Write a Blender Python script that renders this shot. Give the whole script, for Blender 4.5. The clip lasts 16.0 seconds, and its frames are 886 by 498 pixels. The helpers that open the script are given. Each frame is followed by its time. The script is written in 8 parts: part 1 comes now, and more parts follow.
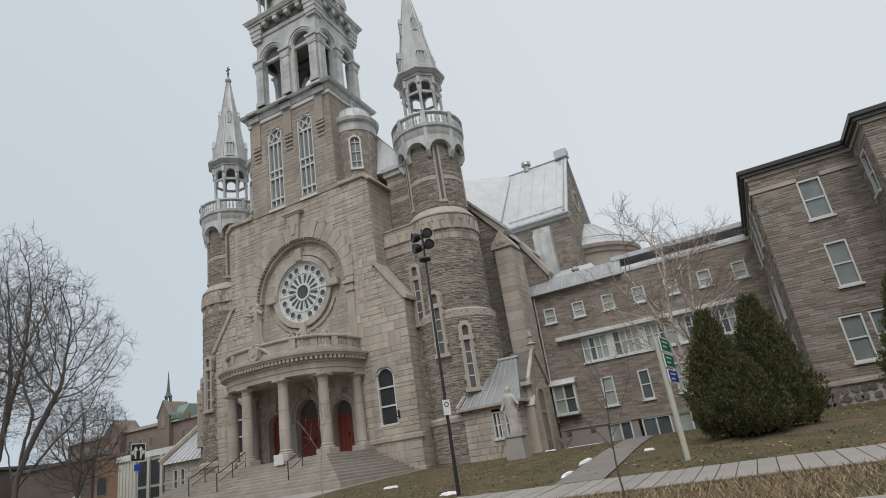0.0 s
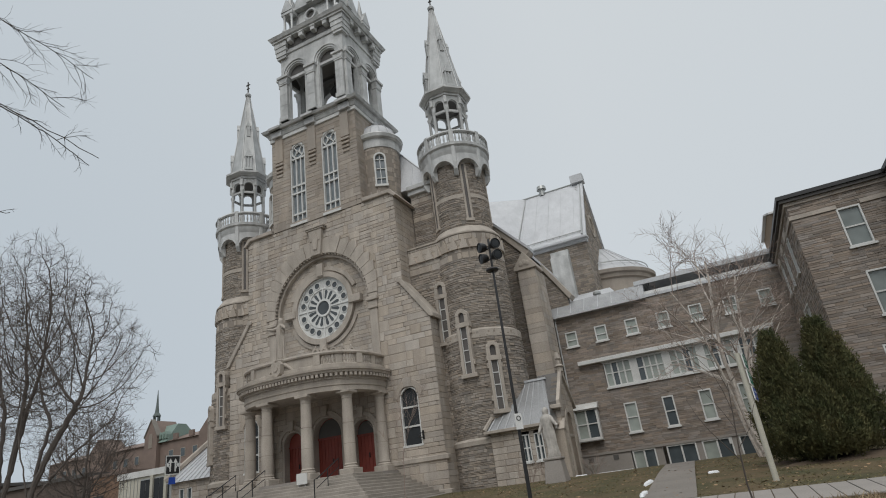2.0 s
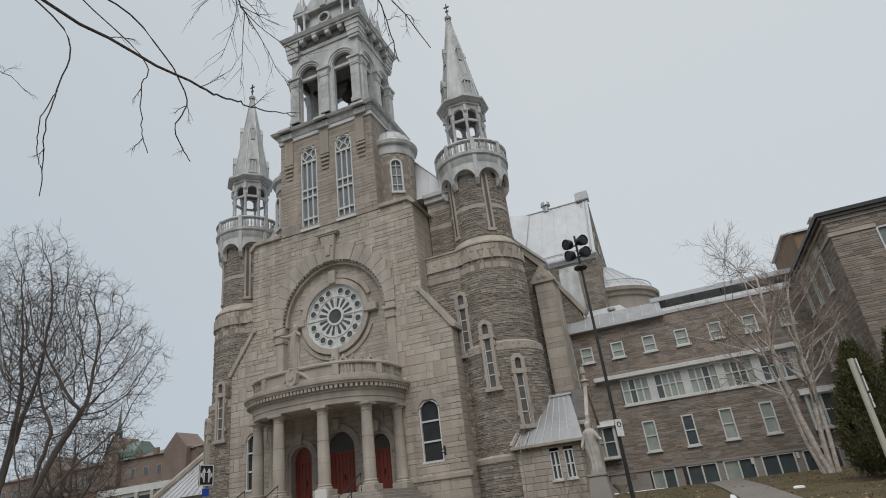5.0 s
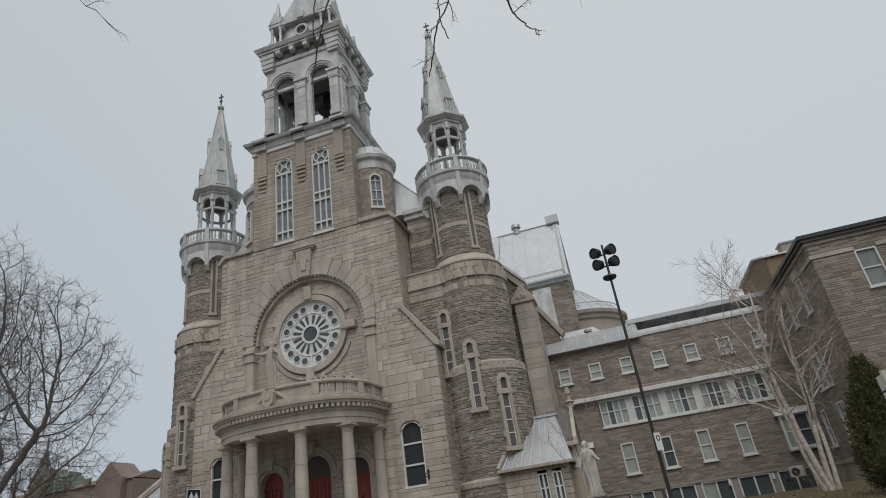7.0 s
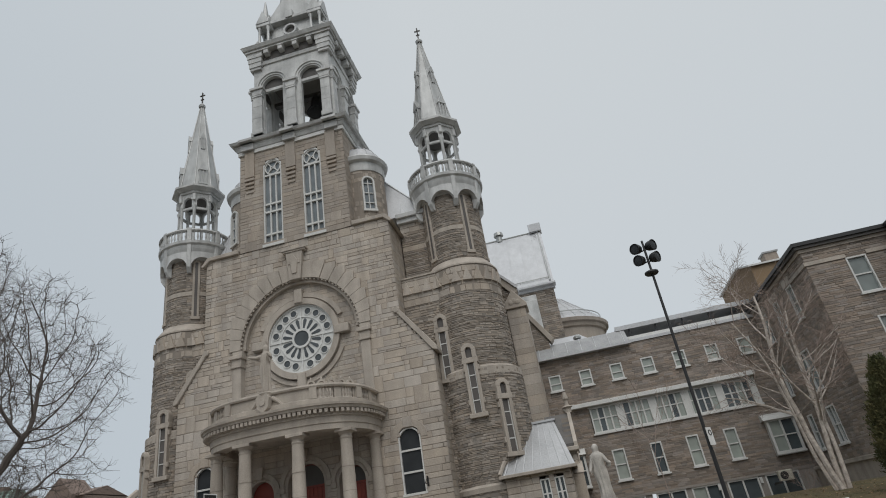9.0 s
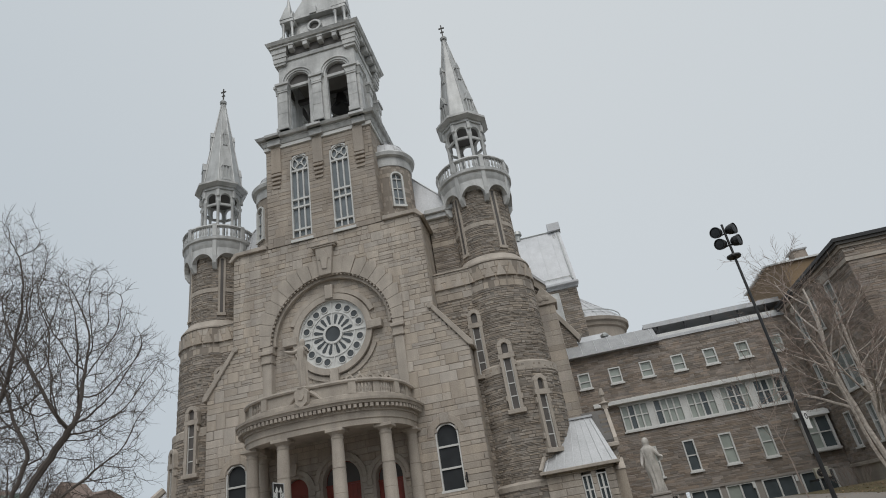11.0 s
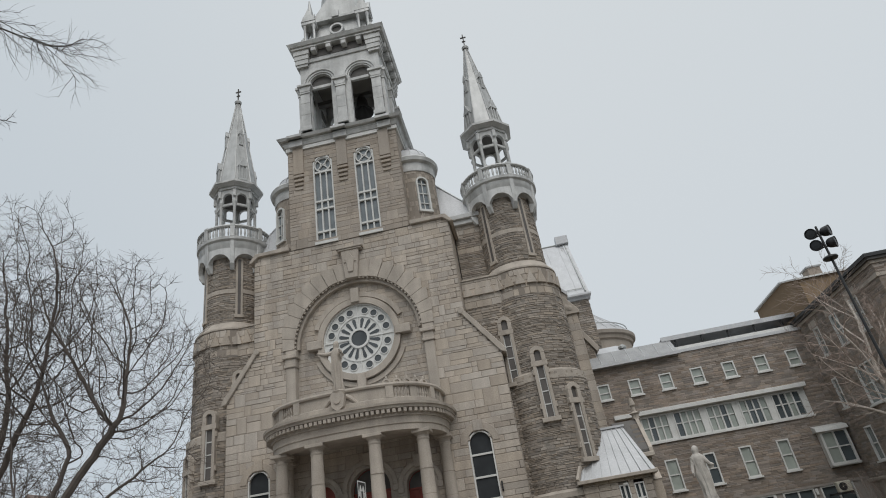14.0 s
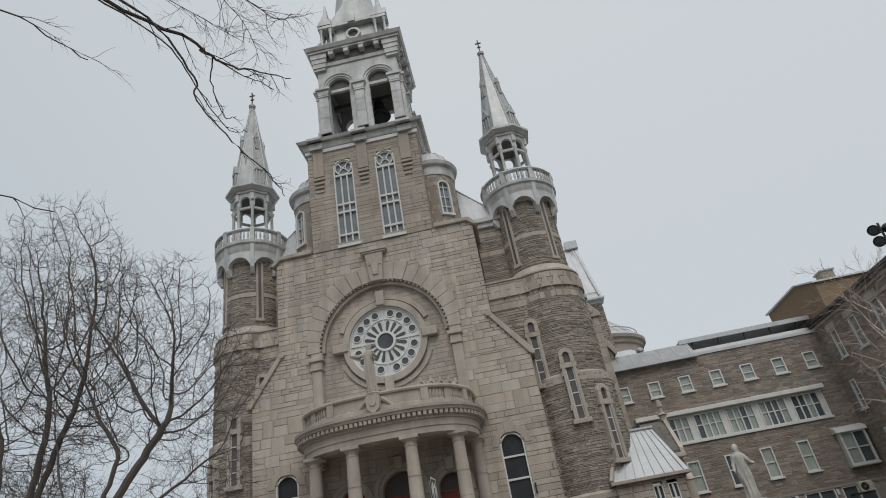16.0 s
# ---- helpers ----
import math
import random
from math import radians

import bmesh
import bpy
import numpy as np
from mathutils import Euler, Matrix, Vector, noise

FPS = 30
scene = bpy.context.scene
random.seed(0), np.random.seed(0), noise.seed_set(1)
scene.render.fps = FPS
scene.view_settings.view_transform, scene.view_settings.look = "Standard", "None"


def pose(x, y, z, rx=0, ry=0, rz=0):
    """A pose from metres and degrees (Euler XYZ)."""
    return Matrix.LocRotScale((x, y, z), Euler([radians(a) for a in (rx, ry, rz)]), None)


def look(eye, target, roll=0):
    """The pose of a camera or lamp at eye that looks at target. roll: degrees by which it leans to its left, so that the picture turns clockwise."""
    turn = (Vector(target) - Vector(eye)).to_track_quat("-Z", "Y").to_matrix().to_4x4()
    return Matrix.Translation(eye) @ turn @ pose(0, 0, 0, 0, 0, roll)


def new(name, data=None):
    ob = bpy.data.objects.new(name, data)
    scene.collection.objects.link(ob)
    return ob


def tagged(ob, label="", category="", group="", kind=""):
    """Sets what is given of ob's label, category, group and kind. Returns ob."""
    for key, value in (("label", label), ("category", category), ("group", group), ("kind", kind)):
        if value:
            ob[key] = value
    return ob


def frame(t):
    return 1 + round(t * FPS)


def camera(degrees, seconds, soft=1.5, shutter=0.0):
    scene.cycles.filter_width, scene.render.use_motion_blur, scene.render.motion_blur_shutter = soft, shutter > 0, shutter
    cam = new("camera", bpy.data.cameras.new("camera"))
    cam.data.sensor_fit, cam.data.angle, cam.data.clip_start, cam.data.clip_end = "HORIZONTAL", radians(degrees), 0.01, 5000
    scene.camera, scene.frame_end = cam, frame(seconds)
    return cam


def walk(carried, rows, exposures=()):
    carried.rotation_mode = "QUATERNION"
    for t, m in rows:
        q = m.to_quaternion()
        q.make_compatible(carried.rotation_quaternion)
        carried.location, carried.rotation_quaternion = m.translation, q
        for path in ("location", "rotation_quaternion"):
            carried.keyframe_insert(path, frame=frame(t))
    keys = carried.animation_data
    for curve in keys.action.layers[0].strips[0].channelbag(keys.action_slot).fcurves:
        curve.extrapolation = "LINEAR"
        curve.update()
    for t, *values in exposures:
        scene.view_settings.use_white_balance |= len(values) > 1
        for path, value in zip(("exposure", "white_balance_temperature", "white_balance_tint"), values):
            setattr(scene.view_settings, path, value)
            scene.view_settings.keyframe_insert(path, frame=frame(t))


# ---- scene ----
cam = camera(73.8, 16.0, soft=1.0)
METRES, EYE, TILT, LEAN, TURN = 20.0, 1.6, 0.0, 0.0, 24.8
ROWS = [
    (0.0, 0.0, 0.0, 0.0, 3.0, 19.89, 8.32),
    (0.5, -0.0289, 0.0016, 0.0001, 2.38, 20.28, 8.21),
    (1.0, -0.0622, 0.0014, -0.0008, 2.17, 20.9, 7.87),
    (1.5, -0.0939, 0.0103, -0.0013, 1.91, 21.7, 7.53),
    (2.0, -0.1246, 0.0189, -0.0022, 1.45, 22.23, 7.11),
    (2.5, -0.155, 0.0315, -0.0028, 0.91, 22.6, 7.1),
    (3.0, -0.1858, 0.0392, -0.0043, 0.49, 23.0, 6.78),
    (3.5, -0.216, 0.0495, -0.0015, -0.1, 23.04, 6.68),
    (6.0, -0.3579, 0.1119, 0.0021, -4.73, 24.86, 7.02),
    (6.5, -0.3849, 0.1285, 0.003, -6.37, 25.34, 7.35),
    (7.0, -0.4116, 0.1432, 0.0053, -7.36, 25.76, 7.66),
    (7.5, -0.4407, 0.1533, 0.0034, -8.32, 26.0, 7.92),
    (8.0, -0.4687, 0.1666, 0.0042, -9.32, 26.34, 8.24),
    (8.5, -0.4958, 0.1806, 0.0051, -10.33, 26.49, 8.28),
    (9.0, -0.5246, 0.193, 0.0052, -11.31, 26.44, 8.62),
    (11.5, -0.6665, 0.258, -0.0004, -12.19, 26.94, 8.71),
    (12.0, -0.6965, 0.2672, -0.0008, -13.11, 26.62, 8.8),
    (12.5, -0.7242, 0.2796, 0.0019, -14.21, 26.51, 9.19),
    (13.0, -0.7496, 0.2936, 0.004, -15.2, 26.65, 9.25),
    (13.5, -0.7771, 0.3071, 0.0051, -15.14, 27.26, 8.94),
    (14.0, -0.8068, 0.3176, 0.004, -14.98, 28.06, 8.44),
    (14.5, -0.8374, 0.3305, 0.0036, -14.9, 28.7, 8.36),
    (15.0, -0.8647, 0.3413, 0.0057, -14.98, 29.1, 8.48),
    (15.5, -0.8948, 0.3481, 0.0069, -15.28, 29.11, 8.68),
    (16.0, -0.9251, 0.3582, 0.0055, -16.2, 28.72, 9.08),
]
walk(cam, [(t, pose(0, 0, EYE, TILT, LEAN, TURN) @ pose(METRES * x, METRES * y, METRES * z, 90 + pitch, roll, yaw)) for t, x, y, z, yaw, pitch, roll in ROWS],
     [(0.0, 0.14), (0.5, 0.07), (1.0, 0.06), (1.5, 0.02), (3.5, -0.08), (6.0, 0.0), (7.0, -0.12), (8.0, -0.1), (9.0, -0.08), (11.5, -0.02), (12.5, 0.04), (13.5, 0.06), (14.5, -0.02), (16.0, -0.06)])

# ---- world, sun ----
world = bpy.data.worlds.new("overcast")
scene.world = world
world.use_nodes = True
wn, wl = world.node_tree.nodes, world.node_tree.links
wn.clear()
w_out, w_bg = wn.new("ShaderNodeOutputWorld"), wn.new("ShaderNodeBackground")
w_sky, w_mix, w_ramp = wn.new("ShaderNodeTexSky"), wn.new("ShaderNodeMixRGB"), wn.new("ShaderNodeValToRGB")
w_co, w_sep = wn.new("ShaderNodeTexCoord"), wn.new("ShaderNodeSeparateXYZ")
w_sky.sky_type, w_sky.sun_disc = "NISHITA", False
w_sky.sun_elevation, w_sky.sun_rotation = radians(48), radians(195)
# cloud cover: even grey, brighter towards the zenith
w_ramp.color_ramp.elements[0].position, w_ramp.color_ramp.elements[0].color = 0.0, (6.0, 6.5, 6.9, 1)
w_ramp.color_ramp.elements[1].position, w_ramp.color_ramp.elements[1].color = 1.0, (14.5, 14.8, 15.0, 1)
mid = w_ramp.color_ramp.elements.new(0.82)
mid.color = (6.5, 6.9, 7.15, 1)
w_mix.inputs[0].default_value = 0.96
wl.new(w_co.outputs["Generated"], w_sep.inputs[0])
wl.new(w_sep.outputs["Z"], w_ramp.inputs[0])
wl.new(w_sky.outputs[0], w_mix.inputs[1])
wl.new(w_ramp.outputs[0], w_mix.inputs[2])
# the cloud is thicker towards the west
w_west, w_dim, w_veil = wn.new("ShaderNodeMapRange"), wn.new("ShaderNodeMixRGB"), wn.new("ShaderNodeMixRGB")
w_west.inputs[1].default_value, w_west.inputs[2].default_value = -1.0, -0.1
w_veil.inputs[1].default_value, w_veil.inputs[2].default_value = (0.805, 0.845, 0.885, 1), (1, 1, 1, 1)
w_dim.blend_type, w_dim.inputs[0].default_value = "MULTIPLY", 1.0
wl.new(w_sep.outputs["X"], w_west.inputs[0])
wl.new(w_mix.outputs[0], w_dim.inputs[1])
wl.new(w_west.outputs[0], w_veil.inputs[0])
wl.new(w_veil.outputs[0], w_dim.inputs[2])
wl.new(w_dim.outputs[0], w_bg.inputs["Color"])
w_bg.inputs["Strength"].default_value = 0.1
wl.new(w_bg.outputs[0], w_out.inputs[0])

sun = new("sun", bpy.data.lights.new("sun", "SUN"))
sun.data.energy, sun.data.angle, sun.data.color = 1.3, radians(40), (1.0, 0.97, 0.93)
sun.matrix_world = look((0, 0, 60), (-12, 40, 8))


# ---- materials ----
def material(name, base, second=None, rough=0.85, metal=0.0, scale=2.0, fine=40.0, bump=0.15, pieces=0.0, stain=0.25, warm=0.0, streak=0.0):
    """Two-scale noise between two colours; pieces: how much single pieces differ in tone; streak: vertical weathering."""
    m = bpy.data.materials.new(name)
    m.use_nodes = True
    n, l = m.node_tree.nodes, m.node_tree.links
    bs = n["Principled BSDF"]
    bs.inputs["Roughness"].default_value, bs.inputs["Metallic"].default_value = rough, metal
    second = second or tuple(c * 0.72 for c in base)
    co = n.new("ShaderNodeTexCoord")
    big, small = n.new("ShaderNodeTexNoise"), n.new("ShaderNodeTexNoise")
    big.inputs["Scale"].default_value, big.inputs["Detail"].default_value = scale, 5
    small.inputs["Scale"].default_value, small.inputs["Detail"].default_value = fine, 6
    for t in (big, small):
        l.new(co.outputs["Object"], t.inputs["Vector"])
    ramp = n.new("ShaderNodeMapRange")
    ramp.inputs[1].default_value, ramp.inputs[2].default_value = 0.3, 0.72
    l.new(big.outputs["Fac"], ramp.inputs[0])
    mix = n.new("ShaderNodeMixRGB")
    mix.inputs[1].default_value, mix.inputs[2].default_value = (*base, 1), (*second, 1)
    scaled = n.new("ShaderNodeMath")
    scaled.operation, scaled.inputs[1].default_value = "MULTIPLY", stain * 2
    l.new(ramp.outputs[0], scaled.inputs[0])
    l.new(scaled.outputs[0], mix.inputs[0])
    last = mix
    hsv = n.new("ShaderNodeHueSaturation")
    l.new(last.outputs[0], hsv.inputs["Color"])
    add = n.new("ShaderNodeMath")
    add.operation = "MULTIPLY_ADD"
    add.inputs[1].default_value, add.inputs[2].default_value = 0.5, 0.75
    l.new(small.outputs["Fac"], add.inputs[0])
    value = add
    if pieces:
        geo, info = n.new("ShaderNodeNewGeometry"), n.new("ShaderNodeObjectInfo")
        both, fr = n.new("ShaderNodeMath"), n.new("ShaderNodeMath")
        both.operation, fr.operation = "ADD", "FRACT"
        l.new(geo.outputs["Random Per Island"], both.inputs[0])
        l.new(info.outputs["Random"], both.inputs[1])
        l.new(both.outputs[0], fr.inputs[0])
        tone = n.new("ShaderNodeMapRange")
        tone.inputs[3].default_value, tone.inputs[4].default_value = 1 - pieces, 1 + pieces
        l.new(fr.outputs[0], tone.inputs[0])
        value = n.new("ShaderNodeMath")
        value.operation = "MULTIPLY"
        l.new(add.outputs[0], value.inputs[0])
        l.new(tone.outputs[0], value.inputs[1])
        if warm:
            white = n.new("ShaderNodeTexWhiteNoise")
            white.noise_dimensions = "1D"
            l.new(fr.outputs[0], white.inputs["W"])
            sat = n.new("ShaderNodeMapRange")
            sat.inputs[3].default_value, sat.inputs[4].default_value = 1 - warm, 1 + warm
            l.new(white.outputs["Value"], sat.inputs[0])
            l.new(sat.outputs[0], hsv.inputs["Saturation"])
    if streak:
        mapping, st = n.new("ShaderNodeMapping"), n.new("ShaderNodeTexNoise")
        mapping.inputs["Scale"].default_value = (1.6, 1.6, 0.12)
        st.inputs["Scale"].default_value, st.inputs["Detail"].default_value = 1.0, 6
        l.new(co.outputs["Object"], mapping.inputs[0])
        l.new(mapping.outputs[0], st.inputs["Vector"])
        sr = n.new("ShaderNodeMapRange")
        sr.inputs[1].default_value, sr.inputs[2].default_value = 0.35, 0.7
        sr.inputs[3].default_value, sr.inputs[4].default_value = 1.0, 1 - streak
        l.new(st.outputs["Fac"], sr.inputs[0])
        prod = n.new("ShaderNodeMath")
        prod.operation = "MULTIPLY"
        l.new(value.outputs[0], prod.inputs[0])
        l.new(sr.outputs[0], prod.inputs[1])
        value = prod
    l.new(value.outputs[0], hsv.inputs["Value"])
    l.new(hsv.outputs[0], bs.inputs["Base Color"])
    if bump:
        b = n.new("ShaderNodeBump")
        b.inputs["Strength"].default_value, b.inputs["Distance"].default_value = bump, 0.03
        l.new(small.outputs["Fac"], b.inputs["Height"])
        l.new(b.outputs[0], bs.inputs["Normal"])
    return m


def glass(name, tint=(0.03, 0.04, 0.05), rough=0.08, gloss=0.5):
    m = bpy.data.materials.new(name)
    m.use_nodes = True
    n, l = m.node_tree.nodes, m.node_tree.links
    bs = n["Principled BSDF"]
    bs.inputs["Roughness"].default_value, bs.inputs["Specular IOR Level"].default_value = rough, gloss
    no, co, r = n.new("ShaderNodeTexNoise"), n.new("ShaderNodeTexCoord"), n.new("ShaderNodeMixRGB")
    no.inputs["Scale"].default_value = 1.1
    l.new(co.outputs["Object"], no.inputs["Vector"])
    r.inputs[1].default_value, r.inputs[2].default_value = (*tint, 1), (*[c * 2.2 + 0.01 for c in tint], 1)
    l.new(no.outputs["Fac"], r.inputs[0])
    l.new(r.outputs[0], bs.inputs["Base Color"])
    bu, n2 = n.new("ShaderNodeBump"), n.new("ShaderNodeTexNoise")
    n2.inputs["Scale"].default_value = 2.5
    bu.inputs["Strength"].default_value, bu.inputs["Distance"].default_value = 0.08, 0.02
    l.new(co.outputs["Object"], n2.inputs["Vector"])
    l.new(n2.outputs["Fac"], bu.inputs["Height"])
    l.new(bu.outputs[0], bs.inputs["Normal"])
    return m


ASHLAR = material("pale limestone blocks", (0.505, 0.445, 0.38), (0.36, 0.316, 0.272), 0.9, scale=0.35, fine=14, bump=0.4, pieces=0.11, stain=0.4, warm=0.18, streak=0.25)
TRIM = material("dressed limestone", (0.49, 0.435, 0.375), (0.325, 0.288, 0.248), 0.85, scale=0.8, fine=20, bump=0.15, stain=0.35, streak=0.25)
MORTAR = material("grey mortar", (0.27, 0.235, 0.2), rough=0.95, scale=1, fine=30, bump=0.2)
RUBBLE = material("rough brown-grey stone", (0.345, 0.3, 0.254), (0.24, 0.21, 0.18), 0.95, scale=0.5, fine=9, bump=0.7, pieces=0.28, stain=0.35, warm=0.22, streak=0.2)
ANNEXMORTAR = material("brown-grey mortar", (0.27, 0.24, 0.205), rough=0.95, scale=1, fine=30, bump=0.2)
# joints of the rubble walls; also the shade painted on the belfry ceiling
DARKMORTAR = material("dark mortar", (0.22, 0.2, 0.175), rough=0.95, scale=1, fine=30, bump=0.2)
ANNEXSTONE = material("split-face grey-brown stone", (0.318, 0.27, 0.23), (0.225, 0.192, 0.165), 0.95, scale=0.5, fine=9, bump=0.5, pieces=0.26, stain=0.35, warm=0.3, streak=0.15)
PAINTED = material("pale grey painted sheet metal", (0.64, 0.645, 0.635), (0.4, 0.405, 0.4), 0.55, 0.0, scale=1.2, fine=22, bump=0.06, stain=0.45, streak=0.3)
SPIRE = material("weathered tin sheet", (0.55, 0.56, 0.555), (0.39, 0.395, 0.39), 0.5, 0.25, scale=1.0, fine=18, bump=0.08, stain=0.45, streak=0.35)
BRIGHTTIN = material("reflective tin sheet", (0.47, 0.475, 0.48), (0.38, 0.385, 0.39), 0.38, 0.8, scale=0.5, fine=12, bump=0.04, stain=0.3, streak=0.12)
ROOF = material("silver sheet roofing", (0.56, 0.57, 0.585), (0.46, 0.47, 0.485), 0.55, 0.1, scale=0.5, fine=12, bump=0.05, stain=0.3, streak=0.12)
# near-black for dark paint, and for shade painted onto recesses and inner faces
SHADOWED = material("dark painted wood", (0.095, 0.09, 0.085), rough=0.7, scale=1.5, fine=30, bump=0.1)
WHITE = material("white window paint", (0.66, 0.66, 0.64), (0.5, 0.5, 0.48), 0.5, scale=2, fine=30, bump=0.05)
GLASS = glass("window glass", (0.045, 0.055, 0.06))
LEADED = glass("leaded church glass", (0.05, 0.056, 0.06), 0.35, 0.22)
PORCHGLASS = glass("dark leaded window glass", (0.022, 0.024, 0.026), 0.3, 0.1)
TOWERGLASS = glass("pale leaded tower glass", (0.11, 0.125, 0.135), 0.3, 0.3)
TOWERPAINT = material("weathered white window paint", (0.6, 0.6, 0.58), (0.47, 0.47, 0.45), 0.6, scale=2, fine=30, bump=0.05)
SLITGLASS = glass("dark slit glass", (0.07, 0.064, 0.06), 0.3, 0.2)
PALEGLASS = glass("curtained window glass", (0.20, 0.22, 0.20), 0.12)
REDDOOR = material("dark red door paint", (0.26, 0.05, 0.034), (0.17, 0.034, 0.025), 0.5, scale=2, fine=30, bump=0.1)
METALDARK = material("black painted metal", (0.02, 0.02, 0.021), rough=0.45, scale=4, fine=40, bump=0.05)
GALV = material("galvanised steel", (0.42, 0.43, 0.42), rough=0.45, metal=0.6, scale=3, fine=40, bump=0.05)
CREAM = material("cream painted pole", (0.52, 0.50, 0.42), (0.4, 0.38, 0.32), 0.5, scale=3, fine=40, bump=0.05)
STATUE = material("whitewashed cast stone", (0.52, 0.49, 0.45), (0.3, 0.28, 0.255), 0.8, scale=4, fine=40, bump=0.15, stain=0.4)
BARK = material("grey-brown bark", (0.115, 0.098, 0.086), (0.075, 0.065, 0.057), 0.95, scale=6, fine=60, bump=0.5)
TWIG = material("brown twigs", (0.115, 0.095, 0.082), (0.08, 0.066, 0.056), 0.9, scale=4, fine=30, bump=0.0)
BIRCH = material("pale birch bark", (0.58, 0.52, 0.46), (0.26, 0.22, 0.19), 0.8, scale=7, fine=30, bump=0.2, stain=0.45)
BIRCHTWIG = material("reddish birch twigs", (0.34, 0.27, 0.23), (0.22, 0.165, 0.14), 0.9, bump=0.0)
NEEDLE = material("dark green cedar foliage", (0.052, 0.066, 0.025), (0.105, 0.09, 0.034), 0.95, scale=1.6, fine=12, bump=0.0, pieces=0.2, stain=0.45)
GRASS = material("winter lawn", (0.053, 0.051, 0.018), (0.118, 0.079, 0.04), 1.0, scale=0.9, fine=9, bump=0.8, stain=0.5)
BLADES = material("lawn blades", (0.15, 0.14, 0.06), (0.2, 0.15, 0.083), 1.0, scale=0.8, fine=18, bump=0.0, pieces=0.3)
LEAFLITTER = material("dry brown leaves", (0.3, 0.2, 0.115), (0.17, 0.11, 0.065), 0.9, scale=3.0, fine=20, bump=0.0, pieces=0.4)
STEPSTONE = material("worn step stone", (0.36, 0.325, 0.285), (0.25, 0.225, 0.195), 0.9, scale=1.3, fine=16, bump=0.5, pieces=0.06, stain=0.45)
DRYGRASS = material("dry straw grass", (0.33, 0.25, 0.155), (0.22, 0.165, 0.10), 0.95, scale=2.0, fine=10, bump=0.0, pieces=0.35, stain=0.4)
CONCRETE = material("grey concrete", (0.315, 0.288, 0.262), (0.225, 0.205, 0.187), 0.9, scale=0.7, fine=25, bump=0.15, pieces=0.08)
ASPHALT = material("worn asphalt", (0.06, 0.06, 0.062), (0.045, 0.045, 0.046), 0.9, scale=0.6, fine=40, bump=0.3)
SNOW = material("old snow", (0.78, 0.79, 0.80), (0.62, 0.62, 0.61), 0.8, scale=4, fine=30, bump=0.3)
EARTH = material("bare brown earth", (0.12, 0.085, 0.055), (0.075, 0.055, 0.04), 1.0, scale=2, fine=20, bump=0.5)
BROWNBRICK = material("brown school brick", (0.23, 0.172, 0.145), (0.155, 0.118, 0.1), 0.9, scale=0.4, fine=8, bump=0.2, stain=0.4)
ORANGE = material("tan-orange cladding", (0.245, 0.17, 0.10), (0.18, 0.125, 0.075), 0.8, scale=0.6, fine=15, bump=0.1)
DARKBRICK = material("dark brown brick", (0.13, 0.1, 0.084), (0.09, 0.07, 0.058), 0.9, scale=0.6, fine=12, bump=0.2, stain=0.4)
TANBRICK = material("red-brown facing brick", (0.215, 0.135, 0.092), (0.16, 0.10, 0.07), 0.9, scale=0.6, fine=15, bump=0.1)
FIELDSTONE = material("dark fieldstone", (0.17, 0.155, 0.15), (0.11, 0.10, 0.10), 0.9, scale=1.5, fine=15, bump=0.4, pieces=0.3)
SLATE = material("dark grey slate", (0.15, 0.14, 0.13), (0.1, 0.094, 0.09), 0.75, scale=1.5, fine=18, bump=0.2, stain=0.4, streak=0.2)
OAK = material("weathered brown oak", (0.3, 0.245, 0.195), (0.2, 0.16, 0.125), 0.7, scale=2, fine=25, bump=0.2, streak=0.3)
PATHSTONE = material("worn brown-grey concrete", (0.22, 0.198, 0.175), (0.165, 0.148, 0.13), 0.95, scale=0.7, fine=25, bump=0.2, stain=0.4)
WINGGLASS = glass("grey curtained glass", (0.12, 0.135, 0.13), 0.12)
COPPER = material("green copper roof", (0.2, 0.27, 0.235), (0.15, 0.2, 0.175), 0.7, scale=0.5, fine=10, bump=0.1)
GREEN = material("green sign enamel", (0.01, 0.16, 0.10), rough=0.4, scale=3, bump=0.0)
BLUE = material("blue sign enamel", (0.015, 0.06, 0.34), rough=0.4, scale=3, bump=0.0)
SIGNWHITE = material("white sign enamel", (0.72, 0.72, 0.70), rough=0.4, scale=3, bump=0.0)
SIGNBLACK = material("black sign enamel", (0.015, 0.015, 0.016), rough=0.4, scale=3, bump=0.0)


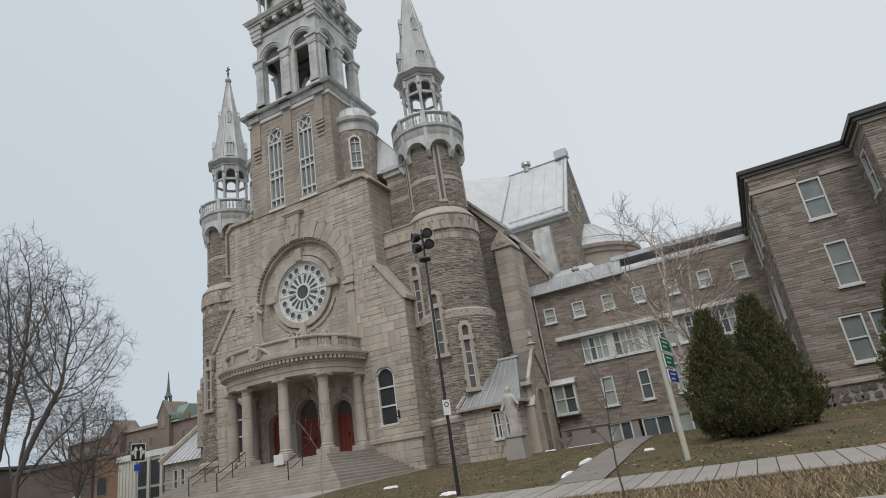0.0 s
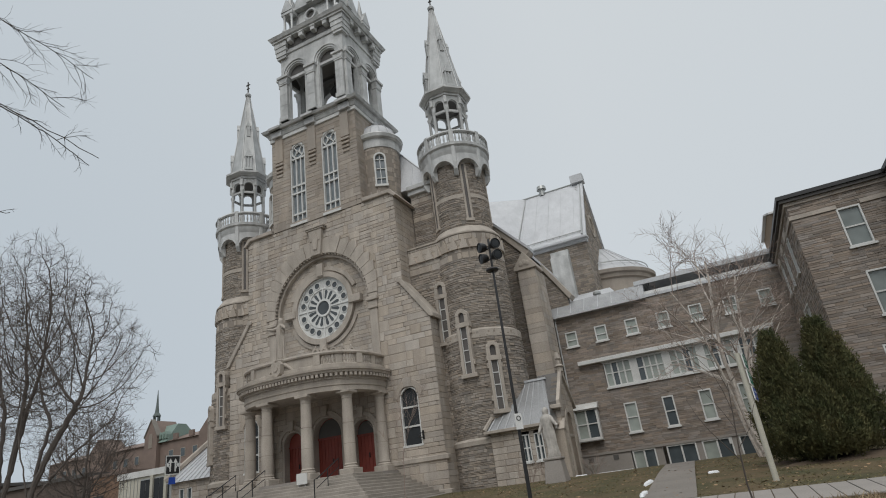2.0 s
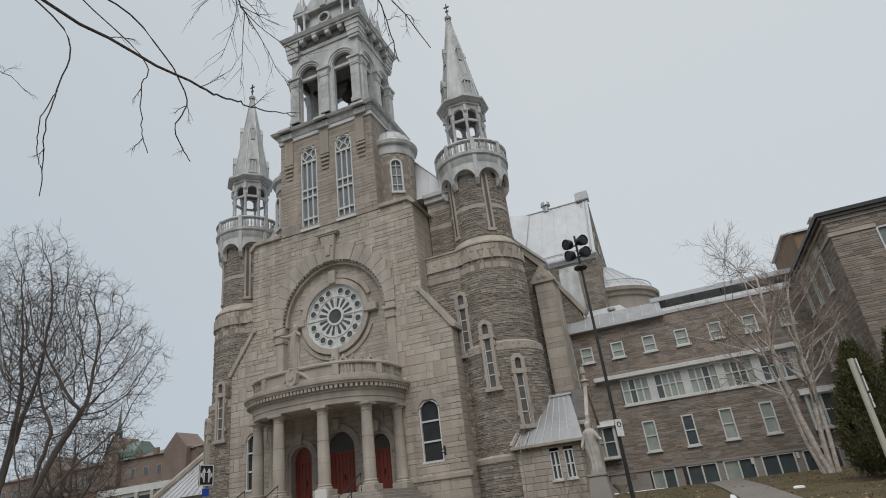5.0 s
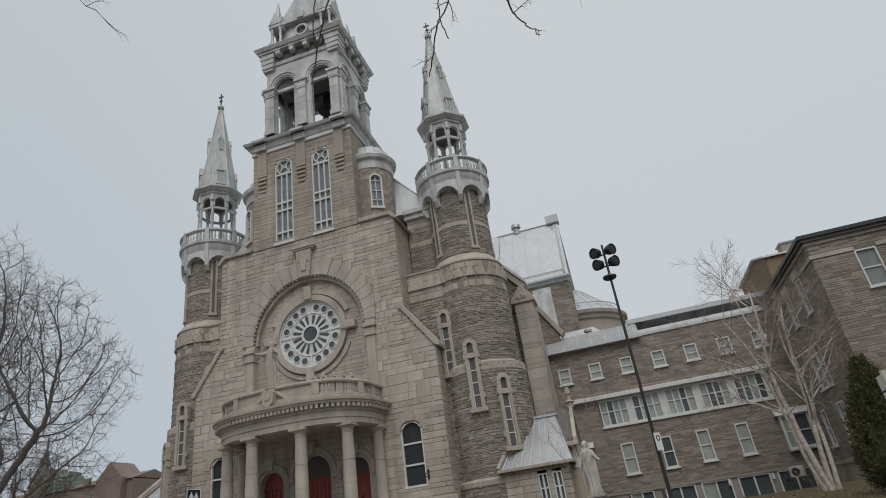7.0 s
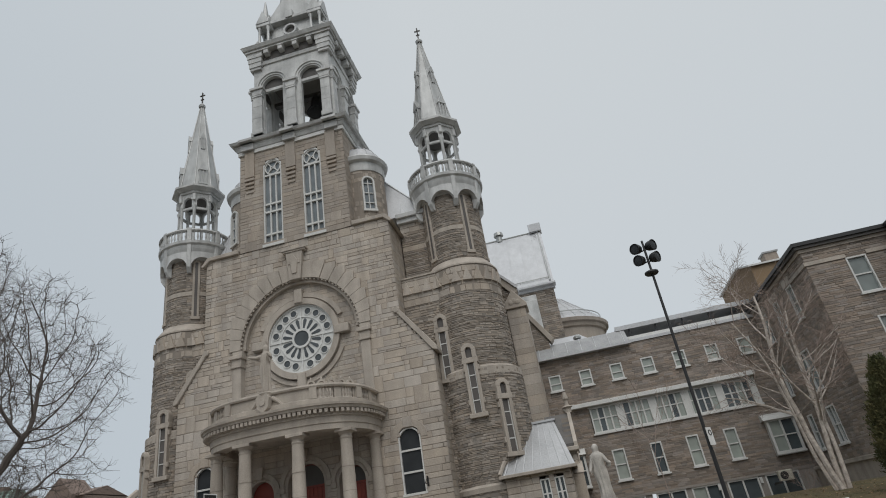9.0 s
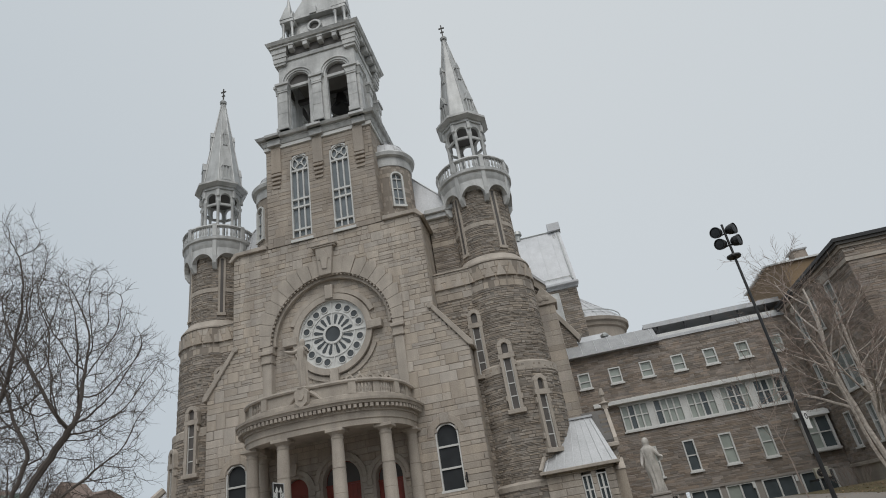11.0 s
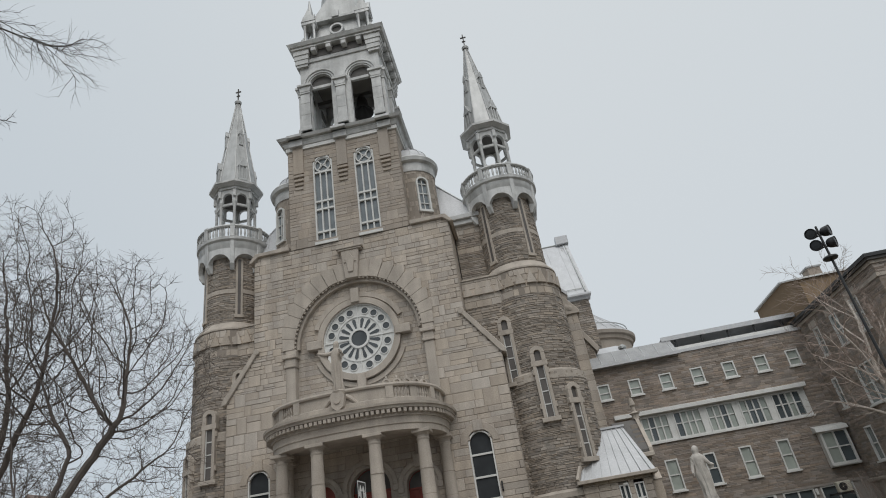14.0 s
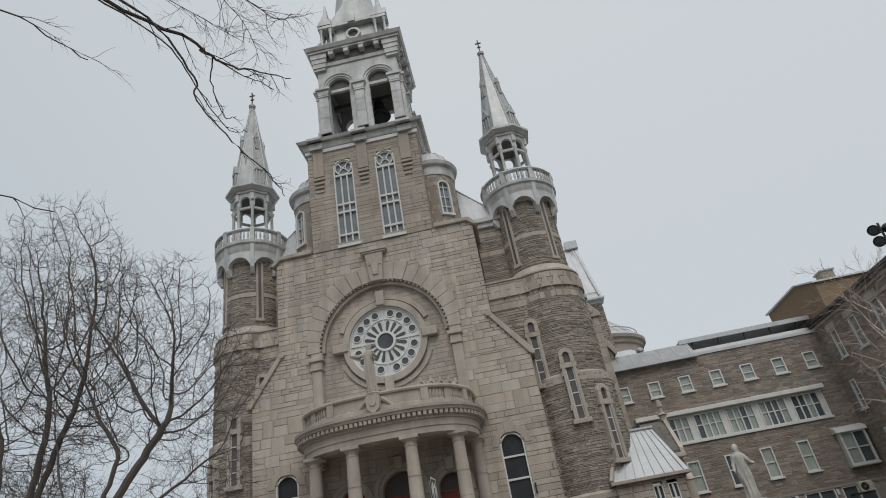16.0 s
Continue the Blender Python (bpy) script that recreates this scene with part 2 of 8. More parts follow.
# ---- mesh helpers ----
class Geo:
    """Collects vertices and faces of one mesh."""

    def __init__(self):
        self.v, self.f = [], []

    def add(self, vs, fs):
        k = len(self.v)
        self.v.extend(vs)
        self.f.extend(tuple(i + k for i in q) for q in fs)
        return self

    def box(self, x0, x1, y0, y1, z0, z1):
        return self.add([(x0, y0, z0), (x1, y0, z0), (x1, y1, z0), (x0, y1, z0), (x0, y0, z1), (x1, y0, z1), (x1, y1, z1), (x0, y1, z1)],
                        [(3, 2, 1, 0), (4, 5, 6, 7), (0, 1, 5, 4), (1, 2, 6, 5), (2, 3, 7, 6), (3, 0, 4, 7)])

    def obox(self, c, ax, ay, az):
        """A box round c with half axes ax, ay, az."""
        c, ax, ay, az = Vector(c), Vector(ax), Vector(ay), Vector(az)
        p = [c + a * ax + b * ay + d * az for d in (-1, 1) for a, b in ((-1, -1), (1, -1), (1, 1), (-1, 1))]
        return self.add([tuple(q) for q in p], [(3, 2, 1, 0), (4, 5, 6, 7), (0, 1, 5, 4), (1, 2, 6, 5), (2, 3, 7, 6), (3, 0, 4, 7)])

    def prism(self, poly, y0, y1):
        """A polygon of (x, z) from y0 to y1."""
        n = len(poly)
        return self.add([(x, y0, z) for x, z in poly] + [(x, y1, z) for x, z in poly],
                        [tuple(range(n)), tuple(reversed(range(n, 2 * n)))] + [((i + 1) % n, i, n + i, n + (i + 1) % n) for i in range(n)])

    def prism_x(self, poly, x0, x1):
        """A polygon of (y, z) from x0 to x1."""
        n = len(poly)
        return self.add([(x0, y, z) for y, z in poly] + [(x1, y, z) for y, z in poly],
                        [tuple(range(n)), tuple(reversed(range(n, 2 * n)))] + [((i + 1) % n, i, n + i, n + (i + 1) % n) for i in range(n)])

    def prism_z(self, poly, z0, z1, top=None):
        n = len(poly)
        top = top or poly
        return self.add([(x, y, z0) for x, y in poly] + [(x, y, z1) for x, y in top],
                        [tuple(reversed(range(n))), tuple(range(n, 2 * n))] + [(i, (i + 1) % n, n + (i + 1) % n, n + i) for i in range(n)])

    def lathe(self, cx, cy, profile, n=24, a0=0.0, a1=2 * math.pi, ex=1.0, ey=1.0):
        """Turns a profile of (radius, z) about an upright axis."""
        full = abs(a1 - a0 - 2 * math.pi) < 1e-6
        m = n if full else n + 1
        k, p = len(self.v), len(profile)
        for i in range(m):
            a = a0 + (a1 - a0) * i / n
            for r, z in profile:
                self.v.append((cx + ex * r * math.cos(a), cy + ey * r * math.sin(a), z))
        for i in range(n):
            j = (i + 1) % m
            for q in range(p - 1):
                self.f.append((k + i * p + q, k + j * p + q, k + j * p + q + 1, k + i * p + q + 1))
        return self

    def sweep_ellipse(self, cx, cy, a, b, profile, n=40, a0=math.pi, a1=2 * math.pi):
        """Sweeps a closed profile of (outset, z) along part of an ellipse."""
        k, p = len(self.v), len(profile)
        for i in range(n + 1):
            t = a0 + (a1 - a0) * i / n
            for d, z in profile:
                self.v.append((cx + (a + d) * math.cos(t), cy + (b + d) * math.sin(t), z))
        for i in range(n):
            for q in range(p):
                r = (q + 1) % p
                self.f.append((k + i * p + q, k + (i + 1) * p + q, k + (i + 1) * p + r, k + i * p + r))
        self.f.append(tuple(k + q for q in range(p)))
        self.f.append(tuple(k + n * p + q for q in reversed(range(p))))
        return self

    def sweep(self, path, profile):
        """Sweeps a closed profile of (outset, z) along a path of (x, y, nx, ny)."""
        k, p, n = len(self.v), len(profile), len(path) - 1
        for x, y, nx, ny in path:
            for d, z in profile:
                self.v.append((x + nx * d, y + ny * d, z))
        for i in range(n):
            for q in range(p):
                r = (q + 1) % p
                self.f.append((k + i * p + q, k + (i + 1) * p + q, k + (i + 1) * p + r, k + i * p + r))
        self.f.append(tuple(k + q for q in range(p)))
        self.f.append(tuple(k + n * p + q for q in reversed(range(p))))
        return self

    def tube(self, pts, radii, n=6):
        k = len(self.v)
        last = len(pts) - 1
        for i, p in enumerate(pts):
            d = Vector(pts[min(i + 1, last)]) - Vector(pts[max(i - 1, 0)])
            d = d.normalized() if d.length > 1e-9 else Vector((0, 0, 1))
            s = d.orthogonal().normalized()
            t = d.cross(s)
            r = radii[i] if hasattr(radii, "__len__") else radii
            for j in range(n):
                a = 2 * math.pi * j / n
                q = Vector(p) + r * (math.cos(a) * s + math.sin(a) * t)
                self.v.append(tuple(q))
        for i in range(last):
            for j in range(n):
                self.f.append((k + i * n + j, k + i * n + (j + 1) % n, k + (i + 1) * n + (j + 1) % n, k + (i + 1) * n + j))
        self.f.append(tuple(k + j for j in reversed(range(n))))
        self.f.append(tuple(k + last * n + j for j in range(n)))
        return self

    def arch_ring(self, cx, zc, r0, r1, y0, y1, n=20, a0=0.0, a1=math.pi):
        """An arch ring in the (x, z) plane, from y0 (front) to y1."""
        k = len(self.v)
        for i in range(n + 1):
            a = a0 + (a1 - a0) * i / n
            c, s = math.cos(a), math.sin(a)
            self.v.extend([(cx + r0 * c, y0, zc + r0 * s), (cx + r1 * c, y0, zc + r1 * s), (cx + r1 * c, y1, zc + r1 * s), (cx + r0 * c, y1, zc + r0 * s)])
        for i in range(n):
            for q in range(4):
                r = (q + 1) % 4
                self.f.append((k + 4 * i + q, k + 4 * i + r, k + 4 * i + 4 + r, k + 4 * i + 4 + q))
        if abs(a1 - a0) < 6.28:
            self.f.append((k, k + 3, k + 2, k + 1))
            self.f.append((k + 4 * n, k + 4 * n + 1, k + 4 * n + 2, k + 4 * n + 3))
        return self

    def arch_plate(self, cx, w, z0, zs, y0, y1, n=14):
        """A round-headed plate, w wide, from z0, springing at zs."""
        r = w / 2
        poly = [(cx - r, z0), (cx + r, z0)] + [(cx + r * math.cos(math.pi * i / n), zs + r * math.sin(math.pi * i / n)) for i in range(n + 1)]
        return self.prism(poly, y0, y1)

    def disc(self, cx, zc, r, y0, y1, n=16):
        return self.prism([(cx + r * math.cos(2 * math.pi * i / n), zc + r * math.sin(2 * math.pi * i / n)) for i in range(n)], y0, y1)

    def turned(self, m, start=0):
        """Applies a matrix to the vertices from start on."""
        for i in range(start, len(self.v)):
            self.v[i] = tuple(m @ Vector(self.v[i]))
        return self


def mesh_of(name, g, mat, bevel=0.0, smooth=False, fix=True):
    me = bpy.data.meshes.new(name)
    me.from_pydata(g.v, [], g.f)
    me.materials.append(mat)
    if fix or bevel:
        bm = bmesh.new()
        bm.from_mesh(me)
        if bevel:
            bmesh.ops.remove_doubles(bm, verts=bm.verts, dist=1e-5)
        bmesh.ops.recalc_face_normals(bm, faces=bm.faces)
        if bevel:
            sharp = [e for e in bm.edges if len(e.link_faces) == 2 and e.calc_face_angle(0) > 0.6]
            bmesh.ops.bevel(bm, geom=sharp, offset=bevel, segments=1, affect="EDGES", clamp_overlap=True)
        bm.to_mesh(me)
        bm.free()
    if smooth:
        me.polygons.foreach_set("use_smooth", [True] * len(me.polygons))
        me.set_sharp_from_angle(angle=radians(38))
    me.update()
    return me


def weld(g):
    """Joins vertices that lie on one another."""
    seen, index, new_v = {}, [], []
    for p in g.v:
        k = tuple(round(c, 4) for c in p)
        if k not in seen:
            seen[k] = len(new_v)
            new_v.append(p)
        index.append(seen[k])
    g.v, g.f = new_v, [tuple(index[i] for i in f) for f in g.f if len({index[i] for i in f}) > 2]
    return g


def part(name, g, mat, parent, label="", bevel=0.0, smooth=False, fix=True):
    ob = new(name, mesh_of(name, g, mat, bevel, smooth, fix))
    ob.parent = parent
    if label:
        tagged(ob, label)
    return ob


def thing(name, at, label, category, group="", kind=""):
    ob = new(name)
    ob.location = at
    return tagged(ob, label, category, group, kind)


def solid(name, g, mat, label, category, group="", kind="", bevel=0.0, smooth=False, at=(0, 0, 0), fix=True):
    ob = new(name, mesh_of(name, g, mat, bevel, smooth, fix))
    ob.location = at
    return tagged(ob, label, category, group, kind)


# ---- masonry ----
def cut(span, holes, z):
    """The parts of span (s0, s1) that no hole takes at height z."""
    out = [span]
    for h in holes:
        if h[0] == "r":
            _, a, b, z0, z1 = h
            if not z0 <= z <= z1:
                continue
        elif h[0] == "a":
            _, c, w, z0, zs = h
            if z < z0 or z > zs + w / 2:
                continue
            half = w / 2 if z <= zs else math.sqrt(max((w / 2) ** 2 - (z - zs) ** 2, 0))
            a, b = c - half, c + half
        else:
            _, c, zc, r = h
            if abs(z - zc) >= r:
                continue
            half = math.sqrt(r * r - (z - zc) ** 2)
            a, b = c - half, c + half
        nxt = []
        for s0, s1 in out:
            if b <= s0 or a >= s1:
                nxt.append((s0, s1))
                continue
            if a > s0:
                nxt.append((s0, a))
            if b < s1:
                nxt.append((b, s1))
        out = nxt
    return [(a, b) for a, b in out if b - a > 0.04]


def courses(z0, z1, heights, rnd):
    z, rows = z0, []
    while z < z1 - 0.03:
        h = rnd.choice(heights)
        if z + h > z1 - 0.06:
            h = z1 - z
        rows.append((z, z + h))
        z += h
    return rows


def lay(span_at, z0, z1, heights, lengths, holes, rnd):
    """Courses of stones: a list of (course, its free spans, its stones)."""
    rows = []
    for a, b in courses(z0, z1, heights, rnd):
        zm = (a + b) / 2
        spans = cut(span_at(zm), holes, zm)
        stones = []
        for s0, s1 in spans:
            s = s0
            while s < s1 - 0.02:
                w = rnd.uniform(*lengths)
                if s + w > s1 - lengths[0] * 0.5:
                    w = s1 - s
                stones.append((s, s + w))
                s += w
        rows.append(((a, b), spans, stones))
    return rows


def lay_broken(span_at, z0, z1, bands, lengths, holes, rnd):
    """Broken courses: bands split into two courses, with tall stones that run through both here and there."""
    rows = []
    for a, b in courses(z0, z1, bands, rnd):
        m = a + (b - a) * rnd.choice((0.38, 0.45, 0.55, 0.62))
        low, high = (cut(span_at((p + q) / 2), holes, (p + q) / 2) for p, q in ((a, m), (m, b)))
        stones = ([], [])
        tall = []
        for s0, s1 in low:
            s = s0 + rnd.uniform(0.3, 1.6)
            while s < s1 - 0.5:
                w = rnd.uniform(0.35, 0.95)
                if s + w < s1 - 0.25 and any(p + 0.2 < s and s + w < q - 0.2 for p, q in high):
                    tall.append((s, s + w, a, b))
                s += w + rnd.uniform(0.7, 3.2)
        for k, spans in enumerate((low, high)):
            for s0, s1 in spans:
                free = [(s0, s1)]
                for p, q, _, _ in tall:
                    free = [piece for f0, f1 in free for piece in ((f0, min(f1, p)), (max(f0, q), f1)) if piece[1] - piece[0] > 0.02]
                for f0, f1 in free:
                    s = f0
                    while s < f1 - 0.02:
                        w = rnd.uniform(*lengths)
                        if s + w > f1 - lengths[0] * 0.5:
                            w = f1 - s
                        stones[k].append((s, s + w))
                        s += w
        rows.append(((a, m), low, stones[0] + tall))
        rows.append(((m, b), high, stones[1]))
    return rows


def masonry(name, parent, place, rows, mat, mortar, depth, joint, back, rnd, singles=(), rough=0.35, label="", coat="stonework", bent=False):
    """A wall of laid stones on a mortar core. place(s, z, d): the point at s along, z up, d out of the face.
    singles: (low, high) heights between which up to 300 stones become pieces of their own."""
    core, skin, loose = Geo(), Geo(), []
    box_faces = [(3, 2, 1, 0), (4, 5, 6, 7), (0, 1, 5, 4), (1, 2, 6, 5), (2, 3, 7, 6), (3, 0, 4, 7)]
    for (a, b), spans, stones in rows:
        for s0, s1 in spans:
            cuts = max(1, int((s1 - s0) / 0.35)) if bent else 1
            for c in range(cuts):
                p, q = s0 + (s1 - s0) * c / cuts, s0 + (s1 - s0) * (c + 1) / cuts
                core.add([tuple(place(s, z, d)) for z in (a, b) for s, d in ((p, 0), (q, 0), (q, -back), (p, -back))], box_faces)
        for s0, s1, *rise in stones:
            d = depth * (1 - rough * rnd.random())
            j, e = joint / 2, min(joint * 1.2, 0.02)
            low, high = rise or (a, b)
            p0, p1, q0, q1 = s0 + j, s1 - j, low + j, high - j
            if p1 - p0 < 0.03 or q1 - q0 < 0.03:
                continue
            if singles and singles[0] < low and high < singles[1] and len(loose) < 300:
                loose.append((p0, p1, q0, q1, d))
                continue
            v = [tuple(place(s, z, 0)) for s, z in ((p0, q0), (p1, q0), (p1, q1), (p0, q1))]
            v += [tuple(place(s, z, d)) for s, z in ((p0 + e, q0 + e), (p1 - e, q0 + e), (p1 - e, q1 - e), (p0 + e, q1 - e))]
            skin.add(v, [(4, 5, 6, 7), (0, 1, 5, 4), (1, 2, 6, 5), (2, 3, 7, 6), (3, 0, 4, 7)])
    wall = part(name, core, mortar, parent, label, fix=False)
    sk = part(coat, skin, mat, wall, fix=False)
    tagged(sk, kind="stuff")
    if loose:
        unit = Geo()
        e = 0.03
        unit.add([(0, 0, 0), (1, 0, 0), (1, 0, 1), (0, 0, 1), (e, 1, 2 * e), (1 - e, 1, 2 * e), (1 - e, 1, 1 - 2 * e), (e, 1, 1 - 2 * e)],
                 [(4, 5, 6, 7), (0, 1, 5, 4), (1, 2, 6, 5), (2, 3, 7, 6), (3, 0, 4, 7)])
        me = mesh_of("stone", unit, mat, fix=False)
        for p0, p1, q0, q1, d in loose:
            o = new("stone", me)
            o.parent = wall
            x = place(p1, q0, 0) - place(p0, q0, 0)
            n = (place(p0, q0, 1) - place(p0, q0, 0)).normalized()
            basis = Matrix((x, n * d, Vector((0, 0, q1 - q0)))).transposed().to_4x4()
            o.matrix_local = Matrix.Translation(place(p0, q0, 0)) @ basis
    return wall


def flat(origin, along, out):
    o, a, n = Vector(origin), Vector(along), Vector(out)
    return lambda s, z, d: o + a * s + n * d + Vector((0, 0, z))


def drum(cx, cy, r, start):
    """A round wall; s runs along the circle from the angle start."""
    def place(s, z, d):
        a = start + s / r
        return Vector((cx + (r + d) * math.cos(a), cy + (r + d) * math.sin(a), z))
    return place


# ---- church: local x across the front from its axis, y inwards from the front wall, z up ----
XC, YC = -26.4, 32.0
church = thing("church", (XC, YC, 0), "large grey limestone church with bell tower and two round stair towers", "church")
rnd = random.Random(7)


def front_span(z):
    half = 8.35 if z < 11.9 else (8.35 - (z - 11.9) * 0.74 if z < 14.4 else 6.62)
    return (-half, half)


FRONT_HOLES = [("c", 0, 14.4, 4.0), ("r", -4.0, 4.0, 9.4, 14.4), ("a", 0, 2.5, 3.2, 5.75), ("a", 2.75, 1.85, 3.2, 5.55), ("a", -2.75, 1.85, 3.2, 5.55),
               ("a", 6.25, 1.3, 4.25, 7.08), ("a", -6.35, 1.3, 4.25, 7.08)]
front_place = flat((0, 0, 0), (1, 0, 0), (0, -1, 0))
# large blocks below, smaller ones towards the top
rows = lay_broken(front_span, 1.0, 12.6, (0.62, 0.74, 0.86, 1.0), (0.45, 1.7), FRONT_HOLES, rnd)
rows += lay_broken(front_span, 12.6, 21.3, (0.44, 0.52, 0.6, 0.68), (0.3, 1.1), FRONT_HOLES, rnd)
masonry("facade_wall", church, front_place, rows, ASHLAR, MORTAR, 0.034, 0.016, 0.9, rnd, singles=(9.0, 15.5), rough=0.8)
# recessed wall under the great arch
rows = lay(lambda z: (-4.05, 4.05) if z < 14.4 else (-math.sqrt(max(16.4 - (z - 14.4) ** 2, 0.01)), math.sqrt(max(16.4 - (z - 14.4) ** 2, 0.01))),
           9.3, 18.7, (0.22, 0.3, 0.36), (0.35, 1.1), [("c", 0, 14.45, 2.5)], rnd)
masonry("arch_infill", church, flat((0, 0.42, 0), (1, 0, 0), (0, -1, 0)), rows, ASHLAR, MORTAR, 0.02, 0.012, 0.6, rnd)
for side in (-1, 1):
    rows = lay(lambda z: (0.0, 3.4), 11.5, 21.3, (0.34, 0.4, 0.46), (0.5, 1.2), [], rnd)
    place = flat((side * 6.62, 0, 0), (0, 1, 0), (side, 0, 0))
    masonry("return_wall", church, place, rows, ASHLAR, MORTAR, 0.02, 0.01, 0.5, rnd)
    rows = lay(lambda z: (0.0, 3.4), 1.0, 11.9, (0.34, 0.4, 0.46), (0.5, 1.2), [], rnd)
    masonry("return_wall", church, flat((side * 8.35, 0, 0), (0, 1, 0), (side, 0, 0)), rows, ASHLAR, MORTAR, 0.02, 0.01, 0.5, rnd)
    # raked coping with a scroll at its head
    g = Geo().prism([(side * 8.62, 11.72), (side * 8.62, 12.0), (side * 6.6, 14.75), (side * 6.4, 14.75), (side * 6.46, 14.48), (side * 8.34, 11.82)], -0.16, 1.18)
    g.disc(side * 6.42, 14.72, 0.2, -0.18, 0.1, 12)
    part("coping", g, TRIM, church, bevel=0.03)
    # shoulder: dark cornice that falls at the corner
    g = Geo().prism([(side * 4.15, 21.3), (side * 6.3, 21.3), (side * 6.75, 20.9), (side * 6.95, 20.95), (side * 6.5, 21.55), (side * 4.15, 21.62)], -0.22, 3.4)
    part("shoulder_cornice", g, TRIM, church, bevel=0.03)
# string course at the plinth and a base course
for z0, z1, d in ((3.2, 3.5, 0.12), (1.0, 1.6, 0.2)):
    for side in (-1, 1):
        part("plinth_course", Geo().box(min(side * 4.6, side * 8.5), max(side * 4.6, side * 8.5), -d, 0.3, z0, z1), TRIM, church, bevel=0.04)

# great arch: voussoirs, moulding, keystone, side piers
# the stones step outwards with the courses, and are longest at the crown
for i in range(19):
    if i == 9:
        continue
    a0, a1 = math.pi * i / 19 + 0.002, math.pi * (i + 1) / 19 - 0.002
    crown = 1 - abs(i - 9) / 9
    long = 4.74 + 0.4 * crown ** 0.7
    arc = [a0 + (a1 - a0) * k / 4 for k in range(5)]
    outer = ((long * math.cos(a0), long * math.sin(a0)), (long * math.cos(a1), long * math.sin(a1)))
    step = (outer[0][0], outer[1][1]) if i < 9 else (outer[1][0], outer[0][1])
    poly = [(4.0 * math.cos(a), 14.4 + 4.0 * math.sin(a)) for a in reversed(arc)] + [(outer[0][0], 14.4 + outer[0][1]), (step[0], 14.4 + step[1]), (outer[1][0], 14.4 + outer[1][1])]
    part("voussoir", Geo().prism(poly, -0.13 - 0.05 * (i % 2) * (crown > 0.6), 0.5), TRIM, church, bevel=0.012)
arch = part("arch_moulding", Geo().arch_ring(0, 14.4, 3.74, 4.0, 0.1, 0.5, 40), TRIM, church)
for i in range(44):
    a = math.pi * (i + 0.5) / 44
    part("bead", Geo().obox((3.97 * math.cos(a), 0.0, 14.4 + 3.97 * math.sin(a)), (0.06 * math.cos(a), 0, 0.06 * math.sin(a)), (0, 0.1, 0), (-0.06 * math.sin(a), 0, 0.06 * math.cos(a))), TRIM, arch)
g = Geo().prism([(-0.4, 18.3), (0.4, 18.3), (0.6, 20.3), (-0.6, 20.3)], -0.34, 0.4).box(-0.8, 0.8, -0.4, 0.3, 20.3, 20.42).box(-0.88, 0.88, -0.46, 0.3, 20.42, 20.56)
g.prism([(-0.16, 18.7), (0.16, 18.7), (0.28, 19.6), (0, 20.1), (-0.28, 19.6)], -0.42, -0.2)
g.prism([(-0.42, 19.4), (0.42, 19.4), (0.34, 19.75), (-0.34, 19.75)], -0.39, -0.2)
part("keystone", g, TRIM, church, bevel=0.03)
for side in (-1, 1):
    c = side * 4.28
    g = Geo().box(c - 0.3, c + 0.3, -0.1, 0.5, 9.4, 13.3)
    g.box(c - 0.38, c + 0.38, -0.2, 0.5, 13.3, 13.46).box(c - 0.34, c + 0.34, -0.13, 0.5, 13.46, 13.86).box(c - 0.46, c + 0.46, -0.26, 0.5, 13.86, 14.1)
    g.box(c - 0.3, c + 0.4, -0.1, 0.5, 14.1, 14.4)
    part("arch_pier", g, TRIM, church, bevel=0.03)

# rose window
rose = part("rose_window", Geo().arch_ring(0, 14.45, 2.24, 2.62, 0.1, 0.75, 48, 0, 2 * math.pi), TRIM, church, "carved limestone ring")
part("outer_ring", Geo().arch_ring(0, 14.45, 2.72, 3.02, 0.24, 0.6, 48, math.pi * 0.12, math.pi * 0.88), TRIM, rose)
part("outer_ring", Geo().arch_ring(0, 14.45, 2.72, 2.98, 0.28, 0.6, 48, math.pi * 1.12, math.pi * 1.88), TRIM, rose)
for k in range(4):
    a = math.pi / 2 * k
    c, s = math.cos(a), math.sin(a)
    g = Geo().obox((2.78 * c, 0.2, 14.45 + 2.78 * s), (0.48 * c, 0, 0.48 * s), (0, 0.22, 0), (-0.27 * s, 0, 0.27 * c))
    part("ring_key", g, TRIM, rose, bevel=0.03)
part("tracery", Geo().disc(0, 14.45, 2.26, 0.36, 0.46, 48), WHITE, rose, "white painted tracery disc")
part("hub", Geo().arch_ring(0, 14.45, 0.5, 0.64, 0.26, 0.38, 24, 0, 2 * math.pi), WHITE, rose)
part("rim", Geo().arch_ring(0, 14.45, 2.16, 2.26, 0.26, 0.38, 40, 0, 2 * math.pi), WHITE, rose)
part("inner_rim", Geo().arch_ring(0, 14.45, 1.4, 1.46, 0.3, 0.38, 40, 0, 2 * math.pi), WHITE, rose)
part("pane", Geo().disc(0, 14.45, 0.51, 0.33, 0.355, 24), LEADED, rose)
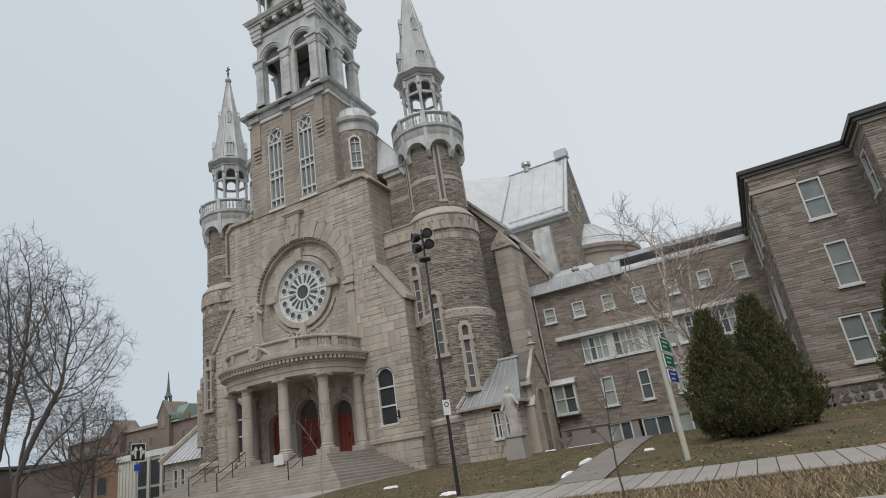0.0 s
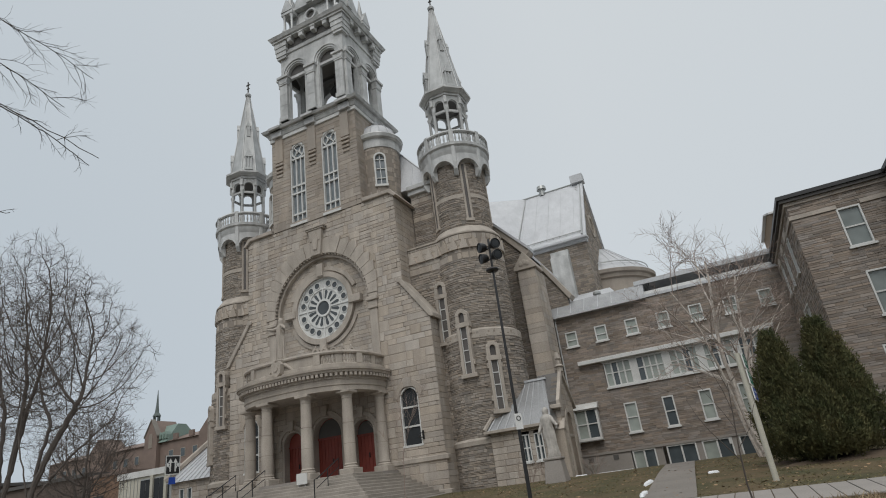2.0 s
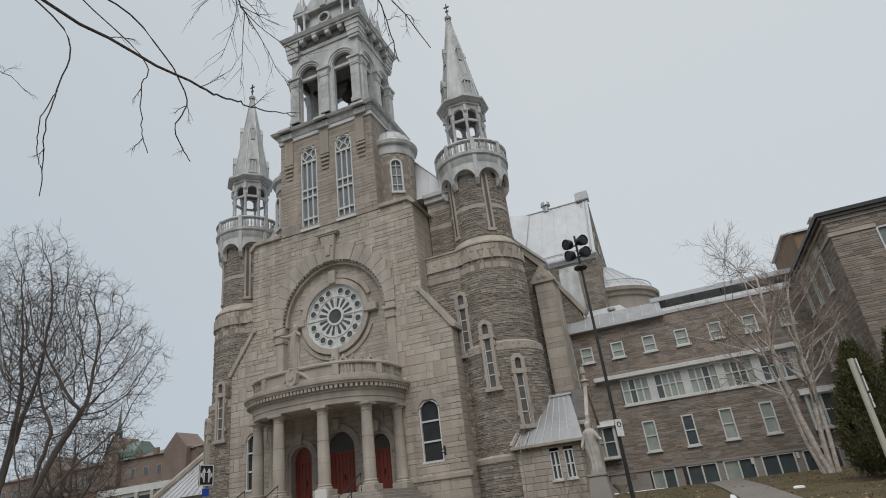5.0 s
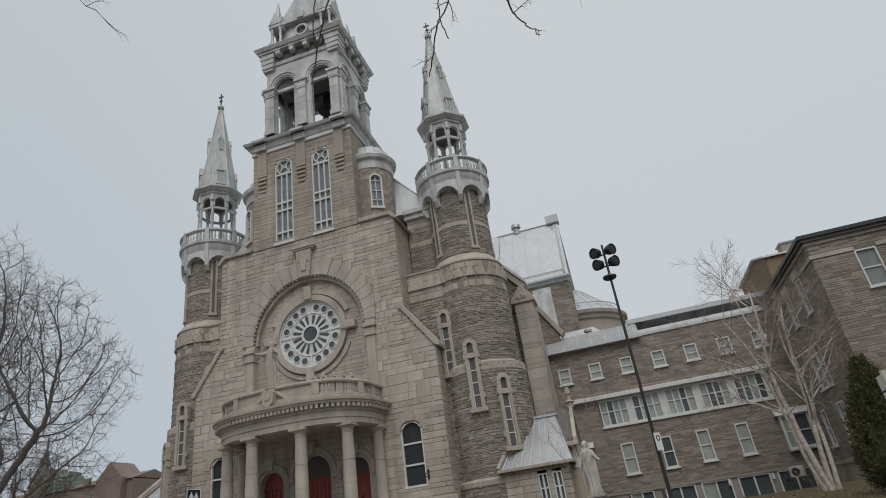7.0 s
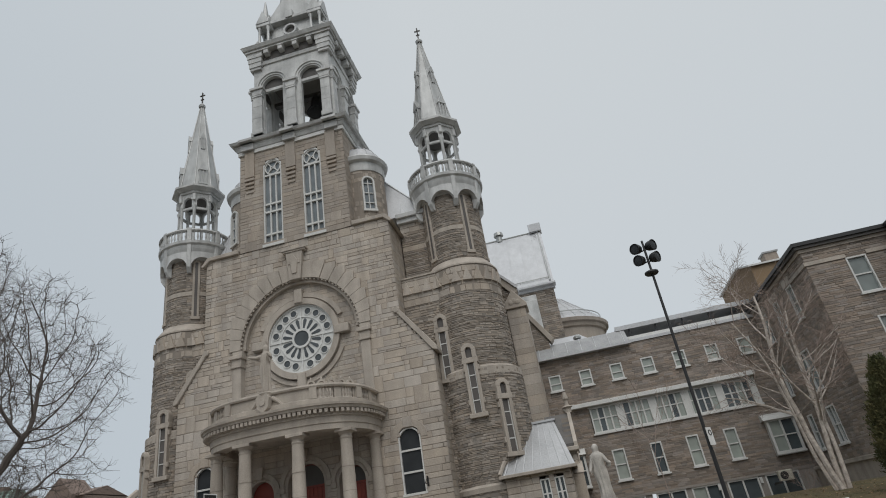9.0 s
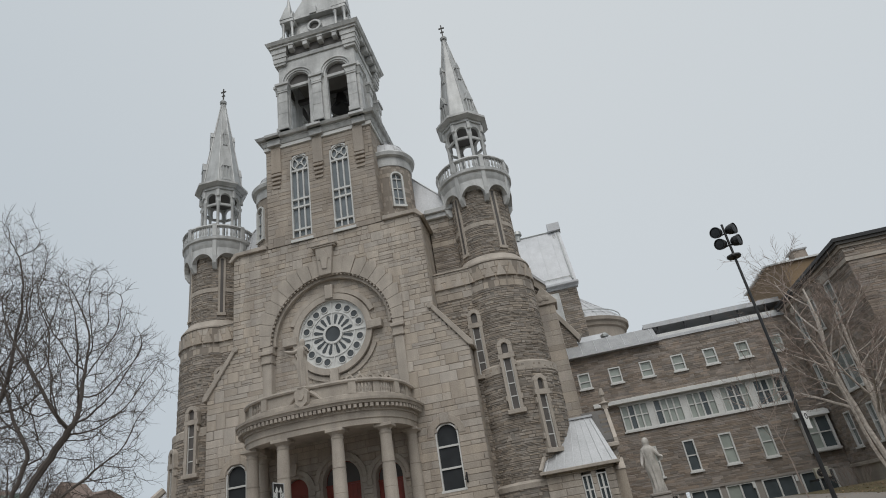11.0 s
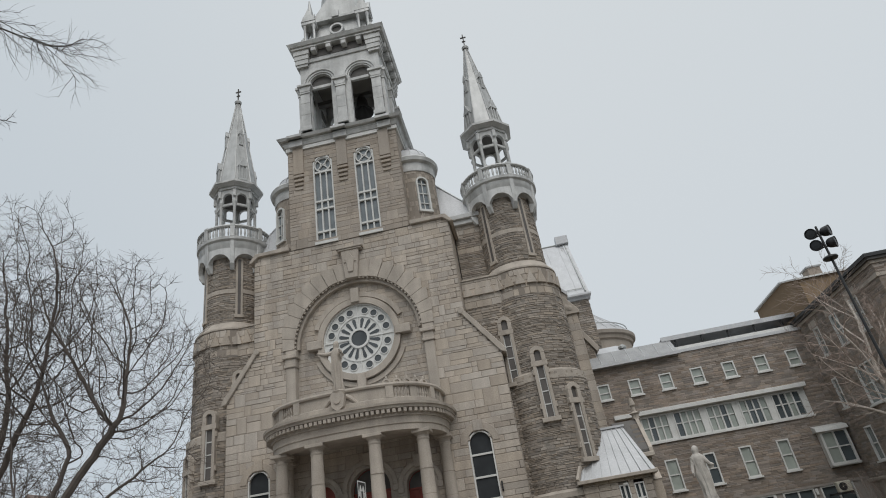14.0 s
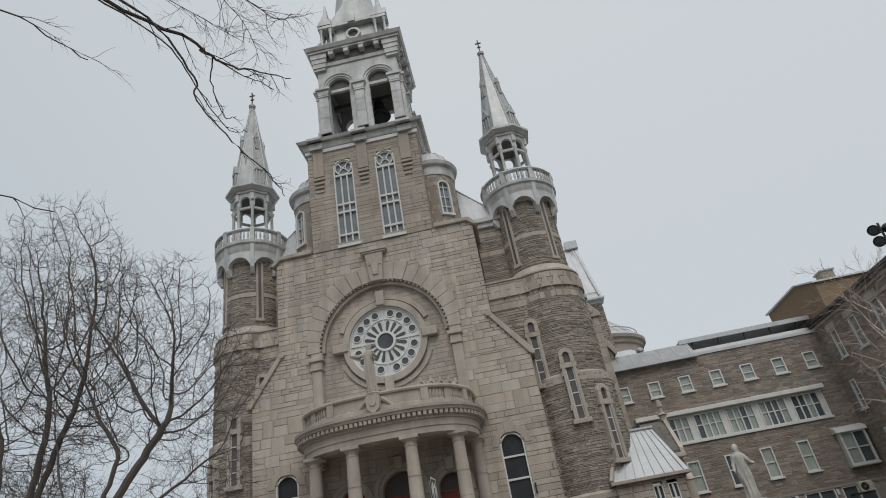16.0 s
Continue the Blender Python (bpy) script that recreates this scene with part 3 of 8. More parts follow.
for k in range(4):
    a = math.pi / 2 * k
    part("bar", Geo().obox((1.4 * math.cos(a), 0.33, 14.45 + 1.4 * math.sin(a)), (0.8 * math.cos(a), 0, 0.8 * math.sin(a)), (0, 0.04, 0), (-0.035 * math.sin(a), 0, 0.035 * math.cos(a))), WHITE, rose)
    for i in range(4):
        b = a + math.radians(15.6 + i * 19.6)
        cx, cz = 1.8 * math.cos(b), 14.45 + 1.8 * math.sin(b)
        part("pane", Geo().disc(cx, cz, 0.215, 0.33, 0.355, 16), LEADED, rose)
        part("eye", Geo().arch_ring(cx, cz, 0.21, 0.255, 0.29, 0.38, 16, 0, 2 * math.pi), WHITE, rose)
        b = a + math.radians(13 + i * 21.3)
        c, s = math.cos(b), math.sin(b)
        poly = [(0.68, -0.05), (1.2, -0.115), (1.3, -0.06), (1.32, 0.0), (1.3, 0.06), (1.2, 0.115), (0.68, 0.05)]
        part("pane", Geo().prism([(p * c - q * s, 14.45 + p * s + q * c) for p, q in poly], 0.33, 0.355), LEADED, rose)

# low arched windows of the front
for cx in (6.25, -6.35):
    win = part("side_window", Geo().arch_ring(cx, 7.08, 0.57, 0.65, 0.02, 0.3, 16).box(cx - 0.65, cx - 0.57, 0.02, 0.3, 4.25, 7.08).box(cx + 0.57, cx + 0.65, 0.02, 0.3, 4.25, 7.08).box(cx - 0.7, cx + 0.7, -0.06, 0.3, 4.15, 4.27), WHITE, church)
    part("pane", Geo().arch_plate(cx, 1.2, 4.25, 7.08, 0.18, 0.21), PORCHGLASS, win)
    for z in (5.35, 6.5):
        part("bar", Geo().box(cx - 0.6, cx + 0.6, 0.1, 0.2, z - 0.05, z + 0.05), WHITE, win)
    g = Geo().arch_ring(cx, 7.08, 0.7, 1.1, -0.06, 0.3, 9)
    g.box(cx - 0.26, cx + 0.26, -0.1, 0.2, 7.72, 8.3)
    part("window_arch", g, ASHLAR, church, bevel=0.02)

# doors with arched surrounds, recessed
for cx, w, zs, zt in ((0, 2.2, 5.75, 0), (2.75, 1.55, 5.55, 0), (-2.75, 1.55, 5.55, 0)):
    d = part("church_door", Geo().arch_plate(cx, w, 3.0, zs, 0.55, 0.63), REDDOOR, church, "dark red wooden double door under a dark fanlight")
    part("fanlight", Geo().arch_plate(cx, w - 0.12, zs - 0.08, zs, 0.5, 0.545), REDDOOR if cx < 0 else SHADOWED, d)
    part("transom", Geo().box(cx - w / 2, cx + w / 2, 0.47, 0.56, zs - 0.18, zs - 0.08), REDDOOR, d)
    for i in range(int(w / 0.26)):
        x = cx - w / 2 + 0.13 + i * 0.26
        part("plank", Geo().box(x - 0.11, x + 0.11, 0.52, 0.56, 3.06, zs - 0.2), REDDOOR, d)
    part("handle", Geo().box(cx + 0.06, cx + 0.1, 0.44, 0.52, 4.0, 4.3), METALDARK, d)
    g = Geo().arch_ring(cx, zs, w / 2, w / 2 + 0.2, 0.0, 0.6, 18)
    g.box(cx - w / 2 - 0.2, cx - w / 2, 0.0, 0.6, 3.0, zs).box(cx + w / 2, cx + w / 2 + 0.2, 0.0, 0.6, 3.0, zs)
    part("door_jamb", g, TRIM, church)
    g = Geo().arch_ring(cx, zs, w / 2 + 0.2, w / 2 + 0.45, -0.12, 0.3, 18)
    g.box(cx - w / 2 - 0.47, cx - w / 2 - 0.15, -0.14, 0.3, zs - 0.3, zs).box(cx + w / 2 + 0.15, cx + w / 2 + 0.47, -0.14, 0.3, zs - 0.3, zs)
    g.prism([(cx - 0.17, zs + w / 2 + 0.1), (cx + 0.17, zs + w / 2 + 0.1), (cx + 0.25, zs + w / 2 + 0.75), (cx - 0.25, zs + w / 2 + 0.75)], -0.26, 0.2)
    part("door_arch", g, TRIM, church, bevel=0.02)
# near-black backing: the dimness inside the porch is put into its colour
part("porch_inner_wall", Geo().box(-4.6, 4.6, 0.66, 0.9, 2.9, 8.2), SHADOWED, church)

# porch: floor, columns, curved entablature, balustrade
A, B = 4.35, 4.05


def porch_curve(n):
    """Points and outward normals at even steps along the porch's bowed plan."""
    dense = []
    for i in range(1601):
        t = math.pi + math.pi * i / 1600
        c, q = math.cos(t), math.sin(t)
        x = A * math.copysign(abs(c) ** (2 / 2.9), c)
        y = B * math.copysign(abs(q) ** (2 / 2.9), q)
        nx, ny = math.copysign(abs(x / A) ** 1.9 / A, x), math.copysign(abs(y / B) ** 1.9 / B, y)
        k = math.hypot(nx, ny)
        dense.append((x, y, nx / k, ny / k))
    run = [0.0]
    for p, q in zip(dense, dense[1:]):
        run.append(run[-1] + math.hypot(q[0] - p[0], q[1] - p[1]))
    out, j = [], 0
    for i in range(n + 1):
        goal = run[-1] * i / n
        while j < 1600 and run[j + 1] < goal:
            j += 1
        out.append(dense[min(j, 1600)])
    return out


CURVE = porch_curve(72)
el = [(x + nx * 0.75, y + ny * 0.75) for x, y, nx, ny in CURVE]
part("porch_floor", Geo().prism_z(el, 1.4, 3.0), CONCRETE, church, "worn stone porch floor")


def column(cx, cy, base, top, r):
    h = top - base
    g = Geo().lathe(cx, cy, [(0, base + 0.35), (r * 1.25, base + 0.35), (r * 1.28, base + 0.43), (r * 1.05, base + 0.5), (r * 1.14, base + 0.57), (r, base + 0.63), (r * 1.0, base + h * 0.4), (r * 0.86, top - 0.5), (r * 0.95, top - 0.46), (r * 0.95, top - 0.4), (r * 0.86, top - 0.38), (r * 0.88, top - 0.28), (r * 1.2, top - 0.16), (0, top - 0.16)], 28)
    shaft = part("column", g, TRIM, church, "dressed limestone column", smooth=True)
    part("plinth", Geo().box(cx - r * 1.4, cx + r * 1.4, cy - r * 1.4, cy + r * 1.4, base, base + 0.35), TRIM, shaft, bevel=0.03)
    part("abacus", Geo().box(cx - r * 1.35, cx + r * 1.35, cy - r * 1.35, cy + r * 1.35, top - 0.16, top), TRIM, shaft, bevel=0.02)
    for k in (0.3, 0.62):
        z = base + 0.6 + (h - 1.1) * k
        part("joint", Geo().lathe(cx, cy, [(r * 0.9, z), (r * 1.004, z), (r * 1.004, z + 0.02), (r * 0.9, z + 0.02)], 28), MORTAR, shaft)


for u, v in ((-3.7, -2.95), (-1.47, -3.95), (1.47, -3.95), (3.7, -2.95)):
    column(u, v, 3.0, 7.72, 0.345)
for u in (-4.4, 4.4):
    column(u, -0.45, 3.0, 7.72, 0.33)
porch = part("entablature", Geo().sweep(CURVE, [(-0.42, 7.72), (0.34, 7.72), (0.34, 8.0), (0.4, 8.03), (0.4, 8.38), (-0.42, 8.38)]), TRIM, church)
part("ceiling_slab", Geo().prism_z([(x - nx * 0.4, y - ny * 0.4) for x, y, nx, ny in CURVE], 8.1, 8.36), TRIM, porch, "plastered porch ceiling")
part("cornice", Geo().sweep(CURVE, [(-0.5, 8.38), (0.48, 8.38), (0.48, 8.5), (0.5, 8.68), (0.76, 8.72), (0.8, 8.84), (0.88, 8.86), (0.9, 8.98), (0.46, 9.06), (-0.5, 9.06)]), TRIM, porch)
part("porch_roof", Geo().prism_z([(x - nx * 0.2, y - ny * 0.2) for x, y, nx, ny in CURVE], 8.95, 9.1), ROOF, porch)
for x, y, nx, ny in porch_curve(62)[1:-1]:
    part("dentil", Geo().obox((x + nx * 0.6, y + ny * 0.6, 8.6), (0.15 * nx, 0.15 * ny, 0), (-0.08 * ny, 0.08 * nx, 0), (0, 0, 0.09)), TRIM, porch)
bal = part("parapet", Geo().sweep(CURVE, [(0.0, 9.06), (0.42, 9.06), (0.42, 9.3), (0.34, 9.34), (0.0, 9.34)]), TRIM, church)
part("top_rail", Geo().sweep(CURVE, [(0.0, 9.92), (0.4, 9.92), (0.44, 10.0), (0.4, 10.1), (0.0, 10.1)]), TRIM, bal)
for i, (x, y, nx, ny) in enumerate(porch_curve(84)[1:-1]):
    k = i % 14
    p = Vector((x + nx * 0.2, y + ny * 0.2, 9.63))
    out, tang = Vector((nx, ny, 0)), Vector((-ny, nx, 0))
    if k in (0, 13):
        part("pier", Geo().obox(p, tang * 0.1, out * 0.2, (0, 0, 0.3)), TRIM, bal)
    elif 28 <= i <= 55 or k in (6, 7):
        part("panel", Geo().obox(p, tang * 0.1, out * 0.1, (0, 0, 0.3)), TRIM, bal)
    else:
        part("baluster", Geo().lathe(p.x, p.y, [(0, 9.34), (0.06, 9.34), (0.04, 9.45), (0.075, 9.56), (0.045, 9.75), (0.06, 9.92), (0, 9.92)], 6), TRIM, bal)
# carved cresting and the crest with scrolls before the statue
for i in range(5):
    x, y, nx, ny = porch_curve(84)[56 + 3 * i]
    p, t = (x + nx * 0.2, y + ny * 0.2, 10.1), math.atan2(ny, nx)
    g = Geo().arch_ring(0, 0, 0.12, 0.22, -0.07, 0.07, 8)
    g.turned(Matrix.Translation((p[0], p[1], 10.13)) @ Matrix.Rotation(t + math.pi / 2, 4, "Z"))
    g.lathe(p[0], p[1], [(0, 10.3), (0.07, 10.36), (0.05, 10.46), (0, 10.52)], 8)
    part("cresting", g, TRIM, bal)
g = Geo().lathe(0, -B - 0.14, [(0, 9.06), (0.46, 9.06), (0.4, 9.3), (0.32, 9.75), (0.42, 9.95), (0.46, 10.06), (0.36, 10.12), (0, 10.12)], 14)
g.prism([(-0.3, 9.2), (0, 8.95), (0.3, 9.2), (0.38, 9.75), (0.2, 9.95), (0, 9.86), (-0.2, 9.95), (-0.38, 9.75)], -B - 0.76, -B - 0.4)
g.disc(0, 9.5, 0.17, -B - 0.82, -B - 0.7, 12)
for side in (-1, 1):
    g.tube([(side * (0.34 + 1.0 * t), -B - 0.36 + 0.2 * t, 9.2 + 0.55 * (1 - t) ** 2 + 0.08 * math.sin(6 * t)) for t in [i / 10 for i in range(11)]], [0.13 - 0.007 * i for i in range(11)], 8)
    g.lathe(side * 1.36, -B - 0.18, [(0, 9.12), (0.15, 9.14), (0.17, 9.28), (0.1, 9.4), (0, 9.42)], 9)
part("crest", g, TRIM, bal, "carved stone crest with scrolls", smooth=True)

# black iron lantern bracket beside the porch window
g = Geo().box(6.98, 7.06, -0.12, -0.02, 4.5, 5.0).tube([(7.02, -0.1, 4.6), (7.02, -0.75, 4.6)], 0.03, 6).tube([(7.02, -0.1, 4.95), (7.02, -0.7, 4.62)], 0.02, 6)
part("wall_bracket", g, METALDARK, church, "black iron wall bracket")

# steps down from the porch, on three sides
for i in range(10):
    z1 = 3.0 - 0.168 * i
    w, d = 5.0 + 0.34 * i, 4.75 + 0.34 * i
    part("step", Geo().box(-w, w, -d, -0.22, 0.9, z1 - 0.006), STEPSTONE, church, "worn grey stone step", bevel=0.02)

# ---- bell tower: stone stage ----
rows = lay_broken(lambda z: (-4.05, 4.05), 21.3, 29.6, (0.5, 0.6, 0.72), (0.35, 1.2), [("a", -1.52, 1.44, 21.5, 27.85), ("a", 1.52, 1.44, 21.5, 27.85)], rnd)
ASHLAR2 = material("warm tower limestone", (0.41, 0.357, 0.303), (0.31, 0.27, 0.23), 0.9, scale=0.35, fine=14, bump=0.4, pieces=0.12, stain=0.4, warm=0.12, streak=0.2)
masonry("tower_wall", church, flat((0, -0.06, 0), (1, 0, 0), (0, -1, 0)), rows, ASHLAR2, MORTAR, 0.024, 0.014, 0.7, rnd, rough=0.7)
for side in (-1, 1):
    rows = lay_broken(lambda z: (0.0, 5.4), 21.3, 29.6, (0.5, 0.6, 0.72), (0.35, 1.2), [], rnd)
    masonry("tower_wall", church, flat((side * 4.05, -0.06, 0), (0, 1, 0), (side, 0, 0)), rows, ASHLAR2, MORTAR, 0.024, 0.014, 0.5, rnd, rough=0.7)
part("tower_back", Geo().box(-4.0, 4.0, 4.8, 5.4, 21.3, 29.6), ASHLAR2, church)
part("tower_base", Geo().box(-4.0, 4.0, 0.95, 5.3, 1.0, 21.3), SHADOWED, church)
for cx in (-3.25, -0.02, 3.1):
    g = Geo().box(cx - 0.38, cx + 0.38, -0.2, 0.1, 27.3, 29.6)
    for k in range(4):
        g.box(cx - 0.38 + 0.03 * k, cx + 0.38 - 0.03 * k, -0.24 + 0.03 * k, 0.1, 27.0 - 0.34 * k, 27.2 - 0.34 * k)
    part("hanging_pilaster", g, ASHLAR2, church, bevel=0.02)
for cx in (-1.52, 1.52):
    win = part("tower_window", Geo().arch_ring(cx, 27.85, 0.62, 0.74, -0.04, 0.35, 18).box(cx - 0.74, cx - 0.62, -0.04, 0.35, 21.4, 27.85).box(cx + 0.62, cx + 0.74, -0.04, 0.35, 21.4, 27.85).box(cx - 0.8, cx + 0.8, -0.16, 0.35, 21.3, 21.5), TOWERPAINT, church)
    part("pane", Geo().arch_plate(cx, 1.26, 21.5, 27.85, 0.16, 0.19), TOWERGLASS, win)
    for x in (-0.22, 0.22):
        part("mullion", Geo().box(cx + x - 0.05, cx + x + 0.05, 0.02, 0.16, 21.5, 27.2), TOWERPAINT, win)
    for z in (22.3, 24.1, 24.75, 27.2):
        part("transom", Geo().box(cx - 0.64, cx + 0.64, 0.0, 0.16, z - 0.07, z + 0.07), TOWERPAINT, win)
    part("wheel", Geo().arch_ring(cx, 27.84, 0.54, 0.63, 0.02, 0.16, 22, 0, 2 * math.pi), TOWERPAINT, win)
    for sx in (-1, 1):
        turn = 0.0 if sx < 0 else math.pi
        part("tracery", Geo().arch_ring(cx + sx * 0.62, 27.84, 0.42, 0.49, 0.03, 0.16, 14, turn - 1.1, turn + 1.1), TOWERPAINT, win)
    for k in range(4):
        a = math.pi / 4 + k * math.pi / 2
        part("spoke", Geo().obox((cx + 0.3 * math.cos(a), 0.1, 27.84 + 0.3 * math.sin(a)), (0.28 * math.cos(a), 0, 0.28 * math.sin(a)), (0, 0.04, 0), (-0.03 * math.sin(a), 0, 0.03 * math.cos(a))), TOWERPAINT, win)


def ring_course(g, u, v0, v1, z0, z1, d0, d1=None):
    """A moulded course round the tower, d0 out at the bottom and d1 at the top."""
    d1 = d0 if d1 is None else d1
    g.prism_z([(-u - d0, v0 - d0), (u + d0, v0 - d0), (u + d0, v1 + d0), (-u - d0, v1 + d0)], z0, z1, [(-u - d1, v0 - d1), (u + d1, v0 - d1), (u + d1, v1 + d1), (-u - d1, v1 + d1)])


belfry = part("belfry", Geo().box(-3.9, 3.9, 0.0, 5.2, 30.6, 30.85), PAINTED, church, "pale grey sheet-metal belfry with arched openings")
g = Geo()
for z0, z1, d0, d1 in ((29.75, 30.05, 0.16, 0.28), (30.05, 30.2, 0.3, 0.3), (30.2, 30.42, 0.5, 0.62), (30.42, 30.6, 0.62, 0.3)):
    ring_course(g, 4.05, -0.06, 5.3, z0, z1, d0, d1)
f = Geo()
ring_course(f, 4.05, -0.06, 5.3, 29.42, 29.74, 0.12)
part("tower_fascia", f, WHITE, church, bevel=0.02)
for cx in (-3.3, 0, 3.3):
    g.box(cx - 0.5, cx + 0.5, -0.42, 0.1, 29.62, 30.2).box(cx - 0.55, cx + 0.55, -0.78, 0.1, 30.2, 30.44)
part("tower_cornice", g, PAINTED, church, bevel=0.02)
belfry.location.x = 0.4
V0, V1, U = -0.25, 5.05, 3.15


def belfry_face(m, half, count, boards=True):
    """One side of the belfry in its own (x, z) plane, half wide."""
    pitch = 2 * half / count
    g = Geo()
    w = pitch * 0.56
    zs = 35.35
    edges = [-half + pitch * i for i in range(count + 1)]
    for i in range(count):
        c = (edges[i] + edges[i + 1]) / 2
        n = 16
        r = w / 2
        # spandrel above the arch, cut into upright strips
        for k in range(n):
            a0, a1 = math.pi * k / n, math.pi * (k + 1) / n
            x0, x1 = c + r * math.cos(a0), c + r * math.cos(a1)
            g.prism([(x1, zs + r * math.sin(a1)), (x0, zs + r * math.sin(a0)), (x0, 37.6), (x1, 37.6)], 0.0, 0.45)
        g.box(edges[i], c - r, 0.0, 0.45, 30.8, 37.6).box(c + r, edges[i + 1], 0.0, 0.45, 30.8, 37.6)
    part("belfry_wall", weld(g).turned(m), PAINTED, belfry)
    for i in range(count):
        c = (edges[i] + edges[i + 1]) / 2
        for k, (r0, r1, d) in enumerate(((w / 2, w / 2 + 0.12, 0.1), (w / 2 + 0.12, w / 2 + 0.3, -0.08), (w / 2 + 0.3, w / 2 + 0.42, -0.16))):
            part("arch_band", Geo().arch_ring(c, zs, r0, r1, d, 0.3, 18).turned(m), PAINTED, belfry)
        g = Geo()
        for sx in (-1, 1):
            g.box(c + sx * w / 2 - 0.08, c + sx * w / 2 + 0.08, 0.06, 0.4, 30.8, zs)
        part("jamb", g.turned(m), PAINTED, belfry)
        if not boards:
            continue
        part("transom", Geo().box(c - w / 2, c + w / 2, 0.12, 0.34, 34.95, 35.2).turned(m), PAINTED, belfry)
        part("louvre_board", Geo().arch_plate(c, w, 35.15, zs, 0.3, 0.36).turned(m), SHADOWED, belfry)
    for i, x in enumerate(edges):
        hw = 0.36
        x = min(max(x, -half + hw), half - hw)
        g = Geo().box(x - hw, x + hw, -0.22, 0.2, 30.8, 34.5)
        g.box(x - hw - 0.06, x + hw + 0.06, -0.3, 0.2, 30.8, 31.2).box(x - hw - 0.05, x + hw + 0.05, -0.28, 0.2, 34.35, 34.5)
        g.prism([(x - hw, 34.5), (x + hw, 34.5), (x + hw + 0.14, 35.0), (x - hw - 0.14, 35.0)], -0.3, 0.2).box(x - hw - 0.2, x + hw + 0.2, -0.42, 0.2, 35.0, 35.22)
        for z in (32.3, 33.4):
            g.box(x - hw - 0.01, x + hw + 0.01, -0.235, 0.2, z, z + 0.03)
        part("pilaster", g.turned(m), PAINTED, belfry, bevel=0.015)


belfry_face(Matrix.Translation((0, V0, 0)), U - 0.012, 2)
belfry_face(Matrix.Translation((0, V1, 0)) @ Matrix.Rotation(math.pi, 4, "Z"), U - 0.012, 2, False)
belfry_face(Matrix.Translation((U, (V0 + V1) / 2, 0)) @ Matrix.Rotation(math.pi / 2, 4, "Z"), (V1 - V0) / 2 - 0.012, 2)
belfry_face(Matrix.Translation((-U, (V0 + V1) / 2, 0)) @ Matrix.Rotation(-math.pi / 2, 4, "Z"), (V1 - V0) / 2 - 0.012, 2)
# the belfry's dim inside is put into the ceiling's dark colour
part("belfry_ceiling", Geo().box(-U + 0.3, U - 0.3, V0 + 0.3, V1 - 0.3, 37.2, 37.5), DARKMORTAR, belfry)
part("bell", Geo().lathe(0.9, 2.4, [(0, 35.4), (0.25, 35.4), (0.4, 35.1), (0.5, 34.4), (0.85, 33.8), (0.8, 33.8), (0, 34.6)], 20), METALDARK, belfry, "dark bronze bell", smooth=True)
part("bell_beam", Geo().box(-3.0, 3.0, 2.2, 2.6, 35.4, 35.75), SHADOWED, belfry)
g = Geo()
for z0, z1, d0, d1 in ((37.6, 37.85, 0.1, 0.14), (37.85, 38.9, 0.02, 0.02), (38.9, 39.05, 0.5, 0.5), (39.05, 39.35, 0.62, 0.78), (39.35, 39.45, 0.78, 0.7)):
    ring_course(g, U, V0, V1, z0, z1, d0, d1)
part("belfry_cornice", g, PAINTED, belfry, bevel=0.02)
for i in range(4):
    x = -1.85 + i * 1.23
    for yv, d in ((V0, -1), (V1, 1)):
        g = Geo().box(x - 0.2, x + 0.2, yv + (d * 0.55 if d < 0 else 0), yv + (0 if d < 0 else 0.55), 38.35, 38.9).box(x - 0.26, x + 0.26, yv + (-0.6 if d < 0 else 0), yv + (0 if d < 0 else 0.6), 38.72, 38.9)
        part("bracket", g, PAINTED, belfry, bevel=0.04)
    y = V0 + 0.95 + i * 1.13
    for xs in (-1, 1):
        g = Geo().box(min(xs * U, xs * (U + 0.55)), max(xs * U, xs * (U + 0.55)), y - 0.2, y + 0.2, 38.35, 38.9)
        part("bracket", g, PAINTED, belfry, bevel=0.04)
# dark strip paints the deep shade between the brackets of the front
part("frieze", Geo().box(-2.4, 2.4, V0 - 0.05, V0 + 0.02, 38.1, 38.85), SHADOWED, belfry)
for xs in (-1, 1):
    for ys, yv in ((-1, V0), (1, V1)):
        c = (xs * (U - 0.25), yv - ys * 0.25)
        g = Geo()
        ladder = []
        for hw, z0, z1 in ((0.46, 37.2, 37.45), (0.53, 37.45, 37.9), (0.58, 37.9, 38.35), (0.64, 38.35, 38.85), (0.76, 38.85, 39.25), (0.82, 39.25, 39.5)):
            ladder += [(hw, z0), (hw, z1)]
        for hw, z in ladder:
            g.v.extend([(c[0] - hw, c[1] - hw, z), (c[0] + hw, c[1] - hw, z), (c[0] + hw, c[1] + hw, z), (c[0] - hw, c[1] + hw, z)])
        for q in range(len(ladder) - 1):
            for e in range(4):
                g.f.append((4 * q + e, 4 * q + (e + 1) % 4, 4 * q + 4 + (e + 1) % 4, 4 * q + 4 + e))
        top = 4 * len(ladder)
        g.f += [(3, 2, 1, 0), (top - 4, top - 3, top - 2, top - 1)]
        part("corner_block", g, PAINTED, belfry)
        g = Geo().lathe(c[0] - xs * 0.1, c[1] + ys * 0.1, [(0, 39.5), (0.3, 39.5), (0.3, 39.8), (0.16, 39.95), (0.24, 40.3), (0.1, 40.6), (0, 40.75)], 10)
        part("finial", g, PAINTED, belfry)
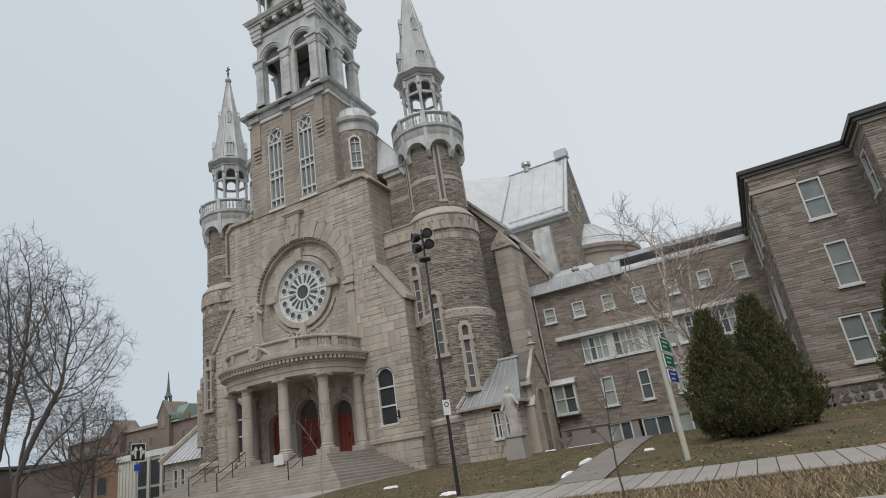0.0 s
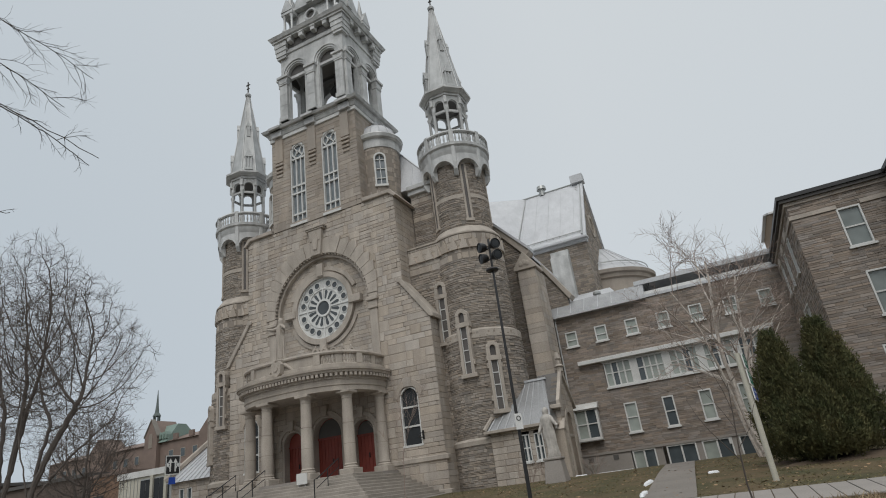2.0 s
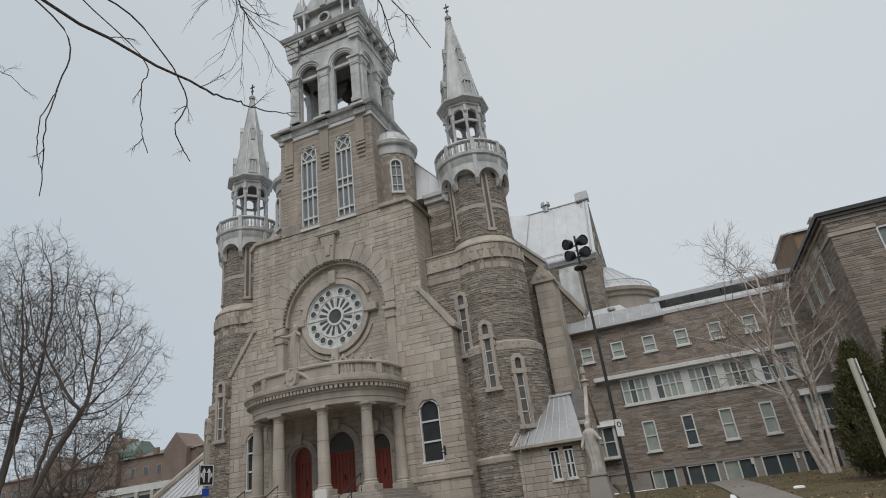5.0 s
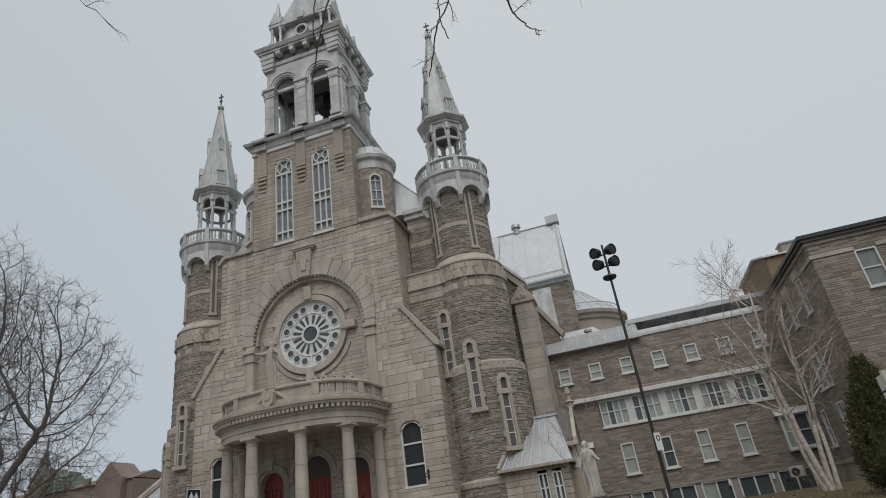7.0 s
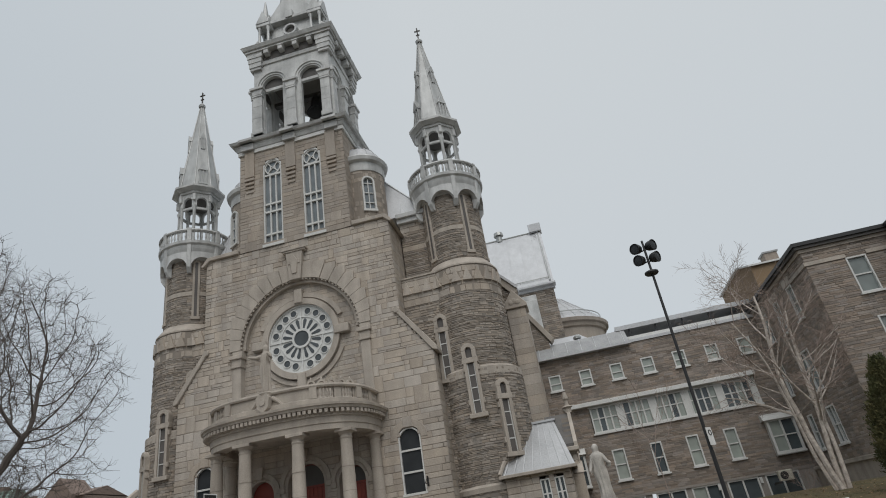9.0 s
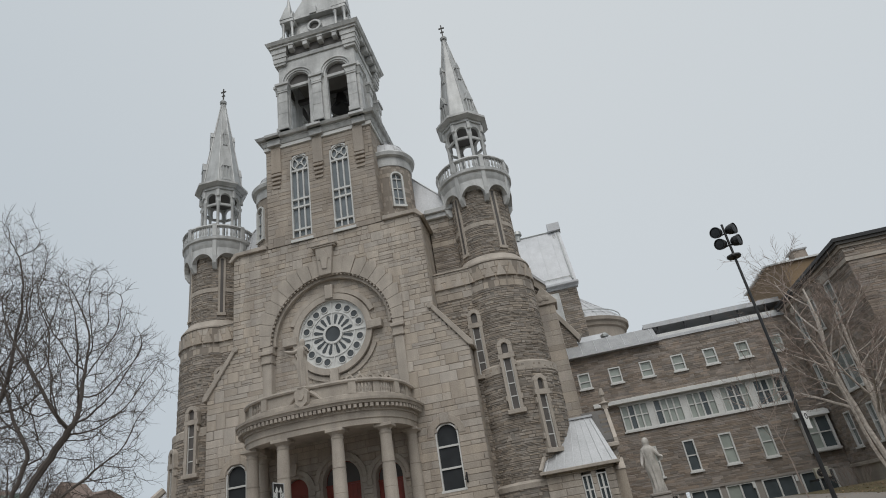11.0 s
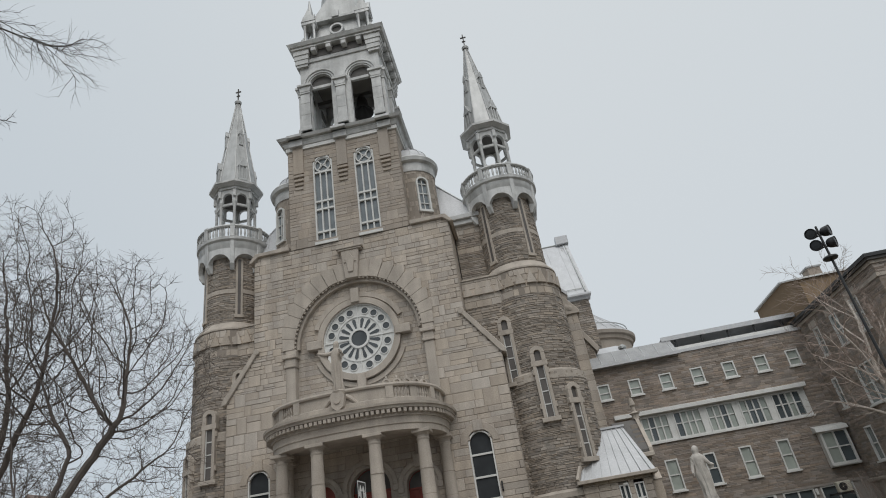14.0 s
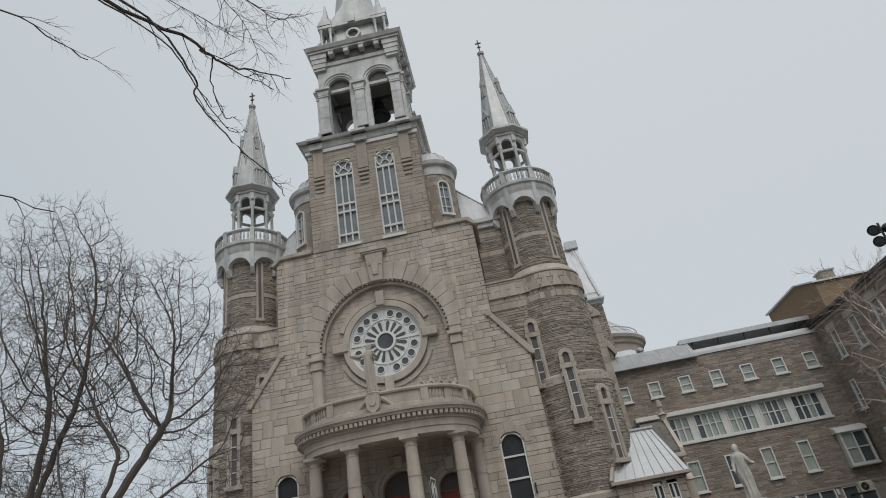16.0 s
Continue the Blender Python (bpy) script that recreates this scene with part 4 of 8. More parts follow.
# attic with oculi and the main spire
VM = (V0 + V1) / 2
attic = part("spire_attic", Geo().prism_z([(-2.5, VM - 2.3), (2.5, VM - 2.3), (2.5, VM + 2.3), (-2.5, VM + 2.3)], 39.4, 42.4, [(-2.2, VM - 2.0), (2.2, VM - 2.0), (2.2, VM + 2.0), (-2.2, VM + 2.0)]), SPIRE, belfry)
for k in range(4):
    m = Matrix.Translation((0, VM, 0)) @ Matrix.Rotation(k * math.pi / 2, 4, "Z")
    g = Geo().arch_ring(0, 41.0, 0.42, 0.62, -2.5, -2.0, 20, 0, 2 * math.pi)
    g.box(-2.2, 2.2, -2.5, -1.9, 42.2, 42.5).prism([(-2.3, 42.5), (2.3, 42.5), (0, 46.0)], -2.25, -1.6)
    g.box(-0.3, 0.3, -2.6, -2.2, 42.3, 43.1)
    part("gablet", g.turned(m), SPIRE, belfry, bevel=0.02)
    part("oculus", Geo().disc(0, 41.0, 0.43, -2.28, -2.15, 16).turned(m), SHADOWED, belfry)
    # corner tabernacle: slim columns under a gabled cap
    cxy = (2.3, -2.2)
    part("tabernacle", Geo().box(cxy[0] - 0.55, cxy[0] + 0.55, cxy[1] - 0.55, cxy[1] + 0.55, 39.4, 39.75).turned(m), SPIRE, belfry, bevel=0.03)
    part("tabernacle_cap", Geo().box(cxy[0] - 0.6, cxy[0] + 0.6, cxy[1] - 0.6, cxy[1] + 0.6, 41.75, 42.1).turned(m), SPIRE, belfry, bevel=0.03)
    for dx, dy in ((-0.38, -0.38), (0.38, -0.38), (0.38, 0.38), (-0.38, 0.38)):
        part("colonnette", Geo().lathe(cxy[0] + dx, cxy[1] + dy, [(0.17, 39.75), (0.12, 39.9), (0.11, 41.4), (0.18, 41.6), (0.2, 41.75)], 8).turned(m), SPIRE, belfry, smooth=True)
    g = Geo().prism([(cxy[0] - 0.62, 42.1), (cxy[0] + 0.62, 42.1), (cxy[0], 43.5)], cxy[1] - 0.62, cxy[1] + 0.4)
    g.prism_x([(cxy[1] - 0.6, 42.1), (cxy[1] + 0.6, 42.1), (cxy[1], 43.45)], cxy[0] - 0.4, cxy[0] + 0.64)
    g.lathe(cxy[0], cxy[1], [(0.3, 42.6), (0.26, 43.6), (0.05, 45.2), (0, 45.2)], 8)
    part("tabernacle_roof", g.turned(m), SPIRE, belfry)
oct8 = [math.pi / 8 + k * math.pi / 4 for k in range(8)]
part("main_spire", Geo().prism_z([(2.3 * math.cos(a), VM + 2.3 * math.sin(a)) for a in oct8], 42.4, 60.0, [(0.1 * math.cos(a), VM + 0.1 * math.sin(a)) for a in oct8]), SPIRE, belfry)

# domed turrets beside the tower
for side in (-1, 1):
    cx, cy, r = side * 4.35, 2.5, 1.62
    rows = lay(lambda z: (0.0, 2 * math.pi * r), 20.5, 26.4, (0.36, 0.42), (0.5, 1.0), [("a", (3 * math.pi / 2 + side * 0.55) * r, 0.75, 22.9, 25.2)], rnd)
    tur = masonry("turret", church, drum(cx, cy, r, 0.0), rows, ASHLAR2, MORTAR, 0.02, 0.012, 0.3, rnd, bent=True)
    prof = [(r - 0.2, 26.2), (r + 0.06, 26.2), (r + 0.1, 26.45), (r + 0.08, 26.9), (r + 0.32, 27.0), (r + 0.4, 27.25), (r + 0.3, 27.4), (r - 0.1, 27.45)]
    part("turret_cornice", Geo().lathe(cx, cy, prof, 36), PAINTED, tur, smooth=True)
    prof = [(r - 0.05, 27.42)] + [(r * math.cos(t) * 0.97, 27.42 + 1.5 * math.sin(t)) for t in [math.pi / 2 * i / 8 for i in range(9)]]
    part("turret_dome", Geo().lathe(cx, cy, prof, 28), ROOF, tur, smooth=True)
    for k in range(14):
        a = 2 * math.pi * k / 14
        part("rib", Geo().tube([(cx + r * 0.98 * math.cos(t) * math.cos(a), cy + r * 0.98 * math.cos(t) * math.sin(a), 27.44 + 1.52 * math.sin(t)) for t in [math.pi / 2 * i / 7 for i in range(8)]], 0.035, 4), ROOF, tur)
    part("knop", Geo().lathe(cx, cy, [(0, 28.85), (0.3, 28.85), (0.16, 29.1), (0.22, 29.35), (0, 29.6)], 12), ROOF, tur, smooth=True)
    m = Matrix.Translation((cx, cy, 0)) @ Matrix.Rotation(side * 0.55, 4, "Z")
    win = part("turret_window", Geo().arch_ring(0, 25.2, 0.34, 0.46, -r - 0.08, -r + 0.25, 14).box(-0.46, -0.34, -r - 0.08, -r + 0.25, 22.9, 25.2).box(0.34, 0.46, -r - 0.08, -r + 0.25, 22.9, 25.2).box(-0.5, 0.5, -r - 0.12, -r + 0.25, 22.75, 22.92).turned(m), TOWERPAINT, tur)
    g = Geo().box(-0.03, 0.03, -r + 0.06, -r + 0.14, 22.9, 25.5)
    for z in (23.5, 24.3, 25.1):
        g.box(-0.35, 0.35, -r + 0.06, -r + 0.14, z - 0.03, z + 0.03)
    part("glazing_bar", g.turned(m), TOWERPAINT, tur)
    part("pane", Geo().arch_plate(0, 0.7, 22.9, 25.2, -r + 0.15, -r + 0.18).turned(m), TOWERGLASS, tur)


# ---- stair towers ----
def slit(g_parent, cx, cy, r, ang, z0, z1, blind=False):
    """A tall narrow window with a stone frame and an eye above, on the round wall; ang from the front, to the right."""
    m = Matrix.Translation((cx, cy, 0)) @ Matrix.Rotation(ang, 4, "Z")
    ze = z1 - 0.62
    g = Geo().box(-0.4, -0.22, -r - 0.14, -r + 0.3, z0, ze - 0.5).box(0.22, 0.4, -r - 0.14, -r + 0.3, z0, ze - 0.5)
    g.box(-0.52, 0.52, -r - 0.16, -r + 0.3, z0 - 0.24, z0).box(-0.47, 0.47, -r - 0.15, -r + 0.3, ze - 0.75, ze - 0.45)
    g.arch_ring(0, ze, 0.18, 0.42, -r - 0.16, -r + 0.3, 14).box(-0.42, -0.18, -r - 0.15, -r + 0.3, ze - 0.5, ze).box(0.18, 0.42, -r - 0.15, -r + 0.3, ze - 0.5, ze)
    for z in (z0 + 0.5, ze - 1.2):
        g.box(-0.48, -0.34, -r - 0.09, -r + 0.2, z, z + 0.3).box(0.34, 0.48, -r - 0.09, -r + 0.2, z, z + 0.3)
    w = part("slit_window", g.turned(m), TRIM, g_parent, bevel=0.015)
    part("pane", Geo().box(-0.25, 0.25, -r + 0.01, -r + 0.04, z0, ze - 0.6).arch_plate(0, 0.4, ze - 0.45, ze, -r + 0.0, -r + 0.03).turned(m), SLITGLASS, g_parent)
    g = Geo().box(-0.23, -0.17, -r - 0.04, -r + 0.03, z0, ze - 0.75).box(0.17, 0.23, -r - 0.04, -r + 0.03, z0, ze - 0.75)
    for k in range(1, 4):
        z = z0 + (ze - 0.75 - z0) * k / 4
        g.box(-0.2, 0.2, -r - 0.02, -r + 0.03, z - 0.03, z + 0.03)
    part("sash", g.turned(m), TOWERPAINT, g_parent)


def stair_tower(x, side):
    cx, cy = 0.0, 0.0
    tower = thing("stair_tower", (x, YC + 3.2, 0), "round brown stone stair tower with pale gallery, lantern and tin spire", "tower", "stair towers of the church")
    stages = ((4.0, 10.4, 2.62), (10.4, 15.3, 2.42))
    part("base_course", Geo().lathe(cx, cy, [(2.5, 3.7), (2.8, 3.7), (2.82, 3.95), (2.64, 4.1), (2.5, 4.1)], 40), TRIM, tower)
    for z0, z1, r in ((1.0, 3.7, 2.74),) + stages:
        rows = lay(lambda z: (0.0, 2 * math.pi * r), z0, z1, (0.075, 0.1, 0.13, 0.17), (0.2, 0.7), [], rnd)
        masonry("shaft", tower, drum(cx, cy, r, math.pi * 0.75), rows, RUBBLE, DARKMORTAR, 0.05, 0.012, 0.35, rnd, singles=(4.0, 9.0) if z0 == 4.0 else (), rough=0.9, bent=True)
    part("offset", Geo().lathe(cx, cy, [(2.5, 9.95), (2.66, 9.95), (2.66, 10.4), (2.42, 10.55), (2.3, 10.55)], 40), TRIM, tower)
    rows = lay(lambda z: (0.0, 2 * math.pi * 2.4), 15.3, 17.2, (0.42, 0.46), (0.6, 1.2), [], rnd)
    masonry("band", tower, drum(cx, cy, 2.4, 0.0), rows, ASHLAR, MORTAR, 0.04, 0.02, 0.3, rnd, bent=True)
    for k in range(22):
        a = 2 * math.pi * k / 22
        c, s = math.cos(a), math.sin(a)
        tri = [(-0.32, 16.0), (0.32, 16.0), (0.0, 16.9)]
        m = Matrix.Translation((cx, cy, 0)) @ Matrix.Rotation(a, 4, "Z")
        part("band_point", Geo().prism(tri, -2.54, -2.35).turned(m), ASHLAR, tower)
    part("band_course", Geo().lathe(cx, cy, [(2.2, 17.1), (2.46, 17.1), (2.46, 17.2), (2.05, 17.75), (1.9, 17.75)], 40), TRIM, tower)
    r = 1.98
    rows = lay(lambda z: (0.0, 2 * math.pi * r), 17.7, 22.8, (0.08, 0.11, 0.15), (0.2, 0.7), [], rnd)
    masonry("shaft", tower, drum(cx, cy, r, 0.0), rows, RUBBLE, DARKMORTAR, 0.045, 0.012, 0.3, rnd, rough=0.8, bent=True)
    part("band_course", Geo().lathe(cx, cy, [(1.9, 19.9), (2.03, 19.9), (2.03, 20.2), (1.9, 20.2)], 40), TRIM, tower)
    for ang in (-math.pi * 0.23, math.pi * 0.2, math.pi * 0.6):
        m = Matrix.Translation((cx, cy, 0)) @ Matrix.Rotation(ang, 4, "Z")
        part("lancet_frame", Geo().box(-0.24, -0.1, -r - 0.07, -r + 0.2, 18.3, 22.4).box(0.1, 0.24, -r - 0.07, -r + 0.2, 18.3, 22.4).box(-0.3, 0.3, -r - 0.1, -r + 0.2, 18.1, 18.3).arch_ring(0, 22.4, 0.11, 0.24, -r - 0.07, -r + 0.2, 12).turned(m), TRIM, tower)
        part("pane", Geo().box(-0.12, 0.12, -r - 0.06, -r - 0.03, 18.3, 22.5).turned(m), SLITGLASS, tower)
    # gallery on corbelled arches
    part("gallery", Geo().lathe(cx, cy, [(1.9, 22.6), (2.38, 23.0), (2.4, 23.3), (2.48, 23.4), (2.5, 23.75), (2.64, 23.85), (2.66, 24.05), (2.4, 24.1), (1.2, 24.1)], 40), PAINTED, tower, "pale grey balustraded gallery", smooth=True)
    for k in range(8):
        a = 2 * math.pi * k / 8 + math.pi / 8
        m = Matrix.Translation((cx, cy, 0)) @ Matrix.Rotation(a, 4, "Z")
        g = Geo().prism_x([(-2.55, 23.9), (-2.0, 23.9), (-2.0, 21.6), (-2.16, 21.6), (-2.42, 22.0), (-2.5, 22.6)], -0.15, 0.15)
        part("corbel", g.turned(m), PAINTED, tower, bevel=0.03)
        g = Geo()
        seg = 2 * math.pi / 8
        for i in range(10):
            t0 = -seg / 2 + seg * i / 10
            t1 = -seg / 2 + seg * (i + 1) / 10
            zz = lambda t: 22.0 + 0.78 * math.sqrt(max(1 - (t / (seg / 2 * 0.86)) ** 2, 0))
            q = []
            for rr in (2.16, 2.44):
                for t, z in ((t0, zz(t0)), (t1, zz(t1)), (t1, 23.2), (t0, 23.2)):
                    q.append((rr * math.sin(t), -rr * math.cos(t), z))
            g.add(q, [(3, 2, 1, 0), (4, 5, 6, 7), (0, 1, 5, 4), (1, 2, 6, 5), (2, 3, 7, 6), (3, 0, 4, 7)])
        part("corbel_arch", weld(g).turned(Matrix.Translation((cx, cy, 0)) @ Matrix.Rotation(a + seg / 2, 4, "Z")), PAINTED, tower)
        part("rail_pier", Geo().box(-0.16, 0.16, -2.66, -2.38, 24.05, 25.1).turned(m), PAINTED, tower, bevel=0.02)
        for i in range(1, 7):
            t = a + math.pi / 4 * i / 7 - math.pi / 2
            part("baluster", Geo().lathe(cx + 2.5 * math.cos(t), cy + 2.5 * math.sin(t), [(0.07, 24.05), (0.05, 24.2), (0.085, 24.4), (0.05, 24.7), (0.07, 24.85)], 6), PAINTED, tower)
    part("gallery_rail", Geo().lathe(cx, cy, [(2.38, 24.84), (2.62, 24.84), (2.68, 24.92), (2.62, 25.04), (2.38, 25.04), (2.38, 24.84)], 40), PAINTED, tower)
    # open lantern
    g = Geo().lathe(cx, cy, [(0, 24.1), (1.6, 24.1), (1.6, 24.5), (1.4, 24.6), (0, 24.6)], 16)
    part("lantern_base", g, PAINTED, tower)
    for a in oct8:
        c, s = math.cos(a), math.sin(a)
        px, py = cx + 1.38 * c, cy + 1.38 * s
        g = Geo().lathe(px, py, [(0.17, 24.5), (0.17, 24.8), (0.12, 24.85), (0.11, 27.5), (0.16, 27.6), (0.2, 27.8), (0.12, 27.82), (0.12, 28.4)], 10)
        part("lantern_column", g, PAINTED, tower, smooth=True)
        q0, q1 = Vector((1.38 * math.cos(a), 1.38 * math.sin(a), 0)), Vector((1.38 * math.cos(a + math.pi / 4), 1.38 * math.sin(a + math.pi / 4), 0))
        along = (q1 - q0).normalized()
        half = (q1 - q0).length / 2
        mid_pt = (q0 + q1) / 2 + Vector((cx, cy, 0))
        n_out = Vector((along.y, -along.x, 0))
        m = Matrix.Translation(mid_pt) @ Matrix((along, -n_out, Vector((0, 0, 1)))).transposed().to_4x4()
        g = Geo()
        rr = half - 0.16
        for i in range(10):
            t0, t1 = math.pi * i / 10, math.pi * (i + 1) / 10
            x0, x1 = rr * math.cos(t0), rr * math.cos(t1)
            g.prism([(x1, 28.2 + rr * math.sin(t1)), (x0, 28.2 + rr * math.sin(t0)), (x0, 28.95), (x1, 28.95)], -0.1, 0.12)
        g.box(-half, -rr, -0.1, 0.12, 27.8, 28.95).box(rr, half, -0.1, 0.12, 27.8, 28.95).box(-half, half, -0.06, 0.08, 27.5, 27.68)
        part("lantern_arch", weld(g).turned(m), PAINTED, tower)
        part("capital", Geo().obox((cx + 1.5 * c, cy + 1.5 * s, 28.5), (0.14 * c, 0.14 * s, 0), (-0.13 * s, 0.13 * c, 0), (0, 0, 0.32)), PAINTED, tower, bevel=0.04)
    poly = lambda rad: [(cx + rad * math.cos(a), cy + rad * math.sin(a)) for a in oct8]
    g = Geo().prism_z(poly(1.6), 28.9, 29.1).prism_z(poly(1.7), 29.1, 29.3, poly(1.98)).prism_z(poly(2.02), 29.3, 29.48).prism_z(poly(2.0), 29.48, 29.7, poly(1.6))
    part("lantern_cornice", g, PAINTED, tower)
    part("lantern_ceiling", Geo().prism_z(poly(1.35), 28.6, 28.9), SHADOWED, tower)
    spire = part("small_spire", Geo().prism_z(poly(1.58), 29.65, 38.75, poly(0.14)), SPIRE, tower, "weathered tin octagonal spire")
    for k, a in enumerate(oct8):
        e0, e1 = Vector((cx + 1.6 * math.cos(a), cy + 1.6 * math.sin(a), 29.65)), Vector((cx + 0.16 * math.cos(a), cy + 0.16 * math.sin(a), 38.75))
        part("hip_roll", Geo().tube([e0, e1], [0.05, 0.03], 5), SPIRE, tower)
        if k % 2 == 0:
            b = a + math.pi / 8
            m = Matrix.Translation((cx, cy, 0)) @ Matrix.Rotation(b + math.pi / 2, 4, "Z")
            g = Geo().box(-0.3, -0.21, -1.5, -0.9, 29.9, 31.1).box(0.21, 0.3, -1.5, -0.9, 29.9, 31.1).prism([(-0.36, 31.1), (0.36, 31.1), (0, 32.0)], -1.52, -0.8)
            g.box(-0.05, 0.05, -1.48, -1.2, 29.9, 31.1).box(-0.25, 0.25, -1.4, -0.9, 29.9, 31.2).box(-0.36, 0.36, -1.55, -0.9, 29.75, 29.95)
            part("gablet", g.turned(m), SPIRE, tower, bevel=0.015)
            g = Geo().box(-0.15, -0.08, -0.98, -0.5, 33.6, 34.7).box(0.08, 0.15, -0.98, -0.5, 33.6, 34.7).prism([(-0.2, 34.7), (0.2, 34.7), (0, 35.3)], -0.98, -0.5)
            part("gablet", g.box(-0.1, 0.1, -0.94, -0.5, 33.6, 34.75).turned(m), SPIRE, tower)
    g = Geo().lathe(cx, cy, [(0, 38.65), (0.26, 38.65), (0.3, 38.85), (0.16, 39.05), (0.05, 39.15), (0, 39.15)], 12)
    part("ball", g, SPIRE, tower, smooth=True)
    g = Geo().box(cx - 0.045, cx + 0.045, cy - 0.045, cy + 0.045, 39.05, 40.4)
    for z, w in ((39.6, 0.15), (40.05, 0.24)):
        g.box(cx - w, cx + w, cy - 0.045, cy + 0.045, z - 0.045, z + 0.045)
    part("cross", g, SHADOWED, tower)
    # descending windows follow the stair inside
    for dx, z0, z1, rr in ((-1.5, 10.2, 14.45, 2.45), (0.0, 7.8, 12.05, 2.71), (1.5, 5.5, 9.75, 2.72)):
        if dx < 0:
            slit(tower, cx + side * dx, cy, 2.06, 0.0, z0, z1)
        else:
            slit(tower, cx, cy, rr, math.asin(side * dx / rr), z0, z1)
    return tower


stair_tower(-16.1, 1)
stair_tower(-36.05, -1)

# ---- nave, transept, choir dome ----
for side in (-1, 1):
    x0, x1 = (6.7, 9.2) if side > 0 else (-9.2, -6.7)
    # link wall in line with the stair tower's face, with the same band of points
    l0, l1 = (6.64, 9.3) if side > 0 else (-9.3, -6.64)
    rows = lay(lambda z: (l0, l1), 1.0, 15.2, (0.08, 0.1, 0.13, 0.17), (0.2, 0.7), [], rnd)
    masonry("link_wall", church, flat((0, 1.25, 0), (1, 0, 0), (0, -1, 0)), rows, RUBBLE, DARKMORTAR, 0.05, 0.012, 1.0, rnd, rough=0.9)
    rows = lay(lambda z: (l0, l1), 15.2, 17.15, (0.42, 0.46), (0.6, 1.2), [], rnd)
    masonry("link_band", church, flat((0, 1.22, 0), (1, 0, 0), (0, -1, 0)), rows, ASHLAR, MORTAR, 0.03, 0.014, 1.0, rnd)
    for k in range(4):
        xm = l0 + 0.33 + 0.66 * k
        part("band_point", Geo().prism([(xm - 0.31, 16.0), (xm + 0.31, 16.0), (xm, 16.9)], 1.06, 1.24), ASHLAR, church)
    part("link_slope", Geo().prism_x([(1.12, 17.1), (1.12, 17.2), (2.5, 17.8), (2.5, 17.1)], l0, l1), TRIM, church)
    for z0, z1, mt in ((17.1, 19.75, RUBBLE), (19.75, 20.15, ASHLAR), (20.15, 21.2, RUBBLE), (21.2, 21.9, ASHLAR)):
        rows = lay(lambda z: (x0, x1), z0, z1, (0.1, 0.13, 0.17) if mt is RUBBLE else (0.35, 0.4), (0.25, 0.8), [], rnd)
        masonry("nave_front", church, flat((0, 2.6, 0), (1, 0, 0), (0, -1, 0)), rows, mt, DARKMORTAR if mt is RUBBLE else MORTAR, 0.04, 0.012, 0.6, rnd, rough=0.7)
    part("nave_front_cornice", Geo().box(x0 - 0.1, x1 + 0.2, 2.3, 3.2, 21.9, 22.25).box(x0 - 0.1, x1 + 0.2, 2.1, 3.2, 22.25, 22.6), PAINTED, church, bevel=0.03)
    # side wall, and the dark wall that faces the street behind the stair tower
    wx = 12.5 if side > 0 else -11.2
    rows = lay(lambda z: (7.7, 17.0), 1.0, 16.4, (0.14, 0.18, 0.22), (0.3, 0.8), [], rnd)
    masonry("nave_wall", church, flat((wx, 0, 0), (0, 1, 0), (side, 0, 0)), rows, RUBBLE, DARKMORTAR, 0.05, 0.014, 0.7, rnd, rough=0.7)
    if side < 0:
        part("nave_eave", Geo().box(-11.9, -10.6, 4.4, 16.6, 16.5, 17.0), PAINTED, church, bevel=0.03)
        continue
    rows = lay(lambda z: (9.5, 12.6), 1.0, 16.0, (0.1, 0.14, 0.18), (0.3, 0.8), [], rnd)
    masonry("aisle_front", church, flat((0, 7.4, 0), (1, 0, 0), (0, -1, 0)), rows, RUBBLE, DARKMORTAR, 0.05, 0.014, 0.6, rnd, rough=0.7)
    rows = lay(lambda z: (9.0, 13.3 - max(z - 16.6, 0) * 0.8), 16.0, 22.0, (0.1, 0.14, 0.18), (0.3, 0.8), [], rnd)
    masonry("aisle_gable", church, flat((0, 7.42, 0), (1, 0, 0), (0, -1, 0)), rows, RUBBLE, DARKMORTAR, 0.05, 0.014, 0.5, rnd, rough=0.7)
    part("aisle_coping", Geo().prism([(13.25, 16.7), (13.55, 16.95), (13.55, 17.2), (8.9, 22.4), (8.9, 22.05)], 7.2, 8.3), TRIM, church, bevel=0.03)
    part("coping_cap", Geo().prism([(13.6, 17.1), (13.62, 17.34), (8.9, 22.6), (8.9, 22.34)], 7.08, 8.3), ROOF, church)
    # buttress with a carved gablet towards the street
    by, bx = 6.75, (12.55, 13.85)
    rows = lay(lambda z: bx, 1.0, 15.5, (0.36, 0.5, 0.7), (0.6, 1.45), [], rnd)
    masonry("buttress", church, flat((0, by, 0), (1, 0, 0), (0, -1, 0)), rows, ASHLAR, MORTAR, 0.02, 0.01, 1.4, rnd, label="limestone buttress with carved gable")
    rows = lay(lambda z: (by + 0.02, by + 2.4), 1.0, 15.5, (0.36, 0.42, 0.5), (0.45, 1.15), [], rnd)
    masonry("buttress_side", church, flat((13.85, 0, 0), (0, 1, 0), (1, 0, 0)), rows, ASHLAR, MORTAR, 0.02, 0.01, 0.3, rnd)
    xm = 13.2
    g = Geo().prism([(12.35, 15.5), (14.05, 15.5), (14.05, 15.75), (xm, 16.9), (12.35, 15.75)], by - 0.16, by + 1.5)
    part("buttress_gable", g, TRIM, church, bevel=0.04)
